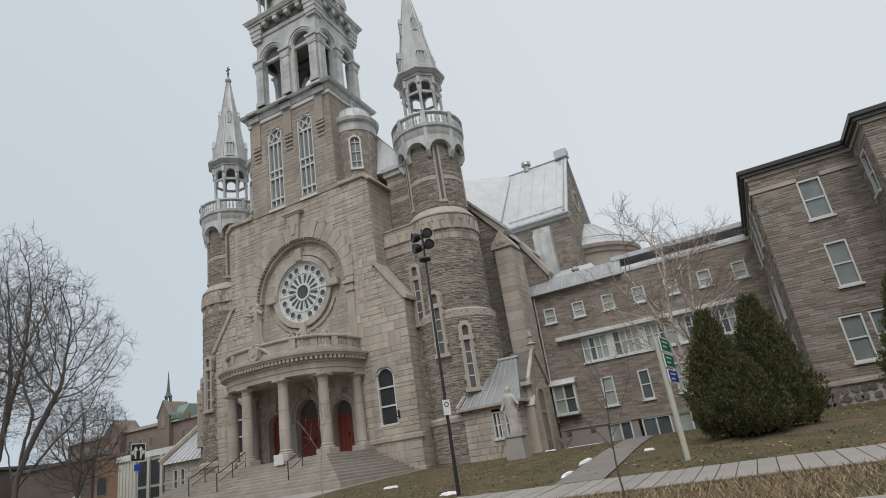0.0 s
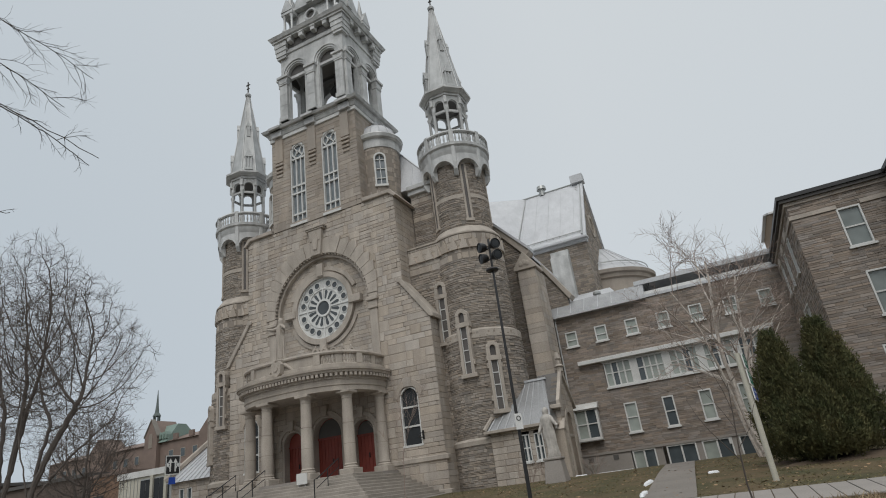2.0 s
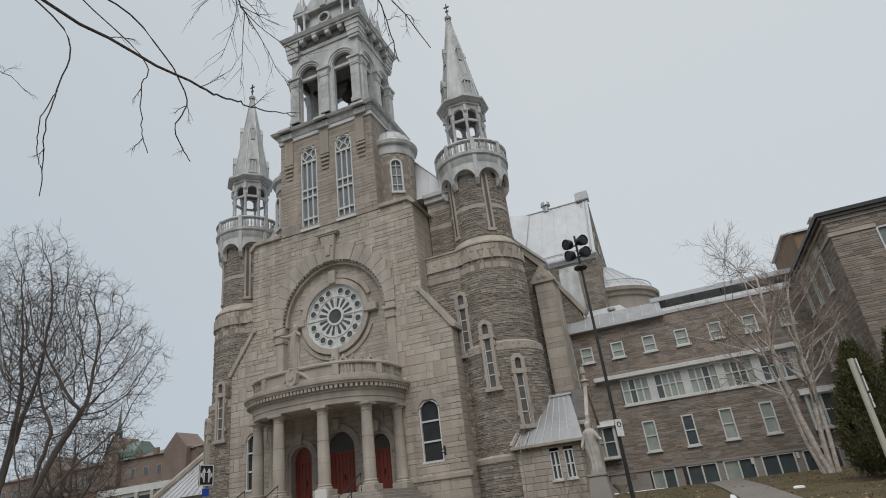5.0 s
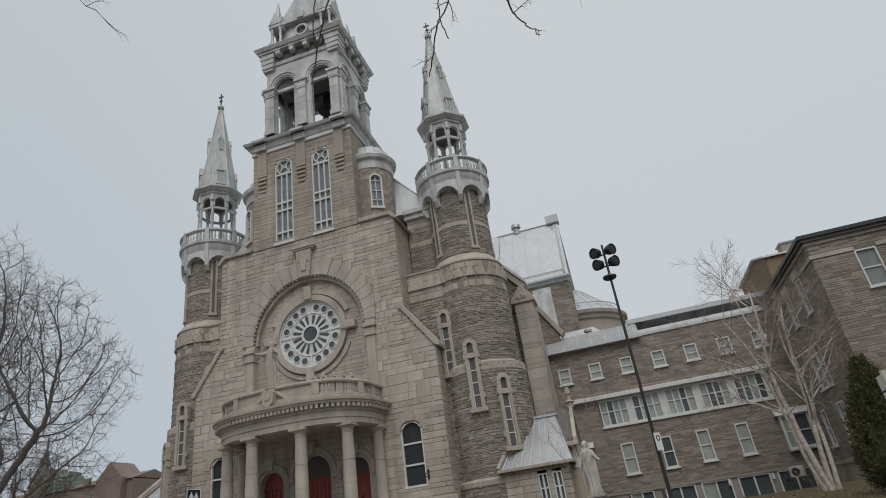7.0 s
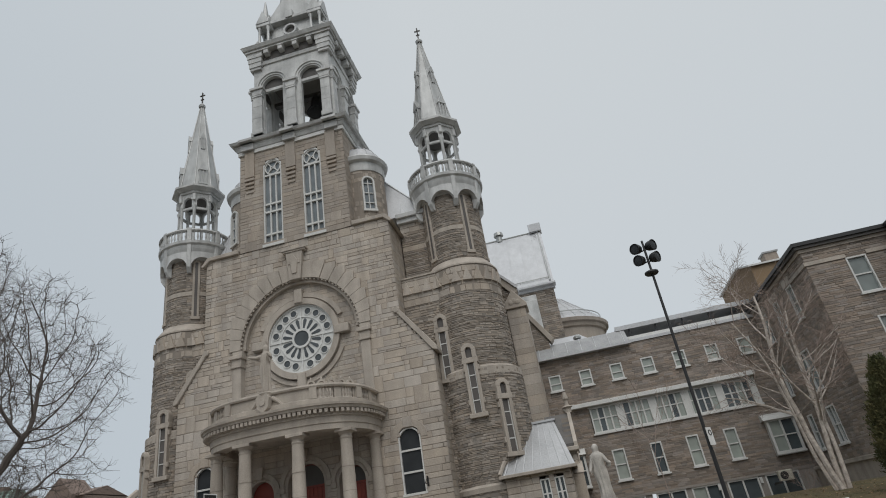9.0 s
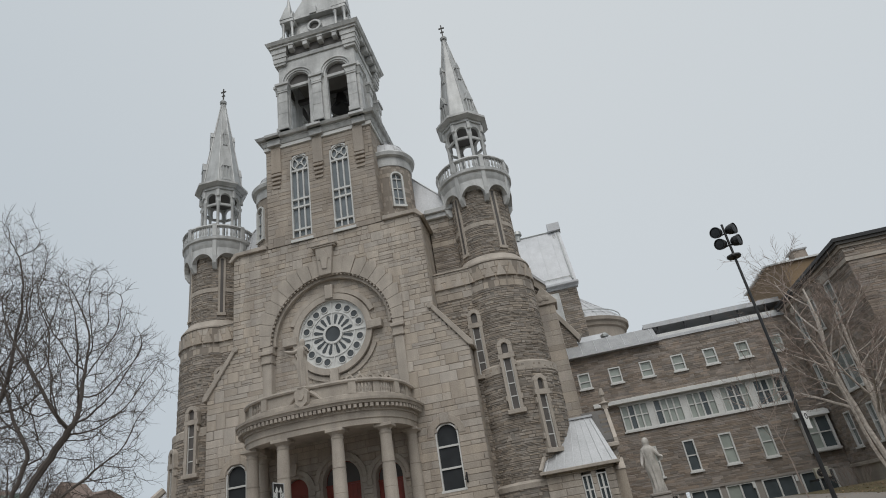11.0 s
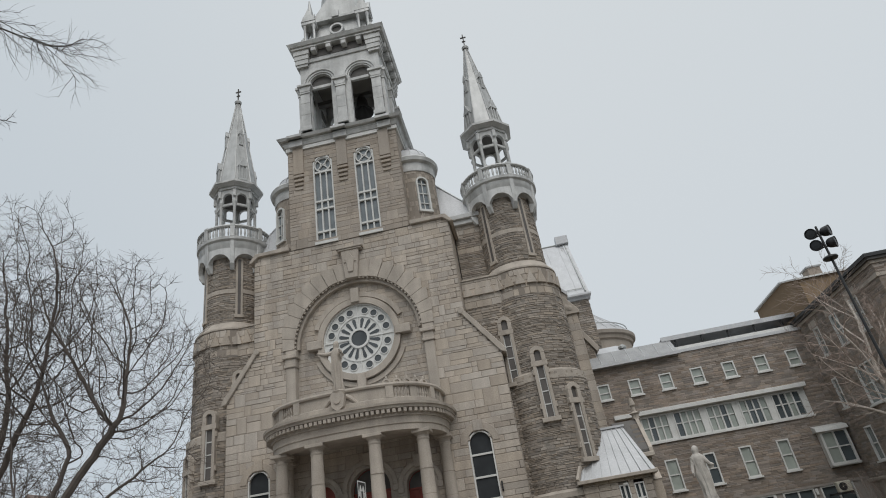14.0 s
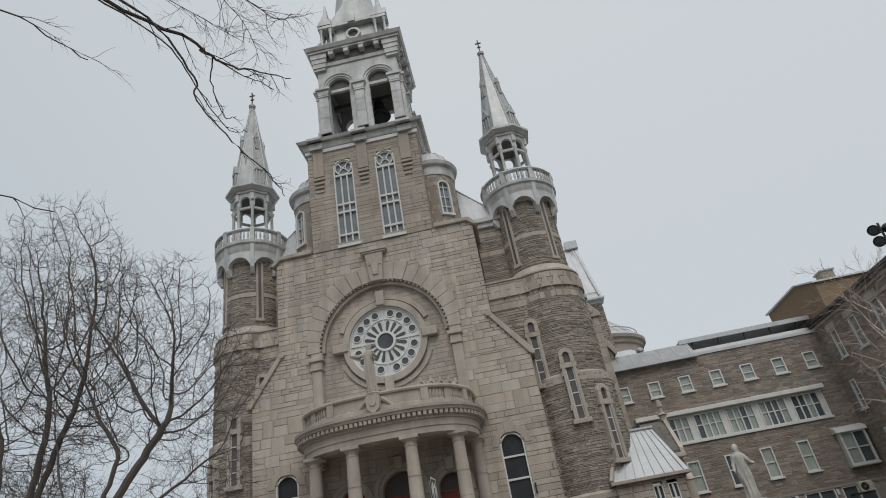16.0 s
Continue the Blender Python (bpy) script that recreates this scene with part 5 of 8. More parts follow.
    for kk in range(3):
        t = math.pi / 2 + (kk - 1) * 1.1
        part("carving", Geo().lathe(0, 0, [(0, -0.06), (0.17, -0.04), (0.2, 0.03), (0.08, 0.06), (0, 0.06)], 10).turned(Matrix.Translation((xm + 0.26 * math.cos(t), by - 0.17, 15.85 + 0.22 * math.sin(t))) @ Matrix.Rotation(math.pi / 2, 4, "X")), TRIM, church)
    # raked parapet above the annex roof
    rows = lay(lambda z: (12.6, 14.9 - max(z - 13.9, 0) * 0.56), 11.0, 17.3, (0.1, 0.14, 0.18), (0.3, 0.8), [], rnd)
    masonry("rake_wall", church, flat((0, 10.9, 0), (1, 0, 0), (0, -1, 0)), rows, RUBBLE, DARKMORTAR, 0.04, 0.012, 0.5, rnd, rough=0.7)
    rows = lay(lambda z: (by + 2.3, 10.32), 1.0, 12.4, (0.1, 0.14, 0.18), (0.3, 0.8), [], rnd)
    masonry("corner_wall", church, flat((13.6, 0, 0), (0, 1, 0), (1, 0, 0)), rows, RUBBLE, DARKMORTAR, 0.04, 0.012, 0.4, rnd, rough=0.7)
    part("downpipe", Geo().tube([(13.75, 10.1, 3.0), (13.75, 10.1, 12.2), (13.75, 10.4, 12.5)], 0.06, 8), PAINTED, church, "pale painted downpipe")
    part("rake_coping", Geo().prism([(12.9, 17.3), (15.05, 13.7), (15.3, 14.0), (12.9, 17.9)], 10.7, 11.7), TRIM, church, bevel=0.03)
RIDGE = 32.0
part("nave_roof", Geo().prism([(-11.9, 18.5), (0, RIDGE - 0.1), (13.4, 16.9), (13.4, 17.15), (0, RIDGE + 0.2), (-11.9, 18.75)], 7.95, 46), ROOF, church, "silver standing-seam nave roof")
for side in (-1, 1):
    # hipped front slope of the nave roof beside the tower
    q = [(side * 3.9, 2.45, 22.55), (side * 8.9, 2.45, 22.55), (side * 8.9, 7.2, 22.55), (side * 3.9, 7.2, 22.55), (side * 3.9, 4.4, 28.8), (side * 3.9, 7.2, 28.8)]
    part("hip_roof", Geo().add(q, [(0, 1, 4), (1, 2, 5, 4), (3, 0, 4, 5), (2, 3, 5), (3, 2, 1, 0)]), ROOF, church, "silver hipped slope of the nave roof")
    part("hip_seam", Geo().tube([(side * 8.85, 2.45, 22.6), (side * 3.9, 4.4, 28.85)], 0.06, 5), ROOF, church)
    for k in range(4):
        t = 0.2 + 0.2 * k
        part("hip_seam", Geo().tube([(side * (3.9 + 5.0 * t), 2.43, 22.58), (side * (3.9 + 5.0 * t), 2.45 + 1.95 * (1 - t), 22.58 + 6.25 * (1 - t))], 0.025, 4), ROOF, church)
part("nave_gable", Geo().prism([(-11.0, 16.5), (12.4, 16.5), (0, RIDGE - 0.8)], 8.0, 8.5), RUBBLE, church)
# transept
TY0, TY1, TX = 16.5, 27.0, 16.3
TR = 28.2
for side in (-1, 1):
    bx = sorted((side * 11, side * TX))
    holes = []
    rows = lay(lambda z: (TY0, TY1) if z < 20.5 else (TY0 + (z - 20.5) * 0.68, TY1 - (z - 20.5) * 0.68), 1.0, 27.6, (0.13, 0.17, 0.22), (0.3, 0.75), holes, rnd)
    masonry("transept_gable", church, flat((side * TX, 0, 0), (0, 1, 0), (side, 0, 0)), rows, RUBBLE, DARKMORTAR, 0.04, 0.012, 0.6, rnd, rough=0.7)
    rows = lay(lambda z: (bx[0], bx[1]), 1.0, 20.0, (0.13, 0.17, 0.22), (0.3, 0.75), [], rnd)
    masonry("transept_wall", church, flat((0, TY0, 0), (1, 0, 0), (0, -1, 0)), rows, RUBBLE, DARKMORTAR, 0.04, 0.014, 0.6, rnd)
    part("transept_cornice", Geo().box(bx[0], bx[1] + 0.2, TY0 - 0.2, TY0 + 0.3, 20.0, 20.3).box(bx[0], bx[1] + 0.3, TY0 - 0.57, TY0 + 0.3, 20.26, 20.46), ROOF, church, bevel=0.03)
    part("transept_buttress", Geo().box(side * 13.9 - 0.8, side * 13.9 + 0.8, TY0 - 0.9, TY0, 1.0, 19.0).prism([(side * 13.9 - 0.8, 19.0), (side * 13.9 + 0.8, 19.0), (side * 13.9 + 0.8, 19.6), (side * 13.9 - 0.8, 19.6)], TY0 - 0.5, TY0), PAINTED, church, bevel=0.03)
    part("gable_coping", Geo().prism_x([(TY0 - 0.45, 20.4), (TY0 - 0.2, 20.2), ((TY0 + TY1) / 2, TR - 0.1), (TY1 + 0.2, 20.2), (TY1 + 0.45, 20.4), ((TY0 + TY1) / 2, TR + 0.16)], side * TX - 0.3, side * TX + 0.2), ROOF, church)
    part("gable_block", Geo().box(side * TX - 0.9, side * TX + 0.35, (TY0 + TY1) / 2 - 0.5, (TY0 + TY1) / 2 + 0.5, TR - 0.1, TR + 0.8), ROOF, church, bevel=0.04)
    part("gable_window", Geo().arch_ring(0, 0, 0.9, 1.15, -0.12, 0.1, 20, 0, 2 * math.pi).turned(Matrix.Translation((side * TX, (TY0 + TY1) / 2, 23.3)) @ Matrix.Rotation(side * math.pi / 2, 4, "Z")), TRIM, church)
part("transept_roof", Geo().prism_x([(TY0 - 0.5, 20.5), ((TY0 + TY1) / 2, TR), (TY1 + 0.5, 20.5), (TY1 + 0.5, 20.3), ((TY0 + TY1) / 2, TR - 0.3), (TY0 - 0.5, 20.3)], -TX + 0.2, TX - 0.2), ROOF, church, "silver sheet transept roof")
for i in range(26):
    x = -TX + 0.8 + i * (2 * TX - 1.6) / 25
    ym = (TY0 + TY1) / 2
    part("roof_seam", Geo().tube([(x, TY0 - 0.5, 20.53), (x, ym, TR + 0.03)], 0.022, 4), ROOF, church)
# canted slope where the transept roof turns into the nave
q = [(10.5, 21.9, TR + 0.12), (6.0, 19.3, TR + 0.12), (5.4, 12.6, 20.6), (10.15, 15.95, 20.6), (10.5, 22.6, TR - 0.6), (6.0, 20.0, TR - 0.6), (5.4, 13.4, 20.3), (10.15, 16.8, 20.3)]
part("crossing_roof", Geo().add(q, [(0, 1, 2, 3), (7, 6, 5, 4), (0, 4, 5, 1), (1, 5, 6, 2), (2, 6, 7, 3), (3, 7, 4, 0)]), ROOF, church, "silver canted slope between nave and transept roofs")
part("valley", Geo().tube([(10.5, 21.85, TR + 0.14), (10.16, 15.9, 20.62)], 0.06, 5), GALV, church)
part("ridge_cap", Geo().tube([(-TX, (TY0 + TY1) / 2, TR + 0.05), (TX, (TY0 + TY1) / 2, TR + 0.05)], 0.09, 6), GALV, church)
part("verge", Geo().tube([(TX - 0.1, TY0 - 0.5, 20.6), (TX - 0.1, (TY0 + TY1) / 2, TR + 0.1)], 0.07, 6), GALV, church)
for i in range(9):
    x = 11.2 + i * 0.6
    part("snow_guard", Geo().box(x - 0.02, x + 0.02, TY0 - 0.25, TY0 - 0.2, 20.6, 21.1), GALV, church)
part("snow_guard_rail", Geo().box(11.0, 16.2, TY0 - 0.26, TY0 - 0.2, 21.0, 21.06), GALV, church)
part("roof_vent", Geo().lathe(12.3, (TY0 + TY1) / 2, [(0.3, TR - 0.2), (0.3, TR + 0.5), (0.5, TR + 0.5), (0.45, TR + 0.85), (0, TR + 0.9)], 12), GALV, church)
# low metal roof in the corner between transept and annex
q = [(14.2, 13.2, 13.7), (18.4, 13.2, 13.7), (18.4, 16.4, 13.7), (14.2, 16.4, 13.7), (14.6, 16.3, 15.4), (17.4, 16.3, 15.4)]
part("corner_roof", Geo().add(q, [(0, 1, 5, 4), (1, 2, 5), (3, 0, 4), (2, 3, 4, 5), (3, 2, 1, 0)]), ROOF, church, "silver sheet roof in the corner")
# domed chapel behind the transept
dx, dy, dr = 15.6, 24.6, 5.0
chapel = part("chapel_drum", Geo().lathe(dx, dy, [(dr - 0.4, 1.0), (dr - 0.4, 17.3), (dr - 0.2, 17.4), (dr - 0.15, 17.7), (dr + 0.1, 17.8), (dr + 0.15, 18.1), (dr - 0.3, 18.3), (0, 18.3)], 40), ASHLAR2, church, smooth=True)
part("chapel_dome", Geo().lathe(dx, dy, [(dr, 18.15), (dr - 0.1, 18.3), (dr - 1.2, 19.35), (dr - 2.5, 20.45), (1.5, 21.35), (0, 21.8)], 40), ROOF, chapel, smooth=True)
for k in range(28):
    a = 2 * math.pi * k / 28
    part("dome_seam", Geo().tube([(dx + q * math.cos(a), dy + q * math.sin(a), z + 0.03) for q, z in ((dr - 0.1, 18.29), (dr - 1.2, 19.34), (dr - 2.5, 20.44), (1.5, 21.34))], 0.03, 4), ROOF, chapel)
part("chapel_rail", Geo().lathe(dx, dy, [(dr - 0.45, 18.9), (dr - 0.38, 18.9), (dr - 0.38, 18.98), (dr - 0.45, 18.98), (dr - 0.45, 18.9)], 40), GALV, chapel)
part("choir_wall", Geo().box(-10, 10, 27, 46, 1.0, 17), RUBBLE, church)


# ---- ground ----
def ground_z(x, y):
    """The height of the ground: street level, rising lawn, level court before the buildings."""
    pts = ((-400, -0.1), (-5, 0.0), (3.0, 0.0), (9.0, 0.30), (11.5, 0.52), (14.5, 0.62), (17, 0.74), (24, 1.12), (31, 1.36), (36, 1.25), (41, 0.95), (46, 1.0), (400, 1.0))
    for (y0, z0), (y1, z1) in zip(pts, pts[1:]):
        if y0 <= y <= y1:
            t = (y - y0) / (y1 - y0)
            return z0 + (z1 - z0) * t
    return 0.0


xs = [-900, -400, -200, -120, -80, -60] + [-50 + 2.0 * i for i in range(36)] + [26, 40, 70, 120, 250, 500, 900]
ys = [-900, -300, -100, -40, -12, -5, -1.5, 3, 5, 7, 9, 10.2, 11.5, 13, 14.5, 15.7, 17, 19, 21, 24, 27, 31, 34, 36, 38, 41, 46, 60, 90, 150, 400, 900]
g = Geo()
for y in ys:
    for x in xs:
        bumpy = 0.02 * noise.noise((x * 0.3, y * 0.3, 0)) if 15 < y < 40 else 0.0
        g.v.append((x, y, ground_z(x, y) + bumpy))
n = len(xs)
for j in range(len(ys) - 1):
    for i in range(n - 1):
        g.f.append((j * n + i, j * n + i + 1, (j + 1) * n + i + 1, (j + 1) * n + i))
solid("ground", g, GRASS, "sparse winter lawn, brown and green", "lawn", kind="structure", smooth=True, fix=False)
# street between the two pavements
solid("road", Geo().box(-120, 120, 1.5, 9.0, -0.3, 0.35), ASPHALT, "worn grey asphalt street", "road", kind="structure")
solid("kerb", Geo().box(-120, 120, 9.0, 9.16, -0.2, 0.48), CONCRETE, "grey concrete kerb along the street", "kerb", kind="structure", bevel=0.02)
g = Geo().box(-120, 120, -2.6, 1.3, -0.3, 0.06)
solid("near_pavement", g, CONCRETE, "grey concrete pavement along the street", "pavement", kind="structure")
walk_bed = new("pavement", mesh_of("pavement", Geo().prism_x([(12.4, 0.3), (15.2, 0.3), (15.2, 0.655), (12.4, 0.58)], -120, 120), EARTH))
tagged(walk_bed, "pale concrete slab pavement beside the lawn", "pavement", kind="structure")
slab = mesh_of("slab", Geo().add([(0.012, 12.42, 0.60), (0.355, 12.42, 0.60), (0.355, 15.18, 0.675), (0.012, 15.18, 0.675), (0.012, 12.42, 0.5), (0.355, 12.42, 0.5), (0.355, 15.18, 0.57), (0.012, 15.18, 0.57)],
                                 [(0, 1, 2, 3), (4, 5, 1, 0), (5, 6, 2, 1), (6, 7, 3, 2), (7, 4, 0, 3)]), CONCRETE, fix=False)
for i in range(150):
    o = new("slab", slab)
    o.parent = walk_bed
    o.location = (-40 + i * 0.367, 0, rnd.uniform(-0.006, 0.006))
# path from the pavement to the side door
g = Geo()
for i in range(15):
    t = i / 14
    y = 15.2 + t * 26.3
    cx = -4.4 - 1.7 * t
    w = 0.65
    for x in (cx - w, cx + w):
        g.v.append((x, y, ground_z(x, y) + 0.03))
for i in range(14):
    g.f.append((2 * i, 2 * i + 1, 2 * i + 3, 2 * i + 2))
solid("path", g, PATHSTONE, "grey concrete footpath across the lawn", "path", kind="structure", fix=False)
g = Geo()
fx = (-60, -50, -40, -30, -24, -17.9)
fy = (15.2, 17, 20, 24, 28, 31.8)
for y in fy:
    for x in fx:
        g.v.append((x, y, ground_z(x, y) + 0.05))
for jj in range(5):
    for ii in range(5):
        g.f.append((jj * 6 + ii, jj * 6 + ii + 1, jj * 6 + ii + 7, jj * 6 + ii + 6))
base = len(g.v)
for jj in range(6):
    x, y, z = g.v[jj * 6 + 5]
    g.v.append((x, y, z - 0.5))
for jj in range(5):
    g.f.append((jj * 6 + 5, base + jj, base + jj + 1, (jj + 1) * 6 + 5))
solid("forecourt", g, CONCRETE, "grey concrete forecourt before the church steps", "forecourt", kind="structure", fix=False)


def patch(name, cx, cy, rx, ry, mat, label, category, h=0.06, seed=1, kind=""):
    r = random.Random(seed)
    g = Geo()
    rim, midr = [], []
    for k in range(18):
        a = 2 * math.pi * k / 18
        q = r.uniform(0.75, 1.2)
        rim.append((cx + rx * q * math.cos(a), cy + ry * q * math.sin(a)))
        midr.append((cx + rx * q * 0.6 * math.cos(a), cy + ry * q * 0.6 * math.sin(a)))
    z = lambda p: ground_z(*p)
    g.v = [(x, y, z((x, y)) - 0.05) for x, y in rim] + [(x, y, z((x, y)) + h * r.uniform(0.7, 1.1)) for x, y in midr] + [(cx, cy, z((cx, cy)) + h * 1.1)]
    for k in range(18):
        j = (k + 1) % 18
        g.f.append((k, j, 18 + j, 18 + k))
        g.f.append((18 + k, 18 + j, 36))
    return solid(name, g, mat, label, category, kind=kind, smooth=True, fix=False)


for i, (x, y, rx, ry) in enumerate(((-9.3, 34.6, 1.5, 0.5), (-10.8, 33.2, 0.5, 0.25), (-5.25, 17.3, 0.12, 0.7), (-5.55, 20.5, 0.13, 1.1), (-11.0, 29.0, 0.5, 0.2), (-8.6, 16.4, 0.4, 0.2), (-3.6, 21.4, 0.22, 0.1), (-13.5, 21.0, 0.4, 0.12))):
    patch("snow_patch", x, y, rx, ry, SNOW, "patch of old melting snow on the lawn", "snow", 0.07, 20 + i)
patch("earth_bed", 0.4, 21.4, 3.0, 1.7, EARTH, "bare brown earth under the cedars", "earth", 0.07, 40)
# dry grass on the verge
r2 = random.Random(3)
g = Geo()
for i in range(13000):
    x, y = r2.uniform(-9, 8), r2.uniform(9.3, 12.4)
    h, a = r2.uniform(0.04, 0.15), r2.uniform(0, 6.28)
    lx, ly = r2.uniform(-0.12, 0.12), r2.uniform(-0.12, 0.12)
    z = ground_z(x, y)
    g.add([(x - 0.012 * math.cos(a), y - 0.012 * math.sin(a), z), (x + 0.012 * math.cos(a), y + 0.012 * math.sin(a), z), (x + lx, y + ly, z + h)], [(0, 1, 2)])
solid("dry_grass", g, DRYGRASS, "straw-coloured dry grass on the verge", "grass", kind="stuff", fix=False)
g = Geo()
for i in range(16000):
    x, y = r2.uniform(-17.5, 9), 15.4 + 15 * r2.random() ** 1.4
    if noise.noise((x * 0.5, y * 0.5, 3)) < r2.uniform(-0.6, 0.3):
        continue
    h, a = r2.uniform(0.012, 0.04), r2.uniform(0, 6.28)
    lx, ly = r2.uniform(-0.08, 0.08), r2.uniform(-0.08, 0.08)
    z = ground_z(x, y)
    g.add([(x - 0.02 * math.cos(a), y - 0.02 * math.sin(a), z), (x + 0.02 * math.cos(a), y + 0.02 * math.sin(a), z), (x + lx, y + ly, z + h)], [(0, 1, 2)])
solid("lawn_grass", g, BLADES, "short winter lawn grass", "grass", kind="stuff", fix=False)
# fallen leaves
g = Geo()
for i in range(1500):
    x, y = r2.uniform(-16, 9), r2.uniform(15.3, 29)
    a, w, t = r2.uniform(0, 6.28), r2.uniform(0.025, 0.06), r2.uniform(-0.5, 0.5)
    c, q, z = math.cos(a) * w, math.sin(a) * w, ground_z(x, y) + 0.025
    g.add([(x - c, y - q, z), (x + q * 0.6, y - c * 0.6, z + w * t), (x + c, y + q, z + 0.012), (x - q * 0.6, y + c * 0.6, z - w * t * 0.5)], [(0, 1, 2, 3)])
solid("fallen_leaves", g, LEAFLITTER, "scattered dry brown leaves on the lawn", "leaves", kind="stuff", fix=False)


# ---- annex ----
annex = thing("annex", (0, 42.3, 0), "grey-brown stone annex with a strip of white windows", "building")


def sash_window(parent, m, w, h, panes=1, mat=GLASS, frame=0.09, sill=True, bar=0.5, name="window"):
    """A white window with w x h outer size, its lower left corner at the matrix's origin, facing -y."""
    win = part(name, Geo().box(0, frame, -0.06, 0.16, 0, h).box(w - frame, w, -0.06, 0.16, 0, h).box(frame, w - frame, -0.06, 0.16, 0, frame).box(frame, w - frame, -0.06, 0.16, h - frame, h).turned(m), WHITE, parent)
    if sill:
        part("sill", Geo().box(-0.08, w + 0.08, -0.16, 0.1, -0.1, 0.0).turned(m), WHITE, win)
    pw = (w - 2 * frame) / panes
    for i in range(panes):
        x0, x1 = frame + i * pw, frame + (i + 1) * pw
        part("pane", Geo().box(x0, x1, 0.07, 0.09, frame, h - frame).turned(m), mat if not isinstance(mat, (list, tuple)) else mat[i % len(mat)], win)
        if bar:
            part("meeting_rail", Geo().box(x0, x1, 0.0, 0.08, h * bar - 0.035, h * bar + 0.035).turned(m), WHITE, win)
        if i:
            part("mullion", Geo().box(x0 - 0.05, x0 + 0.05, -0.02, 0.12, frame, h - frame).turned(m), WHITE, win)
    return win


AX0, AX1 = -12.7, 2.6
holes = []
upper = [(-12.15 + 2.18 * i, 10.0, 0.85, 1.12) for i in range(7)]
lower = [(-9.15, 3.55, 0.85, 1.95), (-6.62, 3.55, 0.75, 1.95), (-4.3, 3.6, 0.8, 1.92), (-1.9, 3.6, 0.8, 1.92)]
for x, z, w, h in upper + lower:
    holes.append(("r", x, x + w, z, z + h))
holes += [("r", -9.95, 1.1, 6.65, 8.5), ("r", -12.6, -10.95, 3.4, 5.5), ("r", 0.7, 2.35, 3.7, 5.75), ("r", -9.4, 2.2, 0.9, 2.45)]
rows = lay(lambda z: (AX0, AX1), 2.45, 12.35, (0.09, 0.12, 0.15), (0.3, 0.8), holes, rnd)
masonry("wall", annex, flat((0, 0, 0), (1, 0, 0), (0, -1, 0)), rows, ANNEXSTONE, ANNEXMORTAR, 0.03, 0.008, 0.35, rnd, singles=(2.4, 6.6), rough=0.8)
part("wall_side", Geo().box(AX0, AX0 + 0.35, 0.36, 14, 0.8, 12.3), ANNEXSTONE, annex)
part("basement_wall", Geo().box(AX0, -9.4, -0.02, 0.3, 0.6, 2.45).box(-9.4, 2.6, 0.1, 0.3, 0.6, 1.0).box(1.9, 2.6, -0.02, 0.3, 0.6, 2.45), CONCRETE, annex, "grey rendered basement wall")
part("basement_sill", Geo().box(AX0, AX1, -0.1, 0.2, 2.42, 2.55), CONCRETE, annex)
for x, z, w, h in upper:
    sash_window(annex, Matrix.Translation((x, 0, z)), w, h, mat=PALEGLASS, bar=0.45)
for i, (x, z, w, h) in enumerate(lower):
    sash_window(annex, Matrix.Translation((x, 0, z)), w, h, mat=GLASS if i == 1 else PALEGLASS)
# strip of windows under a white fascia
for i in range(5):
    x0 = -9.9 + i * 2.2
    mats = ([PALEGLASS, GLASS, PALEGLASS, PALEGLASS], [GLASS, PALEGLASS, PALEGLASS, PALEGLASS], [PALEGLASS, PALEGLASS, GLASS, PALEGLASS], [PALEGLASS, GLASS, GLASS, PALEGLASS], [GLASS, GLASS, PALEGLASS, GLASS])[i]
    sash_window(annex, Matrix.Translation((x0, 0, 6.7)), 1.86, 1.72, 4, mats, bar=0.55, sill=False, name="strip_window")
    part("strip_panel", Geo().box(x0 + 1.86, x0 + 2.2, -0.02, 0.12, 6.7, 8.42), WHITE, annex)
part("strip_head", Geo().box(-10.0, 1.15, -0.02, 0.3, 8.42, 8.52), WHITE, annex)
part("strip_sill", Geo().box(-10.0, 1.15, -0.14, 0.1, 6.58, 6.7), WHITE, annex)
part("fascia", Geo().box(-11.6, 1.2, -0.45, 0.1, 8.5, 8.78), WHITE, annex, "white painted fascia", bevel=0.02)
# box bays
for x0, x1 in ((-12.6, -10.95), (0.7, 2.4)):
    part("bay_roof", Geo().prism_x([(-0.65, 5.5), (0.05, 5.5), (0.05, 5.95), (-0.55, 5.75)], x0 - 0.2, x1 + 0.1), WHITE, annex)
    bay = part("bay", Geo().box(x0, x0 + 0.08, -0.45, 0.2, 3.5, 5.5).box(x1 - 0.08, x1, -0.45, 0.2, 3.5, 5.5).box(x0, x1, -0.5, 0.2, 3.35, 3.5), WHITE, annex)
    sash_window(annex, Matrix.Translation((x0 + 0.05, -0.4, 3.5)), x1 - x0 - 0.1, 2.0, 2, [PALEGLASS, GLASS], name="bay_window")
# basement windows and doors
for x, w, mt in ((-9.3, 1.5, [PALEGLASS, GLASS]), (-7.1, 1.85, [GLASS, GLASS]), (-4.9, 1.8, [PALEGLASS, GLASS]), (-2.7, 1.9, [GLASS, GLASS]), (-0.4, 2.0, [GLASS, GLASS])):
    sash_window(annex, Matrix.Translation((x, 0.02, 1.0)), w, 1.42, 2, mt, bar=0, sill=False, name="basement_window")
    part("basement_pier", Geo().box(x + w, x + w + 0.45, 0.0, 0.3, 1.0, 2.45), CONCRETE, annex)
for x in (-12.3, -10.6):
    part("vent", Geo().box(x, x + 0.35, -0.05, 0.1, 2.0, 2.3), SHADOWED, annex)
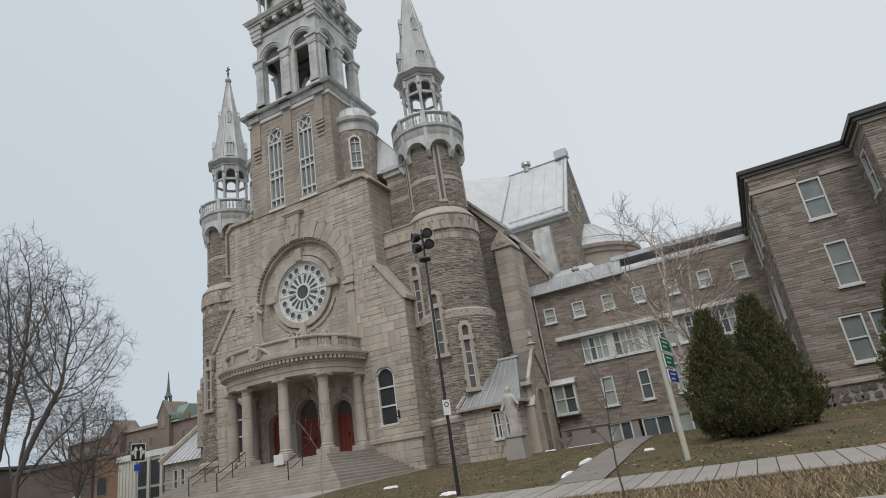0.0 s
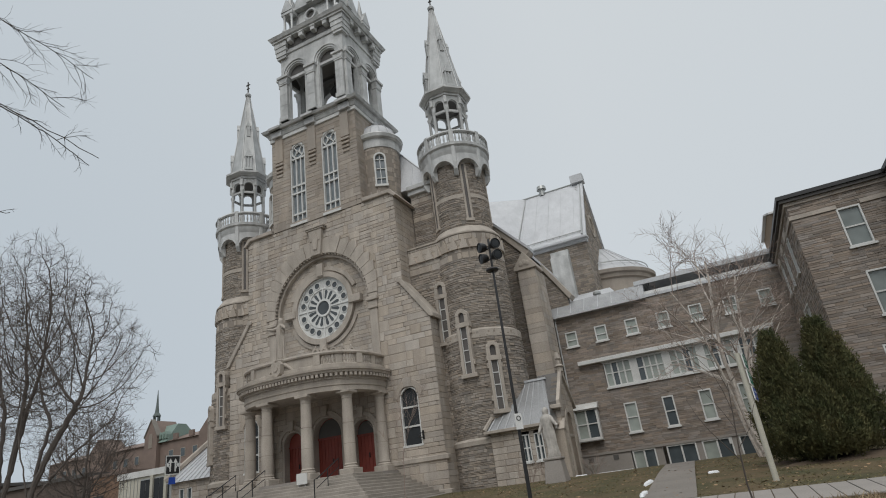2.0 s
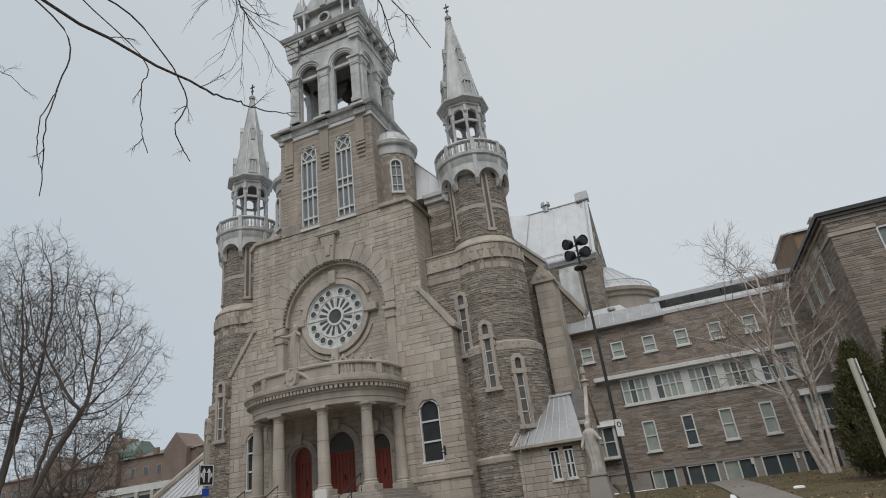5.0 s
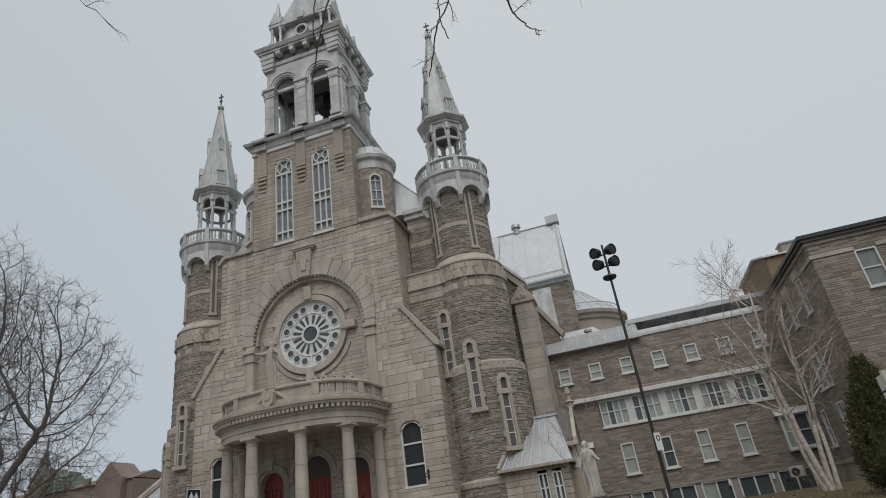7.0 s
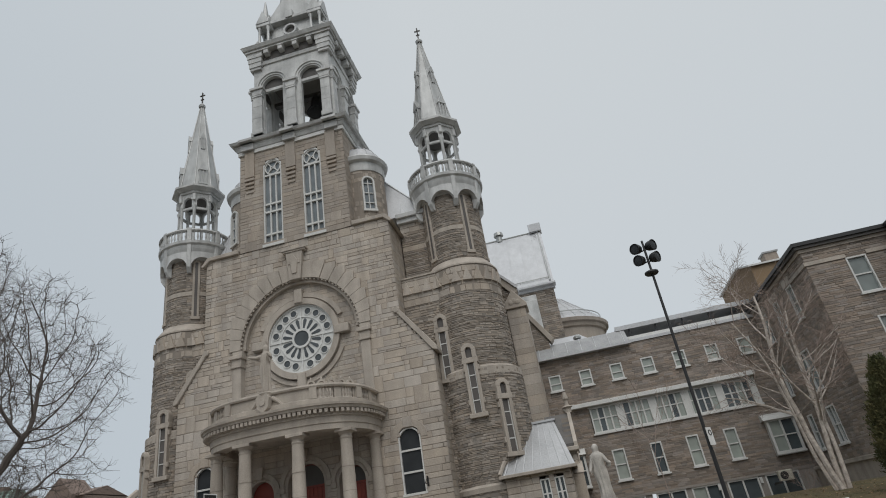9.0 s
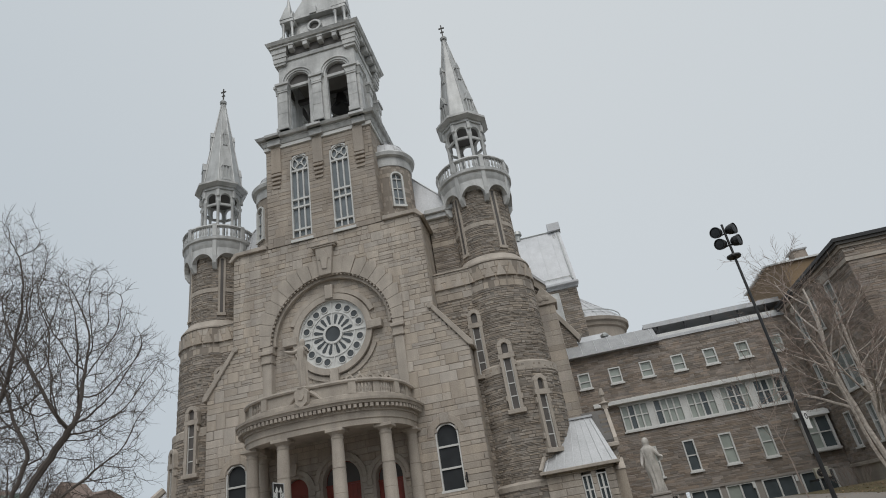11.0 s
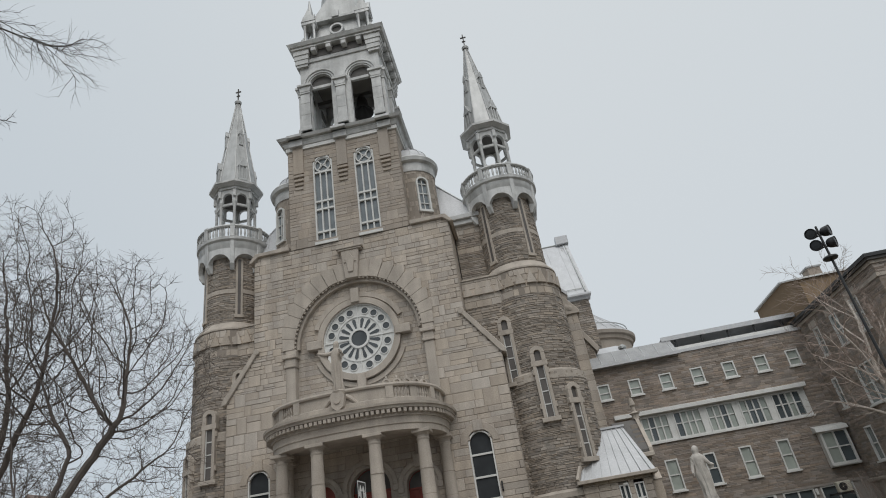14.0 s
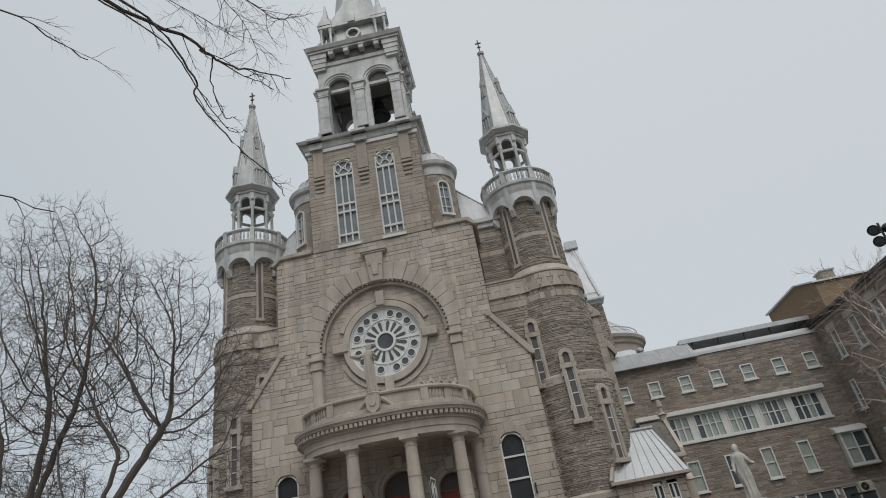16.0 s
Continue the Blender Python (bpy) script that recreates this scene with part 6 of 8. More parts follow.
GALV2 = material("dull grey sheet roofing", (0.36, 0.365, 0.37), (0.28, 0.285, 0.29), 0.6, scale=0.5, fine=12, bump=0.05, stain=0.3, streak=0.2)
# sheet-metal roof and the roof terrace with its canopy
part("metal_roof", Geo().prism_x([(-0.4, 12.3), (0.9, 13.6), (12, 13.6), (12, 12.2), (-0.2, 12.2)], AX0 - 0.4, -6.0), GALV2, annex, "pale sheet-metal roof")
part("gutter", Geo().box(AX0 - 0.5, -5.9, -0.52, -0.38, 12.22, 12.4), ROOF, annex)
for i in range(7):
    x = AX0 + 0.3 + i * 1.02
    part("seam", Geo().tube([(x, -0.38, 12.34), (x, 0.9, 13.63)], 0.02, 4), ROOF, annex)
part("flat_roof", Geo().box(-6.0, 6.5, 0.3, 12, 12.1, 12.3), ROOF, annex)
part("coping", Geo().box(-6.0, AX1, -0.1, 0.4, 12.35, 12.55), ROOF, annex)
part("canopy", Geo().box(-6.6, 3.0, 0.9, 6.0, 13.6, 13.8), GALV2, annex, "thin grey flat canopy over the roof terrace")
part("canopy_edge", Geo().box(-6.6, 3.0, 0.8, 0.9, 13.58, 13.9), ROOF, annex)
for i in range(5):
    x = -5.6 + i * 1.9
    part("canopy_post", Geo().box(x - 0.05, x + 0.05, 1.0, 1.1, 12.3, 13.6), METALDARK, annex)
part("terrace_rail", Geo().box(-6.0, 2.6, 0.42, 0.48, 12.3, 12.9), WHITE, annex)
g = Geo().lathe(-9.4, 1.2, [(0.14, 12.8), (0.14, 13.7), (0.3, 13.75), (0.3, 13.9), (0.12, 14.05), (0, 14.1)], 10)
part("roof_cowl", g, GALV, annex)
part("meter_box", Geo().box(-3.3, -3.15, -0.1, 0.05, 2.0, 2.35).box(-0.75, -0.6, -0.1, 0.05, 2.0, 2.35), WHITE, annex)
ac = thing("air_conditioner", (0.4, 40.9, 1.9), "white outdoor air-conditioning unit beside the annex wall", "air conditioner")
part("case", Geo().box(-0.4, 0.4, -0.18, 0.18, 0, 0.6), CREAM, ac, bevel=0.03)
part("grille", Geo().arch_ring(-0.1, 0.3, 0.04, 0.23, -0.2, -0.18, 20, 0, 2 * math.pi), METALDARK, ac)
part("stand", Geo().box(-0.4, -0.34, -0.15, 1.45, -0.12, 0).box(0.34, 0.4, -0.15, 1.45, -0.12, 0), METALDARK, ac)

# ---- wing ----
wing = thing("wing", (2.6, 31.6, 0), "three-storey rough stone wing with dark eaves and white windows", "building")
whole = [("r", 1.95, 2.95, 9.75, 11.75), ("r", 2.1, 3.0, 6.4, 8.5), ("r", 1.6, 2.5, 3.05, 5.1), ("r", 2.75, 3.6, 3.05, 5.1)]
rows = lay(lambda z: (0.0, 4.6), 2.35, 12.6, (0.09, 0.12, 0.15), (0.3, 0.85), whole, rnd)
masonry("wall", wing, flat((0, 0, 0), (1, 0, 0), (0, -1, 0)), rows, ANNEXSTONE, ANNEXMORTAR, 0.032, 0.009, 0.35, rnd, singles=(2.3, 9.0), rough=0.8)
side_holes = [("r", 2.7, 3.6, 9.8, 11.8), ("r", 5.6, 6.5, 9.8, 11.8), ("r", 8.3, 9.1, 9.9, 11.8), ("r", 4.2, 6.4, 6.1, 8.4), ("r", 9.0, 9.7, 6.6, 8.5), ("r", 4.0, 5.2, 3.2, 5.2), ("r", 7.6, 8.5, 3.2, 5.2)]
rows = lay(lambda z: (0.0, 11.1), 2.35, 12.6, (0.09, 0.12, 0.15), (0.3, 0.85), side_holes, rnd)
masonry("wall_side", wing, flat((0, 0, 0), (0, 1, 0), (-1, 0, 0)), rows, ANNEXSTONE, ANNEXMORTAR, 0.032, 0.009, 0.35, rnd, rough=0.8)
rows = lay(lambda z: (0.0, 2.9), 2.35, 12.6, (0.09, 0.12, 0.15), (0.3, 0.85), [("r", 1.0, 2.0, 9.8, 11.8)], rnd)
masonry("bay_side", wing, flat((4.6, -2.9, 0), (0, 1, 0), (-1, 0, 0)), rows, ANNEXSTONE, ANNEXMORTAR, 0.032, 0.009, 0.35, rnd, rough=0.8)
rows = lay(lambda z: (4.6, 14.0), 2.35, 12.6, (0.09, 0.12, 0.15), (0.3, 0.85), [], rnd)
masonry("bay_front", wing, flat((0, -2.9, 0), (1, 0, 0), (0, -1, 0)), rows, ANNEXSTONE, ANNEXMORTAR, 0.032, 0.009, 0.35, rnd, rough=0.8)
for (_, a, b, z0, z1), n_p in zip(whole, (1, 1, 1, 1)):
    sash_window(wing, Matrix.Translation((a, 0.02, z0)), b - a, z1 - z0, n_p, WINGGLASS, frame=0.075)
for (_, a, b, z0, z1) in side_holes:
    m = Matrix.Translation((0.02, b, z0)) @ Matrix.Rotation(-math.pi / 2, 4, "Z")
    sash_window(wing, m, b - a, z1 - z0, 2 if b - a > 1.1 else 1, WINGGLASS)
    if z1 > 11:
        part("lintel", Geo().box(-0.09, 0.2, a - 0.2, b + 0.2, z1, z1 + 0.45), TRIM, wing, bevel=0.02)
m = Matrix.Translation((4.62, -0.9, 9.8)) @ Matrix.Rotation(-math.pi / 2, 4, "Z")
sash_window(wing, m, 1.0, 2.0, 1, GLASS)
part("string_course", Geo().box(-0.08, 2.0, -0.08, 0.1, 11.75, 11.95).box(3.0, 4.6, -0.08, 0.1, 11.75, 11.95).box(-0.08, 0.1, 0.1, 2.6, 11.75, 11.95), TRIM, wing)
part("water_table", Geo().box(-0.12, 4.6, -0.14, 0.1, 2.2, 2.4).box(-0.12, 0.1, 0.1, 11, 2.2, 2.4), TRIM, wing, bevel=0.03)
# random rubble foundation
g = Geo()
found = part("foundation", Geo().box(0.02, 14, 0.02, 0.4, 0.8, 2.25).box(0.02, 0.4, 0.02, 11, 0.8, 2.25), TRIM, wing)
for i in range(56):
    x, z = (i % 14) * 0.38 + 0.1 + rnd.uniform(-0.08, 0.08), 0.95 + (i // 14) * 0.34
    poly = [(x + 0.19 * rnd.uniform(0.7, 1.1) * math.cos(t), z + 0.16 * rnd.uniform(0.7, 1.1) * math.sin(t)) for t in [2 * math.pi * k / 7 for k in range(7)]]
    part("fieldstone", Geo().prism(poly, -0.05, 0.05), FIELDSTONE, found)
# dark eaves and roof
for k, (d, z0, z1, mt) in enumerate(((0.1, 12.5, 12.68, TRIM), (0.26, 12.68, 12.84, SHADOWED), (0.36, 12.84, 13.04, METALDARK))):
    part("eave", Geo().box(-d, 4.6, -d, 0.3, z0, z1).box(-d, 0.3, 0.3, 11.0, z0, z1).box(4.6 - d, 14.3, -2.9 - d, -2.6, z0, z1).box(4.6 - d, 4.9, -2.6, -d, z0, z1), mt, wing)
part("roof", Geo().box(-0.2, 14.2, -0.1, 14, 12.9, 13.02).box(4.5, 14.2, -3.1, -0.1, 12.9, 13.02), METALDARK, wing, "dark flat roof")
part("penthouse", Geo().prism_x([(9.0, 13.1), (9.0, 15.4), (11.5, 16.2), (17.5, 16.2), (17.5, 13.1)], 0.5, 6.5), ORANGE, wing, "tan-orange clad penthouse")
part("penthouse_edge", Geo().prism_x([(8.8, 15.35), (8.8, 15.47), (11.5, 16.3), (17.7, 16.3), (17.7, 16.2), (11.5, 16.2)], 0.3, 6.7), WHITE, wing)
part("chimney", Geo().box(2.3, 3.2, 10.8, 11.8, 15.8, 16.7), ANNEXSTONE, wing, bevel=0.02)
part("chimney_cap", Geo().box(2.2, 3.3, 10.7, 11.9, 16.7, 16.82), GALV2, wing, bevel=0.02)
part("back_wall", Geo().box(0.3, 13.9, 16, 16.4, 0.8, 13).box(13.6, 14, -2.6, 16, 0.8, 13), ANNEXSTONE, wing)

# ---- side vestibule of the church ----
vest = thing("vestibule", (-13.15, 32.45, 0), "low limestone vestibule with a sheet-metal hipped roof", "building")
vh = [("r", -0.4, 0.1, 2.4, 3.85), ("r", 0.36, 0.86, 2.4, 3.85)]
rows = lay(lambda z: (-2.2, 1.3), 1.0, 4.25, (0.32, 0.36), (0.5, 0.9), vh, rnd)
masonry("wall", vest, flat((0, 0, 0), (1, 0, 0), (0, -1, 0)), rows, ASHLAR, MORTAR, 0.03, 0.018, 0.3, rnd)
rows = lay(lambda z: (0, 5.0), 1.0, 4.25, (0.32, 0.36), (0.5, 0.9), [], rnd)
masonry("wall_side", vest, flat((1.3, 0, 0), (0, 1, 0), (1, 0, 0)), rows, ASHLAR, MORTAR, 0.03, 0.018, 0.3, rnd)
for x in (-0.4, 0.36):
    sash_window(vest, Matrix.Translation((x, 0.02, 2.4)), 0.5, 1.45, 2, GLASS, frame=0.06)
g = Geo().add([(-2.4, -0.35, 4.25), (1.6, -0.35, 4.25), (1.6, 5, 4.25), (-2.4, 5, 4.25), (-1.2, 2.3, 7.0), (0.9, 2.3, 7.0), (0.9, 5, 7.0), (-1.2, 5, 7.0)],
              [(0, 1, 5, 4), (1, 2, 6, 5), (4, 5, 6, 7), (3, 0, 4, 7), (2, 3, 7, 6), (3, 2, 1, 0)])
part("roof", g, BRIGHTTIN, vest, "pale standing-seam metal roof")
for i in range(8):
    t = (i + 0.5) / 8
    part("seam", Geo().tube([(-2.4 + 4.0 * t, -0.37, 4.28), (-1.2 + 2.1 * t, 2.3, 7.03)], 0.025, 4), BRIGHTTIN, vest)
part("ridge_trim", Geo().box(-1.3, 1.0, 2.2, 2.36, 6.98, 7.1), ROOF, vest)
part("eave", Geo().box(-2.45, 1.65, -0.42, -0.2, 4.15, 4.32).box(1.5, 1.66, -0.2, 5, 4.15, 4.32), TRIM, vest, bevel=0.02)
part("roof_coping", Geo().tube([(-2.4, -0.35, 4.35), (-1.2, 2.3, 7.1)], 0.12, 6), TRIM, vest)
# gabled side porch against it, its door facing the lawn path
rows = lay(lambda z: (1.2, 4.2) if z < 5.6 else (1.2 + (z - 5.6) * 0.85, 4.2 - (z - 5.6) * 0.85), 1.0, 7.0, (0.28, 0.32, 0.36), (0.35, 0.8), [("a", 2.7, 1.2, 1.3, 4.3)], rnd)
masonry("porch_gable", vest, flat((1.8, 0, 0), (0, 1, 0), (1, 0, 0)), rows, ASHLAR, MORTAR, 0.02, 0.012, 0.45, rnd)
rows = lay(lambda z: (0.45, 1.78), 1.0, 5.3, (0.28, 0.32, 0.36), (0.35, 0.7), [], rnd)
masonry("porch_front", vest, flat((0, 1.2, 0), (1, 0, 0), (0, -1, 0)), rows, ASHLAR, MORTAR, 0.02, 0.012, 0.35, rnd)
m = Matrix.Translation((1.8, 2.7, 0)) @ Matrix.Rotation(math.pi / 2, 4, "Z")
part("door_arch", Geo().arch_ring(0, 4.3, 0.6, 0.82, -0.08, 0.3, 16).box(-0.82, -0.6, -0.08, 0.3, 1.3, 4.3).box(0.6, 0.82, -0.08, 0.3, 1.3, 4.3).turned(m), TRIM, vest)
part("porch_door", Geo().arch_plate(0, 1.22, 1.2, 4.3, 0.03, 0.24).turned(m), OAK, vest, "brown panelled side door")
for k in range(4):
    part("door_plank", Geo().box(-0.56 + 0.29 * k, -0.3 + 0.29 * k, 0.0, 0.05, 1.35, 4.2).turned(m), OAK, vest)
part("transom", Geo().box(-0.6, 0.6, -0.03, 0.1, 3.5, 3.66).turned(m), TRIM, vest)
part("porch_roof", Geo().prism_x([(0.95, 5.25), (2.7, 7.05), (4.45, 5.25), (4.45, 5.45), (2.7, 7.3), (0.95, 5.45)], 0.4, 1.75), SLATE, vest, "dark grey slate slopes")
part("porch_coping", Geo().prism_x([(0.85, 5.2), (2.7, 7.15), (4.55, 5.2), (4.55, 5.5), (2.7, 7.5), (0.85, 5.5)], 1.75, 1.95), TRIM, vest)
part("porch_eave", Geo().box(0.35, 1.97, 0.8, 1.25, 5.05, 5.28), TRIM, vest, bevel=0.03)
part("pier_cap", Geo().prism_x([(0.75, 3.9), (1.3, 3.9), (1.3, 4.5)], 1.2, 1.95), TRIM, vest)
part("porch_pier", Geo().box(1.25, 1.9, 0.8, 1.2, 1.0, 3.9), ASHLAR, vest, bevel=0.02)
part("finial", Geo().lathe(1.85, 2.7, [(0.2, 7.3), (0.2, 7.55), (0.32, 7.62), (0.12, 7.75), (0.1, 8.0), (0.18, 8.1), (0.1, 8.5), (0, 8.5)], 8), TRIM, vest)
part("planter", Geo().lathe(2.5, 3.4, [(0.12, 1.2), (0.16, 1.5), (0.42, 1.75), (0.45, 1.85), (0.35, 1.85), (0, 1.7)], 14), STATUE, vest, smooth=True)

# matching low vestibule on the far side
vest2 = thing("vestibule", (-40.6, 34.0, 0), "low limestone vestibule with a sheet-metal lean-to roof", "building")
vh = [("r", -1.1, -0.6, 2.4, 4.1), ("r", -0.3, 0.2, 2.4, 4.1)]
rows = lay(lambda z: (-2.1, 2.6), 1.0, 4.6, (0.32, 0.36), (0.5, 0.9), vh, rnd)
masonry("wall", vest2, flat((0, 0, 0), (1, 0, 0), (0, -1, 0)), rows, ASHLAR, MORTAR, 0.03, 0.018, 0.3, rnd)
for x in (-1.1, -0.3):
    sash_window(vest2, Matrix.Translation((x, 0.02, 2.4)), 0.5, 1.7, 1, GLASS, frame=0.06)
g = Geo().add([(-2.3, -0.35, 4.6), (2.6, -0.35, 4.6), (2.6, 5, 4.6), (-2.3, 5, 4.6), (0.2, 2.3, 7.6), (2.6, 2.3, 7.6), (2.6, 5, 7.6), (0.2, 5, 7.6)],
              [(0, 1, 5, 4), (1, 2, 6, 5), (4, 5, 6, 7), (3, 0, 4, 7), (2, 3, 7, 6), (3, 2, 1, 0)])
part("roof", g, ROOF, vest2, "pale standing-seam metal roof")
for i in range(9):
    t = (i + 0.5) / 9
    part("seam", Geo().tube([(-2.3 + 4.9 * t, -0.37, 4.63), (0.2 + 2.4 * t, 2.3, 7.63)], 0.025, 4), ROOF, vest2)
part("roof_coping", Geo().tube([(-2.3, -0.3, 4.8), (0.1, 2.3, 7.8)], 0.24, 6), TRIM, vest2)


# ---- trees ----
def grow(rng, start, direction, length, radius, depth, wood, twigs, spread=0.55, up=0.25, kids=(3, 5), shrink=0.62, droop=0.0, limit=0.02, bare=0.34):
    """Grows one limb into wood or twigs, and its side shoots."""
    steps = max(4, int(5 + length * 0.8)) if depth > 1 else 4
    p, d = Vector(start), Vector(direction).normalized()
    pts, dirs = [p.copy()], [d.copy()]
    for i in range(steps):
        wob = Vector((rng.gauss(0, 1), rng.gauss(0, 1), rng.gauss(0, 1))) * (0.075 if depth > 1 else 0.16)
        d = (d + wob + Vector((0, 0, up * 0.25 - droop * i / steps))).normalized()
        p = p + d * length / steps
        pts.append(p.copy())
        dirs.append(d.copy())
    tip = max(radius * 0.35, limit * 0.25) if depth else radius * 0.4
    radii = [radius + (tip - radius) * i / steps for i in range(steps + 1)]
    (wood if radius > 0.024 else twigs).tube(pts, radii, 7 if radius > 0.08 else (5 if radius > 0.03 else 3))
    if depth <= 0:
        return
    count = rng.randint(*kids) + (2 if depth == 1 else 0)
    for k in range(count):
        t = bare + (1 - bare) * (k + rng.random()) / count
        i = min(int(t * steps), steps - 1)
        base = pts[i].lerp(pts[i + 1], t * steps - i) if i + 1 < len(pts) else pts[i]
        axis = dirs[i].orthogonal().normalized()
        axis.rotate(Matrix.Rotation(rng.uniform(0, 2 * math.pi), 3, dirs[i]))
        nd = dirs[i].copy()
        nd.rotate(Matrix.Rotation(rng.uniform(0.6, 1.25) * spread, 3, axis))
        nd = (nd + Vector((0, 0, up * 0.5))).normalized()
        r = max(radii[i] * rng.uniform(0.47, 0.68), limit * 0.3)
        grow(rng, base, nd, length * shrink * rng.uniform(0.75, 1.15), r, depth - 1, wood, twigs, spread, up, kids, shrink, droop, limit)


def bare_tree(name, x, y, stems, label, bark, twig, seed, depth=4, spread=0.6, up=0.3, kids=(3, 5), shrink=0.64, droop=0.0, limit=0.02, base=None, bare=0.34):
    rng = random.Random(seed)
    z = ground_z(x, y) - 0.1 if base is None else base
    tree = thing(name, (x, y, z), label, "tree", "bare trees")
    wood, twigs = Geo(), Geo()
    for sx, sy, direction, length, radius in stems:
        grow(rng, (sx, sy, 0), direction, length, radius, depth, wood, twigs, spread, up, kids, shrink, droop, limit, bare)
    part("trunk", wood, bark, tree, smooth=True, fix=False)
    part("crown", twigs, twig, tree, fix=False)
    return tree


def crown_tree(name, x, y, stems, lobes, count, label, seed, tip=0.0085, step=0.28, power=2.12):
    """A bare tree whose limbs reach out to fill its crown: stems are the first limbs, lobes are (centre, radii) of the crown, from the tree's foot."""
    rs = np.random.RandomState(seed)
    z = ground_z(x, y) - 0.1
    tree = thing(name, (x, y, z), label, "tree", "bare trees")
    nodes, up_of = [], []
    for stem in stems:
        last = -1
        for a, b in zip(stem, stem[1:]):
            a, b = np.array(a, float), np.array(b, float)
            n = max(2, int(np.linalg.norm(b - a) / step))
            for k in range(n):
                nodes.append(a + (b - a) * k / n + (rs.normal(0, 0.02, 3) if nodes else 0))
                up_of.append(last if last >= 0 else (0 if len(nodes) > 1 else -1))
                last = len(nodes) - 1
    goals = []
    share = [r[0] * r[1] * r[2] for _, r in lobes]
    for (c, r), w in zip(lobes, share):
        n = int(count * w / sum(share))
        d = rs.normal(size=(n, 3))
        d /= np.linalg.norm(d, axis=1)[:, None]
        goals.append(np.array(c) + d * (rs.uniform(0.1, 1, n) ** 0.45)[:, None] * np.array(r))
    goals = np.concatenate(goals)
    pts = np.array(nodes)
    gap = np.linalg.norm(goals[:, None] - pts[None], axis=2)
    near, dist = gap.argmin(1), gap.min(1)
    kids = np.zeros(len(pts), int)
    for turn in range(110):
        if not len(goals):
            break
        way = goals - pts[near]
        way /= np.maximum(np.linalg.norm(way, axis=1), 1e-6)[:, None]
        live = np.unique(near)
        total = np.zeros_like(pts)
        np.add.at(total, near, way)
        live = live[kids[live] < 3]
        if not len(live):
            break
        d = total[live]
        d /= np.maximum(np.linalg.norm(d, axis=1), 1e-6)[:, None]
        parents = np.array([up_of[i] for i in live])
        back = pts[live] - pts[np.maximum(parents, 0)]
        back /= np.maximum(np.linalg.norm(back, axis=1), 1e-6)[:, None]
        d = d + 0.55 * back + rs.normal(0, 0.13, d.shape) + np.array((0, 0, 0.04))
        d /= np.linalg.norm(d, axis=1)[:, None]
        fresh = pts[live] + d * step
        kids[live] += 1
        first = len(pts)
        pts = np.concatenate([pts, fresh])
        kids = np.concatenate([kids, np.zeros(len(fresh), int)])
        up_of.extend(int(i) for i in live)
        gap = np.linalg.norm(goals[:, None] - fresh[None], axis=2)
        j, g_min = gap.argmin(1), gap.min(1)
        better = g_min < dist
        near[better], dist[better] = first + j[better], g_min[better]
        keep = dist > step * 1.15
        goals, near, dist = goals[keep], near[keep], dist[keep]
    n = len(pts)
    girth = np.zeros(n)
    children = [[] for _ in range(n)]
    for i in range(n - 1, 0, -1):
        if girth[i] == 0:
            girth[i] = tip ** power
        girth[up_of[i]] += girth[i] + (0.06 * tip) ** power
        children[up_of[i]].append(i)
    radius = [float(q) for q in girth ** (1 / power)]
    wood, twigs = Geo(), Geo()
    starts = [(0, -1)]
    while starts:
        i, root = starts.pop()
        chain, radii = ([pts[root], pts[i]], [radius[i], radius[i]]) if root >= 0 else ([pts[i]], [radius[i]])
        while children[i]:
            order = sorted(children[i], key=lambda k: -radius[k])
            starts.extend((k, i) for k in order[1:])
            i = order[0]
            chain.append(pts[i])
            radii.append(radius[i])
        if len(chain) > 1:
            thick = max(radii) > 0.022
            (wood if thick else twigs).tube([tuple(q) for q in chain], radii, 7 if max(radii) > 0.07 else (5 if thick else 3))
    # short shoots along the outermost limbs, turned upwards at their ends
    for i in range(1, n):
        if radius[i] > tip * 3.2:
            continue
        d0 = pts[i] - pts[up_of[i]]
        d0 = d0 / max(np.linalg.norm(d0), 1e-6)
        for k in range(2 if children[i] else 4):
            d = d0 * 0.7 + rs.normal(0, 0.5, 3)
            d /= np.linalg.norm(d)
            p, line = pts[i].copy(), [tuple(pts[i])]
            ln = rs.uniform(0.12, 0.24)
            for q in range(3):
                p = p + d * ln
                line.append(tuple(p))
                d = d + rs.normal(0, 0.2, 3) + np.array((0, 0, 0.16))
                d /= np.linalg.norm(d)
            twigs.tube(line, [tip * 0.8, tip * 0.7, tip * 0.6, tip * 0.45], 3)
    part("trunk", wood, BARK, tree, smooth=True, fix=False)
    part("crown", twigs, TWIG, tree, fix=False)
    return tree


crown_tree("maple_tree", -34.6, 18.6, [[(0, 0, 0), (0.1, 0, 2.2), (0.35, 0, 4.2), (1.0, 0.1, 6.6)], [(0.1, 0, 3.2), (1.1, 0.2, 5.2), (2.6, 0.5, 7.6)], [(0.05, 0, 2.6), (-0.5, -0.3, 5.0)], [(0.1, 0, 2.6), (2.2, 0.4, 4.6), (3.6, 0.8, 5.6)]],
           [((1.3, 0.6, 10.2), (3.3, 3.2, 4.3)), ((3.1, 1.0, 8.8), (2.8, 2.6, 3.2)), ((3.2, 1.0, 5.4), (2.6, 2.0, 1.6)), ((-1.0, 0, 10.6), (2.4, 2.6, 4.2))], 2100,
           "bare grey-brown maple with spreading limbs and fine twigs", 11)
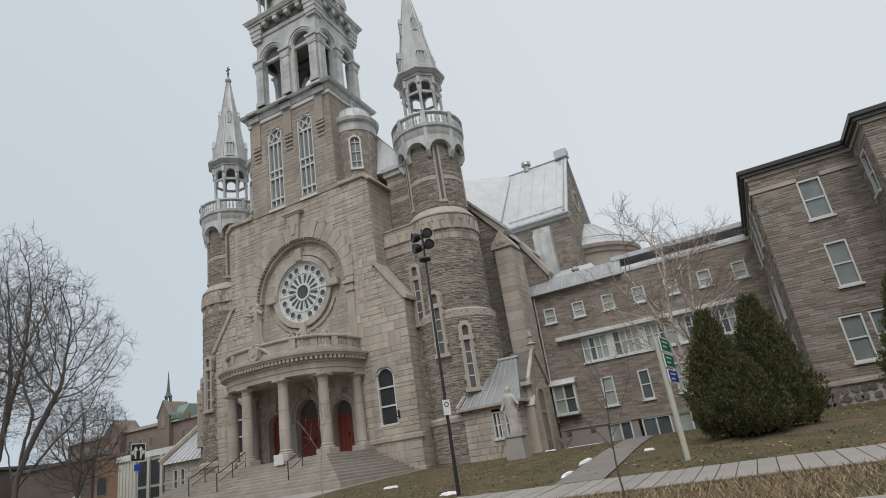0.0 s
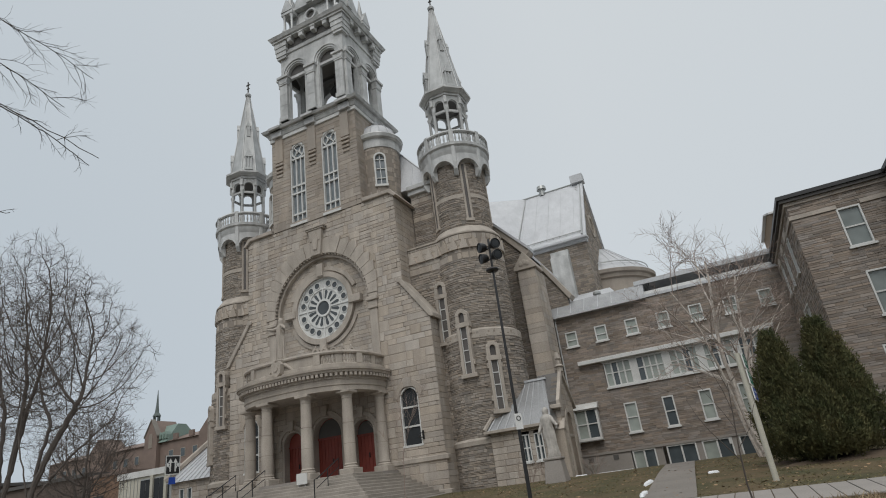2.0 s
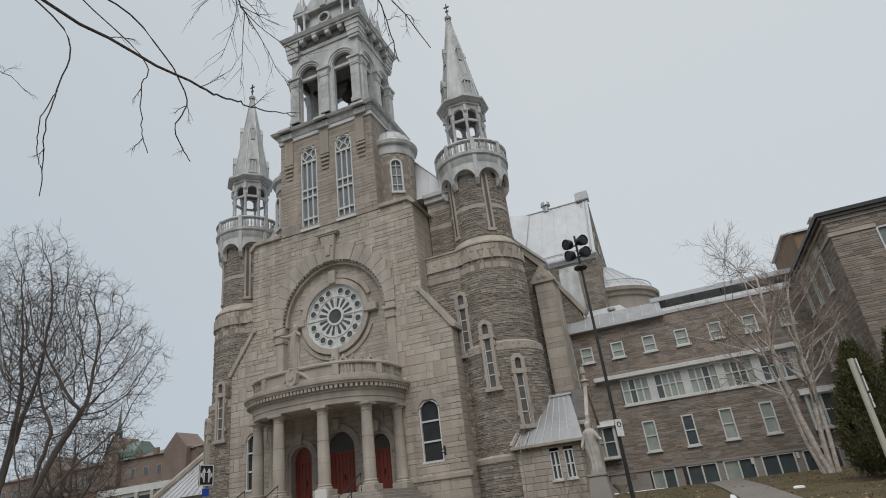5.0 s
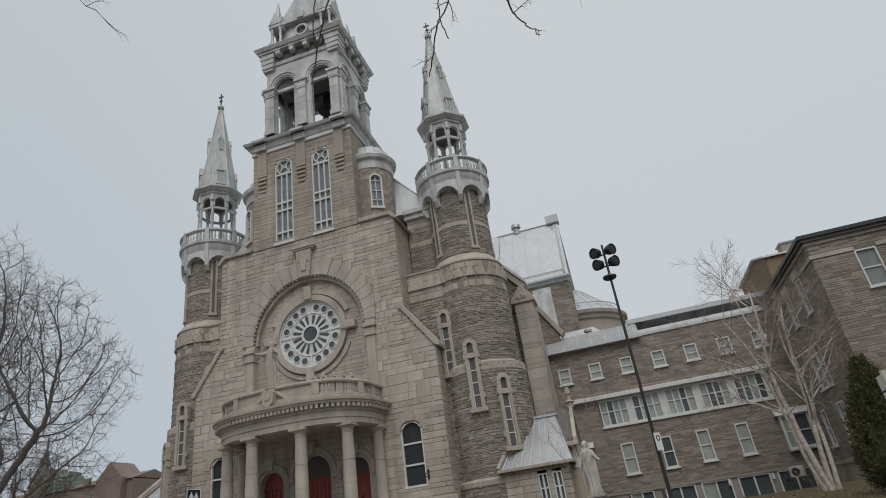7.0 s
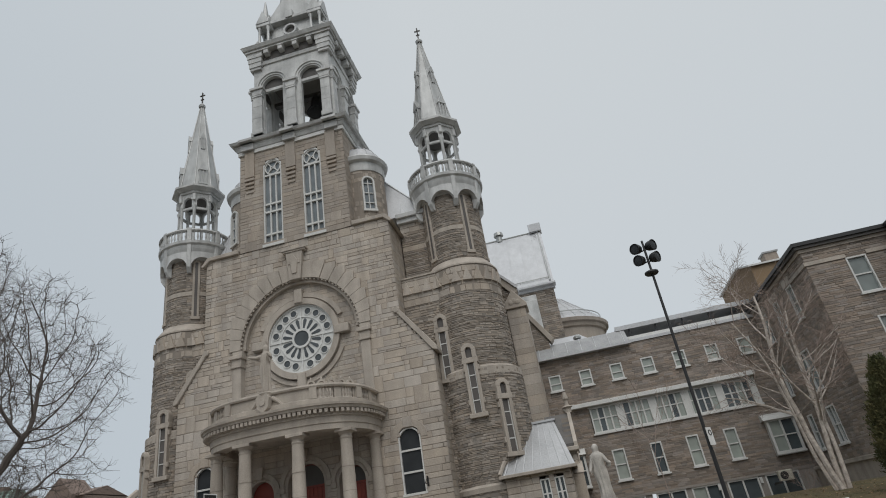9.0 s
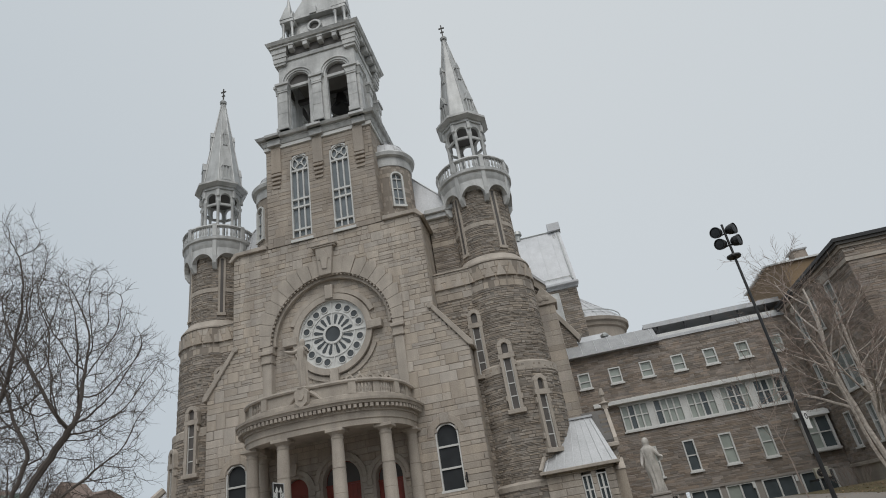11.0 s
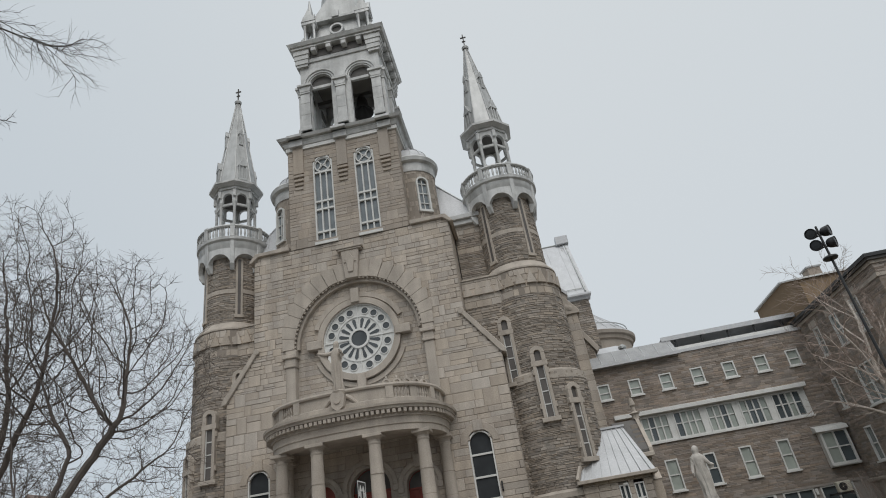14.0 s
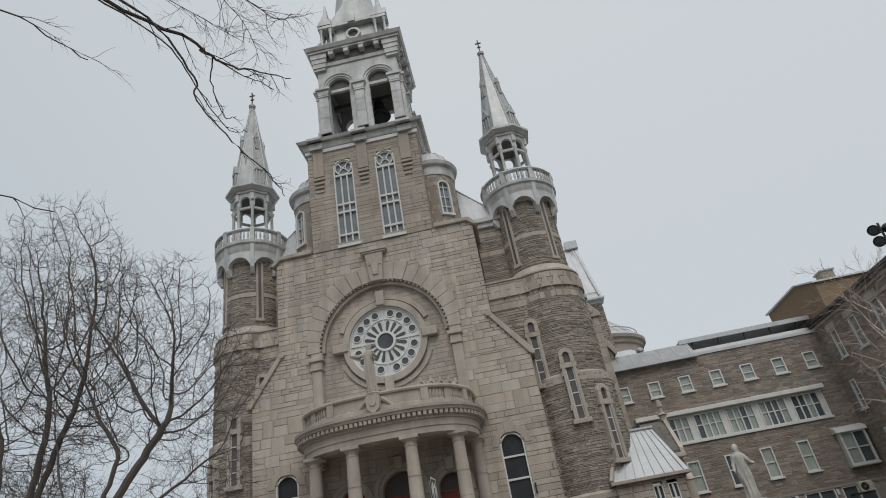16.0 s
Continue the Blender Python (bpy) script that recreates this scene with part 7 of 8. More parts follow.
crown_tree("maple_tree", -37.9, 19.2, [[(0, 0, 0), (0.05, 0, 2.4), (0.5, 0, 5.0), (0.9, 0, 8.4)], [(0, 0, 1.8), (-0.7, 0.1, 4.6), (-1.2, 0.2, 8.0)], [(0.2, 0, 3.2), (1.3, -0.2, 6.4), (2.1, -0.3, 8.6)], [(-0.3, 0, 3.2), (-2.4, -0.3, 6.4)]],
           [((0.4, 0, 14.0), (3.0, 3.0, 4.6)), ((-2.4, 0, 11.6), (3.2, 3.0, 5.4)), ((2.0, 0, 11.4), (2.4, 2.4, 4.4)), ((0, 0, 7.6), (4.2, 2.6, 2.6))], 2500,
           "tall bare maple with a forked trunk and fine upright twigs", 12)
crown_tree("maple_tree", -45.0, 28.5, [[(0, 0, 0), (0, 0, 2.2), (0.2, 0, 4.0)], [(0, 0, 1.8), (1.0, 0, 3.6)], [(0, 0, 1.8), (-1.0, 0.1, 3.6)]],
           [((0, 0, 5.6), (3.8, 3.2, 3.8))], 2300, "small dense bare tree before the brick buildings", 13, tip=0.01, step=0.3)
crown_tree("maple_tree", -50.0, 22.0, [[(0, 0, 0), (0.1, 0, 3.0), (0.4, 0, 6.0)], [(0, 0, 2.4), (1.4, 0, 5.4)], [(0, 0, 2.4), (-1.4, 0.2, 5.4)]],
           [((0, 0, 9.6), (4.2, 4.0, 5.2))], 1000, "bare street maple with fine upright twigs", 14, step=0.4)


# street trees behind the walker: a few limbs reach over the pavement
def over_tree(x, y, trunk_top, limbs, label, seed):
    rng = random.Random(seed)
    tree = thing("street_tree", (x, y, 0.0), label, "tree", "bare trees")
    wood, twigs = Geo(), Geo()
    wood.tube([(0, 0, -0.1), (0.03, 0.02, trunk_top * 0.5), (0, 0, trunk_top), (-0.1, -0.3, trunk_top + 3), (-0.2, -0.6, trunk_top + 6)], [0.27, 0.23, 0.2, 0.12, 0.04], 10)
    for corners, r0, r1, twig_len, count in limbs:
        base = [Vector((a - x, b - y, c)) for a, b, c in corners]
        pts = []
        for i in range(len(base) - 1):
            p0, p1, p2, p3 = base[max(i - 1, 0)], base[i], base[i + 1], base[min(i + 2, len(base) - 1)]
            for k in range(7):
                t = k / 7
                q = 0.5 * ((2 * p1) + (p2 - p0) * t + (2 * p0 - 5 * p1 + 4 * p2 - p3) * t * t + (3 * p1 - p0 - 3 * p2 + p3) * t ** 3)
                wob = 0.01 if r0 > 0.02 else 0.0035
                pts.append(q + Vector((rng.gauss(0, wob), rng.gauss(0, wob), rng.gauss(0, wob))))
        pts.append(base[-1])
        n = len(pts) - 1
        (wood if r0 > 0.03 else twigs).tube(pts, [r0 + (r1 - r0) * (i / n) ** 0.32 for i in range(n + 1)], 7)
        for k in range(count):
            i = int(n * (0.45 + 0.55 * (k + rng.random()) / count)) - 1
            d = (pts[i + 1] - pts[i]).normalized()
            axis = d.orthogonal().normalized()
            axis.rotate(Matrix.Rotation(rng.uniform(0, 6.28), 3, d))
            nd = d.copy()
            nd.rotate(Matrix.Rotation(rng.uniform(0.4, 0.9), 3, axis))
            grow(rng, pts[i], nd, twig_len * rng.uniform(0.6, 1.2), 0.004, 1, wood, twigs, 0.6, 0.0, (2, 4), 0.5, 0.1, 0.006)
    part("trunk", wood, BARK, tree, smooth=True, fix=False)
    part("crown", twigs, BARK, tree, fix=False)


MAIN_BOUGH = [
    ([(-12.6, -4.3, 4.4), (-10.6, -1.6, 6.6), (-8.4, 0.3, 5.6), (-7.5, 1.26, 5.17), (-7.47, 1.67, 5.16), (-7.32, 2.49, 4.97)], 0.028, 0.0035, 0.24, 14),
    ([(-7.5, 1.4, 5.17), (-7.48, 1.75, 5.15), (-7.55, 2.2, 5.12), (-7.65, 2.61, 5.07)], 0.009, 0.004, 0.25, 6),
    ([(-8.4, 0.3, 5.6), (-7.6, 1.0, 5.65), (-7.3, 1.5, 5.45), (-7.16, 2.01, 5.22)], 0.013, 0.003, 0.35, 12),
]
UPPER_SHOOTS = [
    ([(-8.4, 0.3, 5.6), (-7.8, 1.3, 6.2), (-7.6, 1.9, 6.15), (-7.45, 2.42, 5.95)], 0.012, 0.003, 0.35, 14),
    ([(-10.6, -1.6, 6.6), (-9.0, 0.4, 6.1), (-8.4, 1.1, 5.6), (-8.35, 1.4, 5.15), (-8.33, 1.6, 4.92)], 0.016, 0.003, 0.45, 20),
    ([(-9.0, 0.4, 6.1), (-8.1, 0.5, 5.0), (-7.95, 0.8, 4.83), (-7.74, 1.1, 4.8)], 0.012, 0.004, 0.12, 2),
]
LOW_BOUGH = [
    ([(-12.6, -4.3, 4.2), (-11.0, -1.8, 5.4), (-9.3, 0.2, 4.7), (-8.77, 1.39, 4.51), (-8.73, 1.79, 4.59), (-8.67, 2.12, 4.67), (-8.55, 2.42, 4.75)], 0.03, 0.0035, 0.2, 4),
    ([(-9.3, 0.2, 4.7), (-9.2, 1.2, 5.2), (-9.04, 1.72, 4.72), (-9.15, 1.76, 4.44), (-9.31, 2.08, 4.39)], 0.011, 0.004, 0.15, 3),
]
HANGING_SHOOTS = [
    ([(-9.6, 0.3, 5.2), (-9.4, 1.0, 4.9), (-9.47, 1.07, 4.45), (-9.52, 1.07, 4.2), (-9.66, 1.19, 4.0), (-9.74, 1.25, 3.82)], 0.009, 0.003, 0.12, 1),
    ([(-9.47, 1.07, 4.45), (-9.6, 1.08, 4.25), (-9.66, 1.14, 4.05), (-9.68, 1.2, 3.97)], 0.004, 0.003, 0.1, 0),
    ([(-9.3, 0.6, 5.2), (-9.0, 1.28, 4.7), (-9.0, 1.31, 4.44), (-9.06, 1.4, 4.18), (-9.04, 1.45, 4.02)], 0.006, 0.003, 0.15, 2),
]
HIGH_BOUGHS = [
    ([(-12.6, -4.3, 4.8), (-12.2, -1.0, 7.4), (-10.4, 1.2, 7.2), (-9.2, 1.75, 6.2), (-8.8, 1.95, 6.0)], 0.03, 0.0035, 0.3, 5),
    ([(-12.6, -4.3, 4.9), (-14.2, -1.0, 8.0), (-14.0, 1.6, 8.2), (-13.2, 2.45, 7.5), (-12.8, 2.82, 7.05)], 0.03, 0.0035, 0.3, 7),
]
over_tree(-12.6, -4.3, 4.6, MAIN_BOUGH + UPPER_SHOOTS + LOW_BOUGH + HANGING_SHOOTS + HIGH_BOUGHS, "bare street tree whose limbs droop over the pavement", 21)
MAIN_BOUGH = [
    ([(-25.8, -3.7, 4.6), (-23.8, -1.0, 6.0), (-22.2, 0.6, 5.3), (-21.41, 1.24, 5.04), (-21.31, 1.49, 5.04), (-21.2, 1.86, 5.25), (-20.99, 2.14, 5.38)], 0.04, 0.004, 0.2, 12),
    ([(-21.35, 1.4, 5.04), (-21.33, 1.97, 5.36), (-21.32, 2.3, 5.6), (-21.3, 2.57, 5.75)], 0.008, 0.003, 0.15, 5),
]
DROOPING_SHOOTS = [
    ([(-22.2, 0.6, 5.3), (-21.6, 1.05, 5.12), (-21.38, 1.38, 4.78), (-21.38, 1.44, 4.62), (-21.16, 1.58, 4.28), (-21.12, 1.94, 4.33), (-21.09, 2.18, 4.27)], 0.016, 0.003, 0.2, 4),
    ([(-21.9, 0.85, 5.2), (-21.5, 1.2, 4.96), (-21.43, 1.55, 4.82), (-21.56, 2.25, 5.09), (-21.52, 2.5, 5.27)], 0.009, 0.003, 0.15, 4),
    ([(-21.31, 1.49, 5.04), (-21.41, 1.68, 4.99), (-21.5, 2.06, 5.05), (-21.47, 2.18, 5.15)], 0.007, 0.003, 0.1, 2),
]
HIGH_BOUGHS = [
    ([(-23.8, -1.0, 6.0), (-22.4, 1.2, 6.7), (-21.6, 2.2, 6.8), (-21.34, 2.79, 6.97), (-21.27, 3.08, 7.37)], 0.018, 0.003, 0.4, 16),
    ([(-23.8, -1.0, 6.0), (-23.2, 1.8, 7.6), (-22.8, 3.4, 8.4), (-22.49, 4.49, 8.85)], 0.018, 0.003, 0.5, 30),
    ([(-22.4, 1.2, 6.7), (-22.0, 2.2, 7.2), (-21.9, 3.2, 7.6), (-22.0, 3.9, 7.7)], 0.011, 0.003, 0.5, 18),
]
BACK_BOUGHS = [
    ([(-25.8, -3.7, 4.4), (-24.8, -1.2, 6.2), (-23.6, 0.6, 6.0), (-22.88, 1.29, 5.85), (-22.45, 1.7, 5.6)], 0.035, 0.004, 0.4, 8),
    ([(-25.8, -3.7, 4.0), (-25.0, -1.2, 4.9), (-23.4, 0.8, 4.4), (-22.5, 1.7, 4.2)], 0.035, 0.004, 0.2, 4),
]
over_tree(-25.8, -3.7, 4.8, MAIN_BOUGH + DROOPING_SHOOTS + HIGH_BOUGHS + BACK_BOUGHS, "large bare street tree whose limbs droop over the pavement", 22)
# birch clump before the annex
bare_tree("birch_tree", -1.8, 26.4, [(0, 0, (-0.24, 0, 1), 8.6, 0.12), (0.1, 0.1, (-0.02, 0.05, 1), 7.6, 0.11), (0.25, 0, (0.16, 0, 1), 6.8, 0.09), (-0.2, 0, (-0.12, 0.12, 1), 7.4, 0.08)],
          "white-barked birch clump with fine bare twigs", BIRCH, BIRCHTWIG, 31, depth=3, spread=0.85, up=0.06, kids=(7, 9), shrink=0.41, droop=0.04, limit=0.022)
# saplings
bare_tree("sapling", -9.6, 12.0, [(0, 0, (0.01, 0, 1), 2.9, 0.017)], "slender leafless sapling with pinkish twigs on the verge", BIRCHTWIG, BIRCHTWIG, 44, depth=2, spread=0.6, up=0.3, kids=(7, 8), shrink=0.4, limit=0.012, bare=0.62)
bare_tree("sapling", -2.55, 11.6, [(0, 0, (-0.04, 0, 1), 2.3, 0.022)], "thin leafless sapling on the verge", TWIG, TWIG, 42, depth=1, spread=0.6, up=0.2, kids=(3, 4), limit=0.02)
for i, (x, y, s) in enumerate(((-12.8, 30.6, 0.35), (-11.9, 30.9, 0.3), (-9.6, 31.3, 0.3), (0.9, 39.4, 0.7), (1.9, 39.6, 0.6), (2.4, 28.2, 0.4))):
    bare_tree("shrub", x, y, [(0.1 * math.cos(k), 0.1 * math.sin(k), (0.5 * math.cos(k), 0.5 * math.sin(k), 1), 1.5 * s + 0.3, 0.014) for k in range(7)],
              "low leafless brown shrub by the wall", TWIG, BIRCHTWIG, 50 + i, depth=2, spread=0.6, up=0.15, kids=(3, 4), limit=0.012)


# ---- cedars ----
def cedar(x, y, h, r, seed, label):
    rng = random.Random(seed)
    tree = thing("cedar", (x, y, ground_z(x, y) - 0.05), label, "tree", "cedars on the lawn")
    part("trunk", Geo().tube([(0, 0, 0), (0, 0, h * 0.8)], [0.12, 0.03], 7), BARK, tree)
    g = Geo()
    for i in range(620):
        t = ((i + rng.random()) / 620) ** 0.85
        a = i * 2.39996 + rng.uniform(-0.3, 0.3)
        lump = 1 + 0.12 * math.sin(3 * a + 7 * t + seed) + 0.07 * math.sin(5 * a - 11 * t) + rng.uniform(-0.16, 0.14)
        env = r * lump * min(1.0, 0.62 + t * 2.4) * max(1 - max(t - 0.2, 0) / 0.82, 0.03) ** 0.85
        c = Vector((env * 0.84 * math.cos(a), env * 0.84 * math.sin(a), 0.15 + t * (h - 0.45)))
        out = Vector((math.cos(a), math.sin(a), 0.9 + t)).normalized()
        size = rng.uniform(0.24, 0.42) * (1 - 0.4 * t)
        axis = (out + Vector((rng.gauss(0, 0.25), rng.gauss(0, 0.25), 0.2))).normalized()
        # a spray: a flat, pointed fan of scales along its own stalk
        fan = axis.cross(Vector((rng.gauss(0, 1), rng.gauss(0, 1), rng.gauss(0, 0.4)))).normalized()
        for k in range(64):
            u = rng.random()
            half = size * 0.5 * (1 - u) ** 0.7 + 0.03
            p = c + axis * size * (u * 1.5 - 0.35) + fan * half * rng.uniform(-1, 1) + Vector((rng.gauss(0, 0.05), rng.gauss(0, 0.05), rng.gauss(0, 0.05)))
            d = (axis + fan * rng.uniform(-0.9, 0.9) + Vector((rng.gauss(0, 0.25), rng.gauss(0, 0.25), rng.gauss(0.1, 0.25)))).normalized()
            sidev = d.cross(Vector((rng.gauss(0, 1), rng.gauss(0, 1), rng.gauss(0, 1)))).normalized()
            ln, w = rng.uniform(0.035, 0.09), rng.uniform(0.012, 0.026)
            g.add([tuple(p - d * ln * 0.5), tuple(p + sidev * w), tuple(p + d * ln), tuple(p - sidev * w)], [(0, 1, 2, 3)])
    part("crown", g, NEEDLE, tree, fix=False)
    g = Geo().lathe(0, 0, [(0, 0.15), (r * 0.5, 0.25), (r * 0.64, h * 0.25), (r * 0.4, h * 0.6), (0, h * 0.85)], 14)
    part("inner_foliage", g, NEEDLE, tree)
    return tree


cedar(-0.85, 21.6, 4.25, 1.2, 1, "dense dark green columnar cedar on the lawn")
cedar(0.62, 22.0, 4.45, 1.32, 2, "dense dark green cedar with browning tips")
cedar(-0.2, 21.0, 2.6, 1.2, 4, "low dark green cedar between taller ones")
cedar(5.6, 26.5, 4.6, 1.3, 3, "dark green cedar close to the wing")

# ---- street furniture ----
lamp = thing("floodlight_pole", (-7.98, 15.8, 0.6), "tall black pole with four round floodlights", "street lamp")
part("pole", Geo().tube([(0, 0, 0), (0, 0, 2.5), (0.02, 0, 8.1)], [0.06, 0.046, 0.032], 12), METALDARK, lamp, smooth=True)
part("base_plate", Geo().box(-0.2, 0.2, -0.2, 0.2, 0, 0.06), METALDARK, lamp)
for dx, dz, aim in ((-0.21, 7.86, (-0.75, -0.8, -0.12)), (0.21, 7.88, (0.8, -0.7, -0.12)), (-0.21, 7.49, (-0.8, -0.75, -0.15)), (0.22, 7.5, (0.85, -0.65, -0.15))):
    m = Matrix.Translation((dx, -0.05, dz)) @ Vector((0, 0, 1)).rotation_difference(Vector(aim).normalized()).to_matrix().to_4x4()
    head = part("floodlight", Geo().lathe(0, 0, [(0, -0.15), (0.08, -0.15), (0.13, -0.1), (0.15, -0.02), (0.155, 0.05), (0.165, 0.06), (0.165, 0.1), (0.15, 0.1), (0.14, 0.07), (0, 0.07)], 18).turned(m), METALDARK, lamp, smooth=True)
    part("lens", Geo().lathe(0, 0, [(0, 0.075), (0.13, 0.075), (0.12, 0.085), (0, 0.095)], 16).turned(m), PORCHGLASS, head)
    part("bracket", Geo().tube([(0, 0, dz - 0.06), (dx * 0.6, -0.02, dz - 0.1), (dx, -0.05, dz - 0.03)], 0.022, 6), METALDARK, head)
part("collar", Geo().lathe(0, 0, [(0.05, 7.0), (0.17, 7.02), (0.2, 7.06), (0.19, 7.1), (0.05, 7.16)], 16), METALDARK, lamp)
part("notice", Geo().box(-0.14, 0.08, -0.13, -0.11, 2.25, 2.68).turned(Matrix.Rotation(radians(48), 4, "Z")), SIGNWHITE, lamp, "white parking notice with a ring")
part("notice_ring", Geo().arch_ring(-0.03, 2.55, 0.05, 0.07, -0.14, -0.13, 16, 0, 2 * math.pi).turned(Matrix.Rotation(radians(48), 4, "Z")), SIGNBLACK, lamp)

post = thing("street_sign", (-1.98, 17.1, 0.66), "cream post with green and blue direction signs", "sign")
tilt = Matrix.Rotation(radians(85.5), 4, "Z")
part("post", Geo().tube([(0, 0, 0), (0, 0, 3.3)], 0.075, 10), CREAM, post, smooth=True)
for z0, z1, mt, lab in ((2.9, 3.28, GREEN, "green direction sign"), (2.46, 2.84, GREEN, "green direction sign"), (2.05, 2.4, BLUE, "blue direction sign")):
    pl = part("panel", Geo().box(-0.1, 1.05, -0.12, -0.09, z0, z1).turned(tilt), SIGNWHITE, post, lab)
    part("face", Geo().box(-0.08, 1.03, -0.126, -0.121, z0 + 0.025, z1 - 0.025).turned(tilt), mt, pl)
    for k in range(2):
        part("bar", Geo().box(0.1, 0.75 - 0.2 * k, -0.131, -0.127, z1 - 0.14 - 0.13 * k, z1 - 0.1 - 0.13 * k).turned(tilt), SIGNWHITE, pl)

arrow = thing("arrow_sign", (-22.5, 16.6, 0.85), "black lane sign with white upward arrows on a steel post", "sign")
arrow.rotation_euler = (0, 0, radians(86))
part("post", Geo().tube([(0, 0, 0), (0, 0, 3.2)], 0.04, 8), GALV, arrow)
board = part("panel", Geo().box(-0.32, 0.32, -0.08, -0.05, 2.55, 3.25), SIGNBLACK, arrow)
part("border", Geo().box(-0.32, 0.32, -0.085, -0.08, 3.22, 3.25).box(-0.32, 0.32, -0.085, -0.08, 2.55, 2.58).box(-0.32, -0.29, -0.085, -0.08, 2.58, 3.22).box(0.29, 0.32, -0.085, -0.08, 2.58, 3.22), SIGNWHITE, board)
for s in (-1, 1):
    x = 0.11 * s
    part("arrow", Geo().prism([(x - 0.03, 2.66), (x + 0.03, 2.66), (x + 0.03, 2.98), (x + 0.1, 2.98), (x, 3.14), (x - 0.1, 2.98), (x - 0.03, 2.98)], -0.088, -0.08), SIGNWHITE, board)
    part("turn_arrow", Geo().prism([(x, 2.7), (x + s * 0.1, 2.86), (x + s * 0.15, 2.82), (x + s * 0.16, 2.98), (x + s * 0.03, 2.94), (x + s * 0.07, 2.89), (x, 2.78)], -0.088, -0.08), SIGNWHITE, board)
part("plate", Geo().box(-0.14, 0.14, -0.08, -0.05, 2.2, 2.45), BLUE, arrow, "small blue plate")


# ---- statues: plain draped shapes ----
def draped(at, h, seed, label, arms, mat, slim=0.8):
    """A plain robed statue of height h: a folded, gently swayed column with veil, head and sleeves. arms: elbow and end of each sleeve."""
    g = Geo()
    levels = [(0.0, 0.155, 0.12), (0.03, 0.16, 0.13), (0.1, 0.14, 0.12), (0.25, 0.135, 0.115), (0.4, 0.15, 0.12), (0.5, 0.158, 0.125), (0.58, 0.14, 0.115), (0.66, 0.145, 0.115), (0.73, 0.165, 0.115),
              (0.785, 0.17, 0.105), (0.82, 0.12, 0.09), (0.845, 0.075, 0.075), (0.87, 0.075, 0.08), (0.9, 0.082, 0.09), (0.94, 0.08, 0.088), (0.975, 0.058, 0.062), (0.995, 0.02, 0.02)]
    n = 36
    for t, rx, ry in levels:
        sway = 0.018 * math.sin(5.2 * t + seed)
        deep = 0.17 * (1 - 0.6 * t) if t < 0.78 else 0.02
        for k in range(n):
            a = 2 * math.pi * k / n
            fold = 1 + deep * (0.6 * math.sin(8 * a + 3 * t + seed) + 0.5 * math.sin(13 * a - 5 * t)) + 0.06 * math.sin(3 * a + 9 * t)
            g.v.append((slim * (rx * fold * math.cos(a) + sway) * h, slim * ry * fold * math.sin(a) * h, t * h))
    for i in range(len(levels) - 1):
        for k in range(n):
            j = (k + 1) % n
            g.f.append((i * n + k, i * n + j, (i + 1) * n + j, (i + 1) * n + k))
    g.f.append(tuple(reversed(range(n))))
    g.f.append(tuple(range((len(levels) - 1) * n, len(levels) * n)))
    for side, (elbow, end) in zip((-1, 1), arms):
        start = (side * 0.11 * h * slim, 0, 0.77 * h)
        e, f = [c * h for c in elbow], [c * h for c in end]
        half = [(p + q) / 2 for p, q in zip(e, f)]
        g.tube([start, [(p + q) / 2 for p, q in zip(start, e)], e, half, f], [0.042 * h, 0.04 * h, 0.036 * h, 0.03 * h, 0.014 * h], 9)
        g.add([tuple(e), tuple(f), (f[0] * 0.95, f[1], f[2] - 0.05 * h), (e[0] * 0.9, e[1] + 0.02 * h, e[2] - 0.1 * h), (e[0] * 0.8, e[1] + 0.05 * h, e[2] - 0.02 * h)], [(0, 1, 2, 3), (4, 3, 2, 1), (0, 4, 1), (0, 3, 4)])
    return solid("statue", g, mat, label, "statue", at=at, smooth=True)


pz = ground_z(-10.5, 27.6)
ped = thing("pedestal", (-10.5, 27.6, pz - 0.05), "grey stone pedestal on the lawn", "pedestal")
part("block", Geo().prism_z([(-0.5, -0.45), (0.5, -0.45), (0.5, 0.45), (-0.5, 0.45)], 0, 1.0, [(-0.38, -0.34), (0.38, -0.34), (0.38, 0.34), (-0.38, 0.34)]), CONCRETE, ped, bevel=0.03)
part("cap", Geo().box(-0.42, 0.42, -0.38, 0.38, 1.0, 1.12), CONCRETE, ped, bevel=0.03)
draped((-10.5, 27.6, pz + 1.07), 2.3, 1, "pale weathered robed statue on a pedestal", (((-0.15, -0.02, 0.62), (-0.19, -0.1, 0.5)), ((0.16, -0.03, 0.64), (0.22, -0.1, 0.6))), STATUE, 0.78)
draped((XC - 0.1, YC - 4.15, 10.1), 2.75, 2, "grey stone robed statue above the porch balustrade", (((-0.2, -0.02, 0.75), (-0.36, -0.05, 0.79)), ((0.13, -0.05, 0.68), (0.1, -0.14, 0.78))), TRIM, 0.66)

# handrails on the steps
for x in (-3.2, -1.0, 4.1):
    rail = thing("handrail", (XC + x, YC - 4.7, 0), "black iron handrail on the church steps", "handrail", "step handrails")
    part("rail", Geo().tube([(0, 0, 2.95), (0, 0, 3.85), (0, -1.9, 2.9), (0, -2.15, 2.85), (0, -2.15, 1.9)], 0.03, 6), METALDARK, rail)
    part("post", Geo().tube([(0, -1.0, 2.4), (0, -1.0, 3.35)], 0.025, 6), METALDARK, rail)
    part("lower_rail", Geo().tube([(0, 0, 3.4), (0, -1.95, 2.45)], 0.02, 6), METALDARK, rail)
notice = thing("notice_board", (XC + 2.1, YC - 5.3, 2.68), "small white notice board by the porch", "notice")
part("board", Geo().box(-0.34, 0.34, -0.03, 0.03, 0.1, 0.66), WHITE, notice)
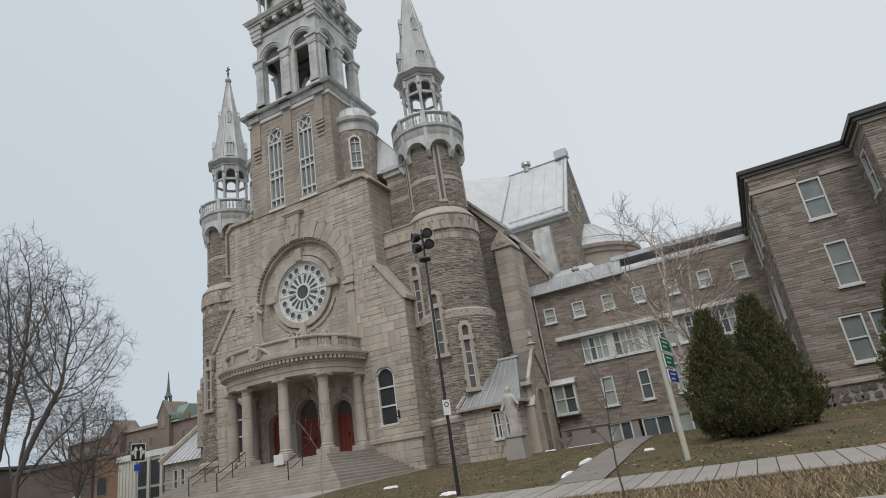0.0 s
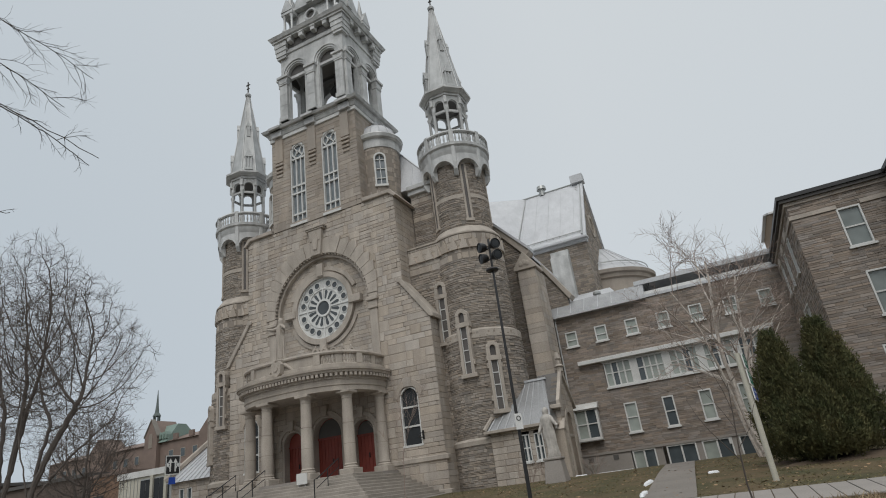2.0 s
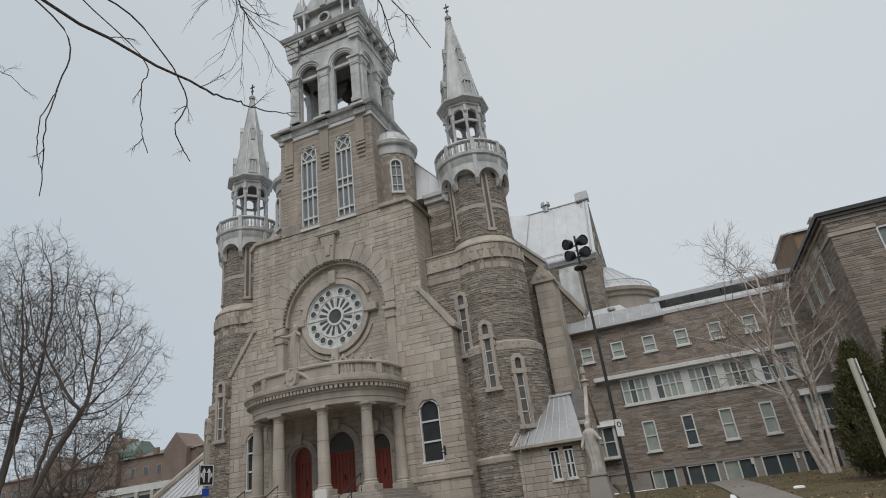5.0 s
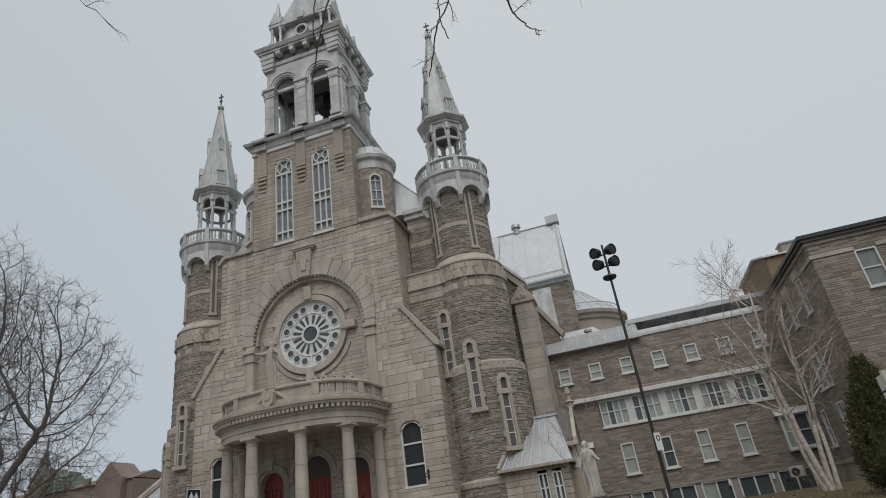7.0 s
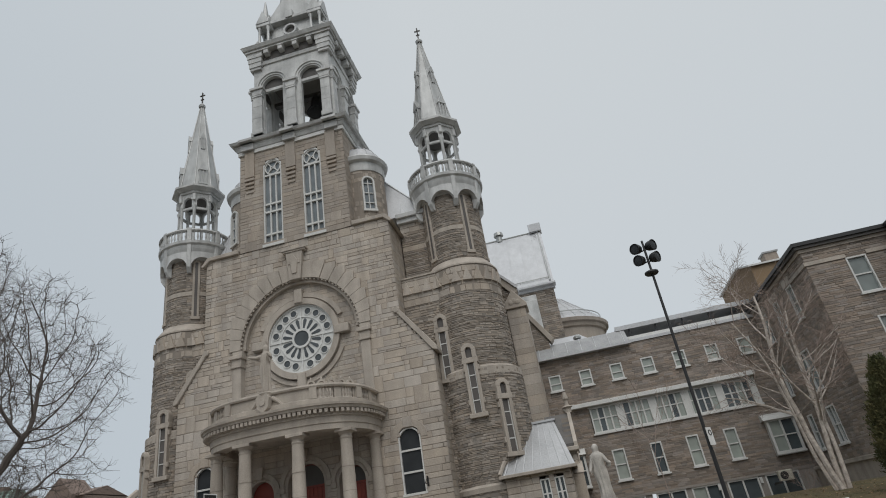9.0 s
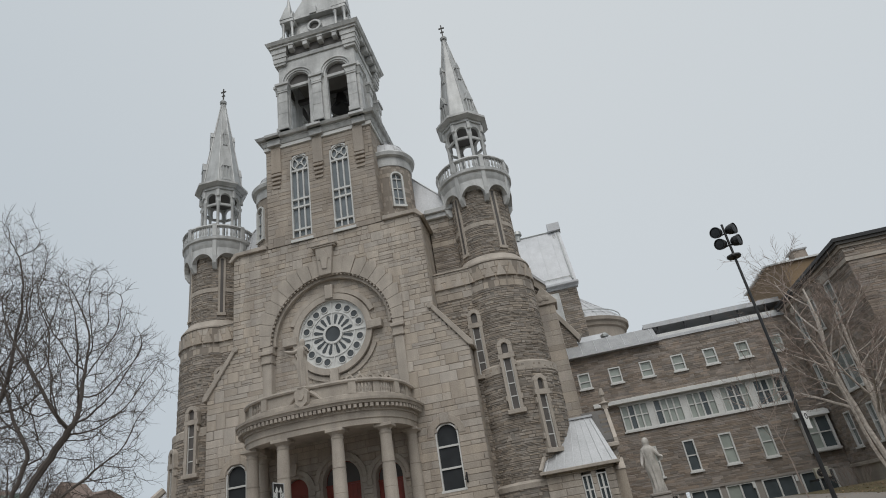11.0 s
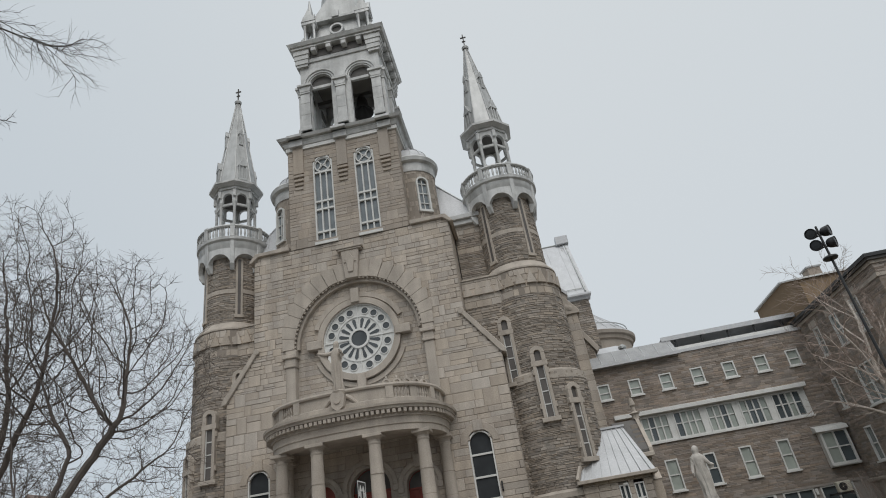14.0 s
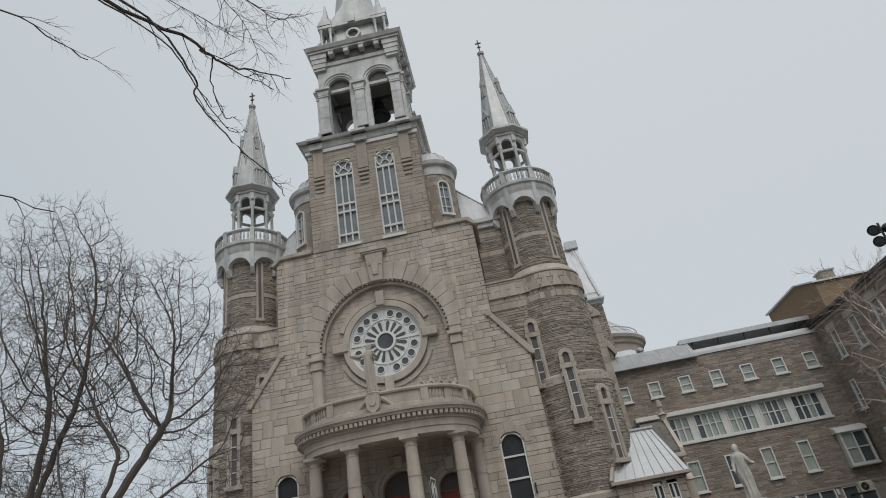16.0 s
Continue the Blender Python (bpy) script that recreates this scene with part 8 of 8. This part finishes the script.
part("leg", Geo().box(-0.22, -0.18, -0.02, 0.02, -0.1, 0.1).box(0.18, 0.22, -0.02, 0.02, -0.1, 0.1), GALV, notice)

# ---- buildings beyond the church ----
modern = thing("modern_building", (-50.8, 36, 0), "pale flat-roofed modern building with tall dark windows", "building")
part("wall", Geo().box(-0.4, 7.0, 0, 10, 0.8, 6.1), CREAM, modern)
part("parapet", Geo().box(-0.5, 7.1, -0.15, 10, 5.7, 6.2), WHITE, modern)
for i in range(3):
    x = 2.3 + i * 1.6
    w = part("window", Geo().box(x, x + 1.3, -0.06, 0.1, 1.2, 5.5), GALV, modern)
    part("pane", Geo().box(x + 0.06, x + 0.62, -0.09, -0.07, 1.3, 5.4), PORCHGLASS, w)
    part("pane", Geo().box(x + 0.68, x + 1.24, -0.09, -0.07, 1.3, 5.4), PORCHGLASS, w)
    part("bar", Geo().box(x, x + 1.3, -0.12, -0.09, 3.2, 3.4), GALV, w)
    part("pier", Geo().box(x + 1.3, x + 1.6, -0.2, 0.1, 0.9, 5.7), CREAM, modern)
for i in range(6):
    part("panel_joint", Geo().box(-0.2 + 0.42 * i, -0.17 + 0.42 * i, -0.03, 0.02, 1.0, 5.7), GALV, modern)
tan = thing("brick_building", (-60.5, 40, 0), "low red-brown brick building", "building")
part("wall", Geo().box(0, 5.0, 0, 10, 0.8, 6.9), TANBRICK, tan)
part("roof_edge", Geo().box(-0.1, 5.1, -0.1, 10, 6.8, 7.1), BROWNBRICK, tan)
w = part("window", Geo().box(0.5, 2.0, -0.05, 0.1, 3.4, 5.2), BROWNBRICK, tan)
part("pane", Geo().box(0.6, 1.9, -0.08, -0.06, 3.5, 5.1), PORCHGLASS, w)

school = thing("school", (-131, 105, 0), "long brown brick school with a green copper roof and small spire", "building")
part("wall", Geo().box(-40, 24, 0, 12, 0, 20.8), BROWNBRICK, school)
part("roof", Geo().prism_x([(-0.5, 20.6), (6, 22.6), (12.5, 20.6)], -40, 24), BROWNBRICK, school)
part("gable_block", Geo().prism([(-2.3, 0), (1.9, 0), (1.9, 22.4), (-0.2, 26.2), (-2.3, 22.4)], -1.2, 6), BROWNBRICK, school)
part("gable_coping", Geo().prism([(-2.5, 22.2), (-2.5, 22.5), (-0.2, 26.5), (2.1, 22.5), (2.1, 22.2), (-0.2, 26.2)], -1.4, 0.0), DARKMORTAR, school)
part("gable_light", Geo().arch_plate(-0.2, 1.2, 19.6, 22.4, -1.3, -1.1), MORTAR, school)
for x in (-19, 19.2):
    part("small_gable", Geo().prism([(x - 3.2, 0), (x + 3.2, 0), (x + 3.2, 21.0), (x, 24.4), (x - 3.2, 21.0)], -1.5, 5), BROWNBRICK, school)
part("copper_roof", Geo().prism_x([(-0.8, 20.6), (2.6, 24.9), (5, 24.9), (10, 20.6)], 0.5, 4.6), COPPER, school, "green copper roof")
for k in range(3):
    part("dormer", Geo().prism([(2.0 + 0.95 * k, 21.4), (2.6 + 0.95 * k, 21.4), (2.6 + 0.95 * k, 22.4), (2.3 + 0.95 * k, 23.0), (2.0 + 0.95 * k, 22.4)], -0.7, 2.0), COPPER, school)
    part("parapet_merlon", Geo().box(6.2 + 5.2 * k, 7.6 + 5.2 * k, -0.2, 0.4, 20.8, 22.2), BROWNBRICK, school)
FLECHE = material("dark weathered copper", (0.11, 0.135, 0.13), (0.08, 0.1, 0.095), 0.7, scale=0.5, fine=10, bump=0.1)
part("fleche", Geo().lathe(-1.2, 1.0, [(0.85, 22.8), (0.85, 24.8), (1.0, 24.9), (0.5, 25.2), (0.5, 25.3)], 8).lathe(-1.2, 1.0, [(0.95, 27.4), (0.95, 27.6), (0.5, 28.4), (0.3, 30.2), (0.06, 34.0), (0, 34.0)], 8), FLECHE, school, "slim dark green copper spire")
for k in range(6):
    a = math.pi / 3 * k
    part("fleche_post", Geo().tube([(-1.2 + 0.72 * math.cos(a), 1.0 + 0.72 * math.sin(a), 25.0), (-1.2 + 0.72 * math.cos(a), 1.0 + 0.72 * math.sin(a), 27.5)], 0.14, 5), FLECHE, school)
for i in range(16):
    for zf in (9.5, 13.0, 16.5):
        x = -38 + i * 3.9
        if -4.5 < x < 3:
            continue
        w = part("window", Geo().box(x, x + 1.5, -0.1, 0.1, zf, zf + 2.0), TRIM, school)
        part("pane", Geo().box(x + 0.12, x + 1.38, -0.14, -0.1, zf + 0.1, zf + 1.9), GLASS, w)
for i, (x, y, w, h, mt) in enumerate(((-78, 42, 14, 7.4, DARKBRICK), (-70, 52, 9, 7.6, DARKBRICK), (-98, 40, 16, 8.4, DARKBRICK))):
    house = thing("house", (x, y, 0), ("low brown brick house with a flat roof", "brown house behind the bare trees", "wide brown brick house with a flat roof")[i], "house")
    part("wall", Geo().box(0, w, 0, 9, 0.5, h), mt, house)
    part("roof", Geo().box(-0.3, w + 0.3, -0.3, 9.3, h, h + 0.35), SHADOWED, house)
    for k in range(int(w / 2.6)):
        wi = part("window", Geo().box(1 + k * 2.5, 2.3 + k * 2.5, -0.06, 0.1, 2.2, 3.9), WHITE, house)
        part("pane", Geo().box(1.1 + k * 2.5, 2.2 + k * 2.5, -0.09, -0.06, 2.3, 3.8), GLASS, wi)
# far rows that close the street behind and beside the walker
for i, (x, y, w, d, h) in enumerate(((-60, -22, 40, 10, 8), (-14, -24, 34, 10, 9), (26, -22, 40, 10, 8), (34, 36, 40, 12, 10))):
    row = thing("street_block", (x, y, 0), "plain brick street block", "building")
    part("wall", Geo().box(0, w, 0, d, -0.2, h), BROWNBRICK, row)
    part("roof", Geo().box(-0.3, w + 0.3, -0.3, d + 0.3, h, h + 0.4), SHADOWED, row)
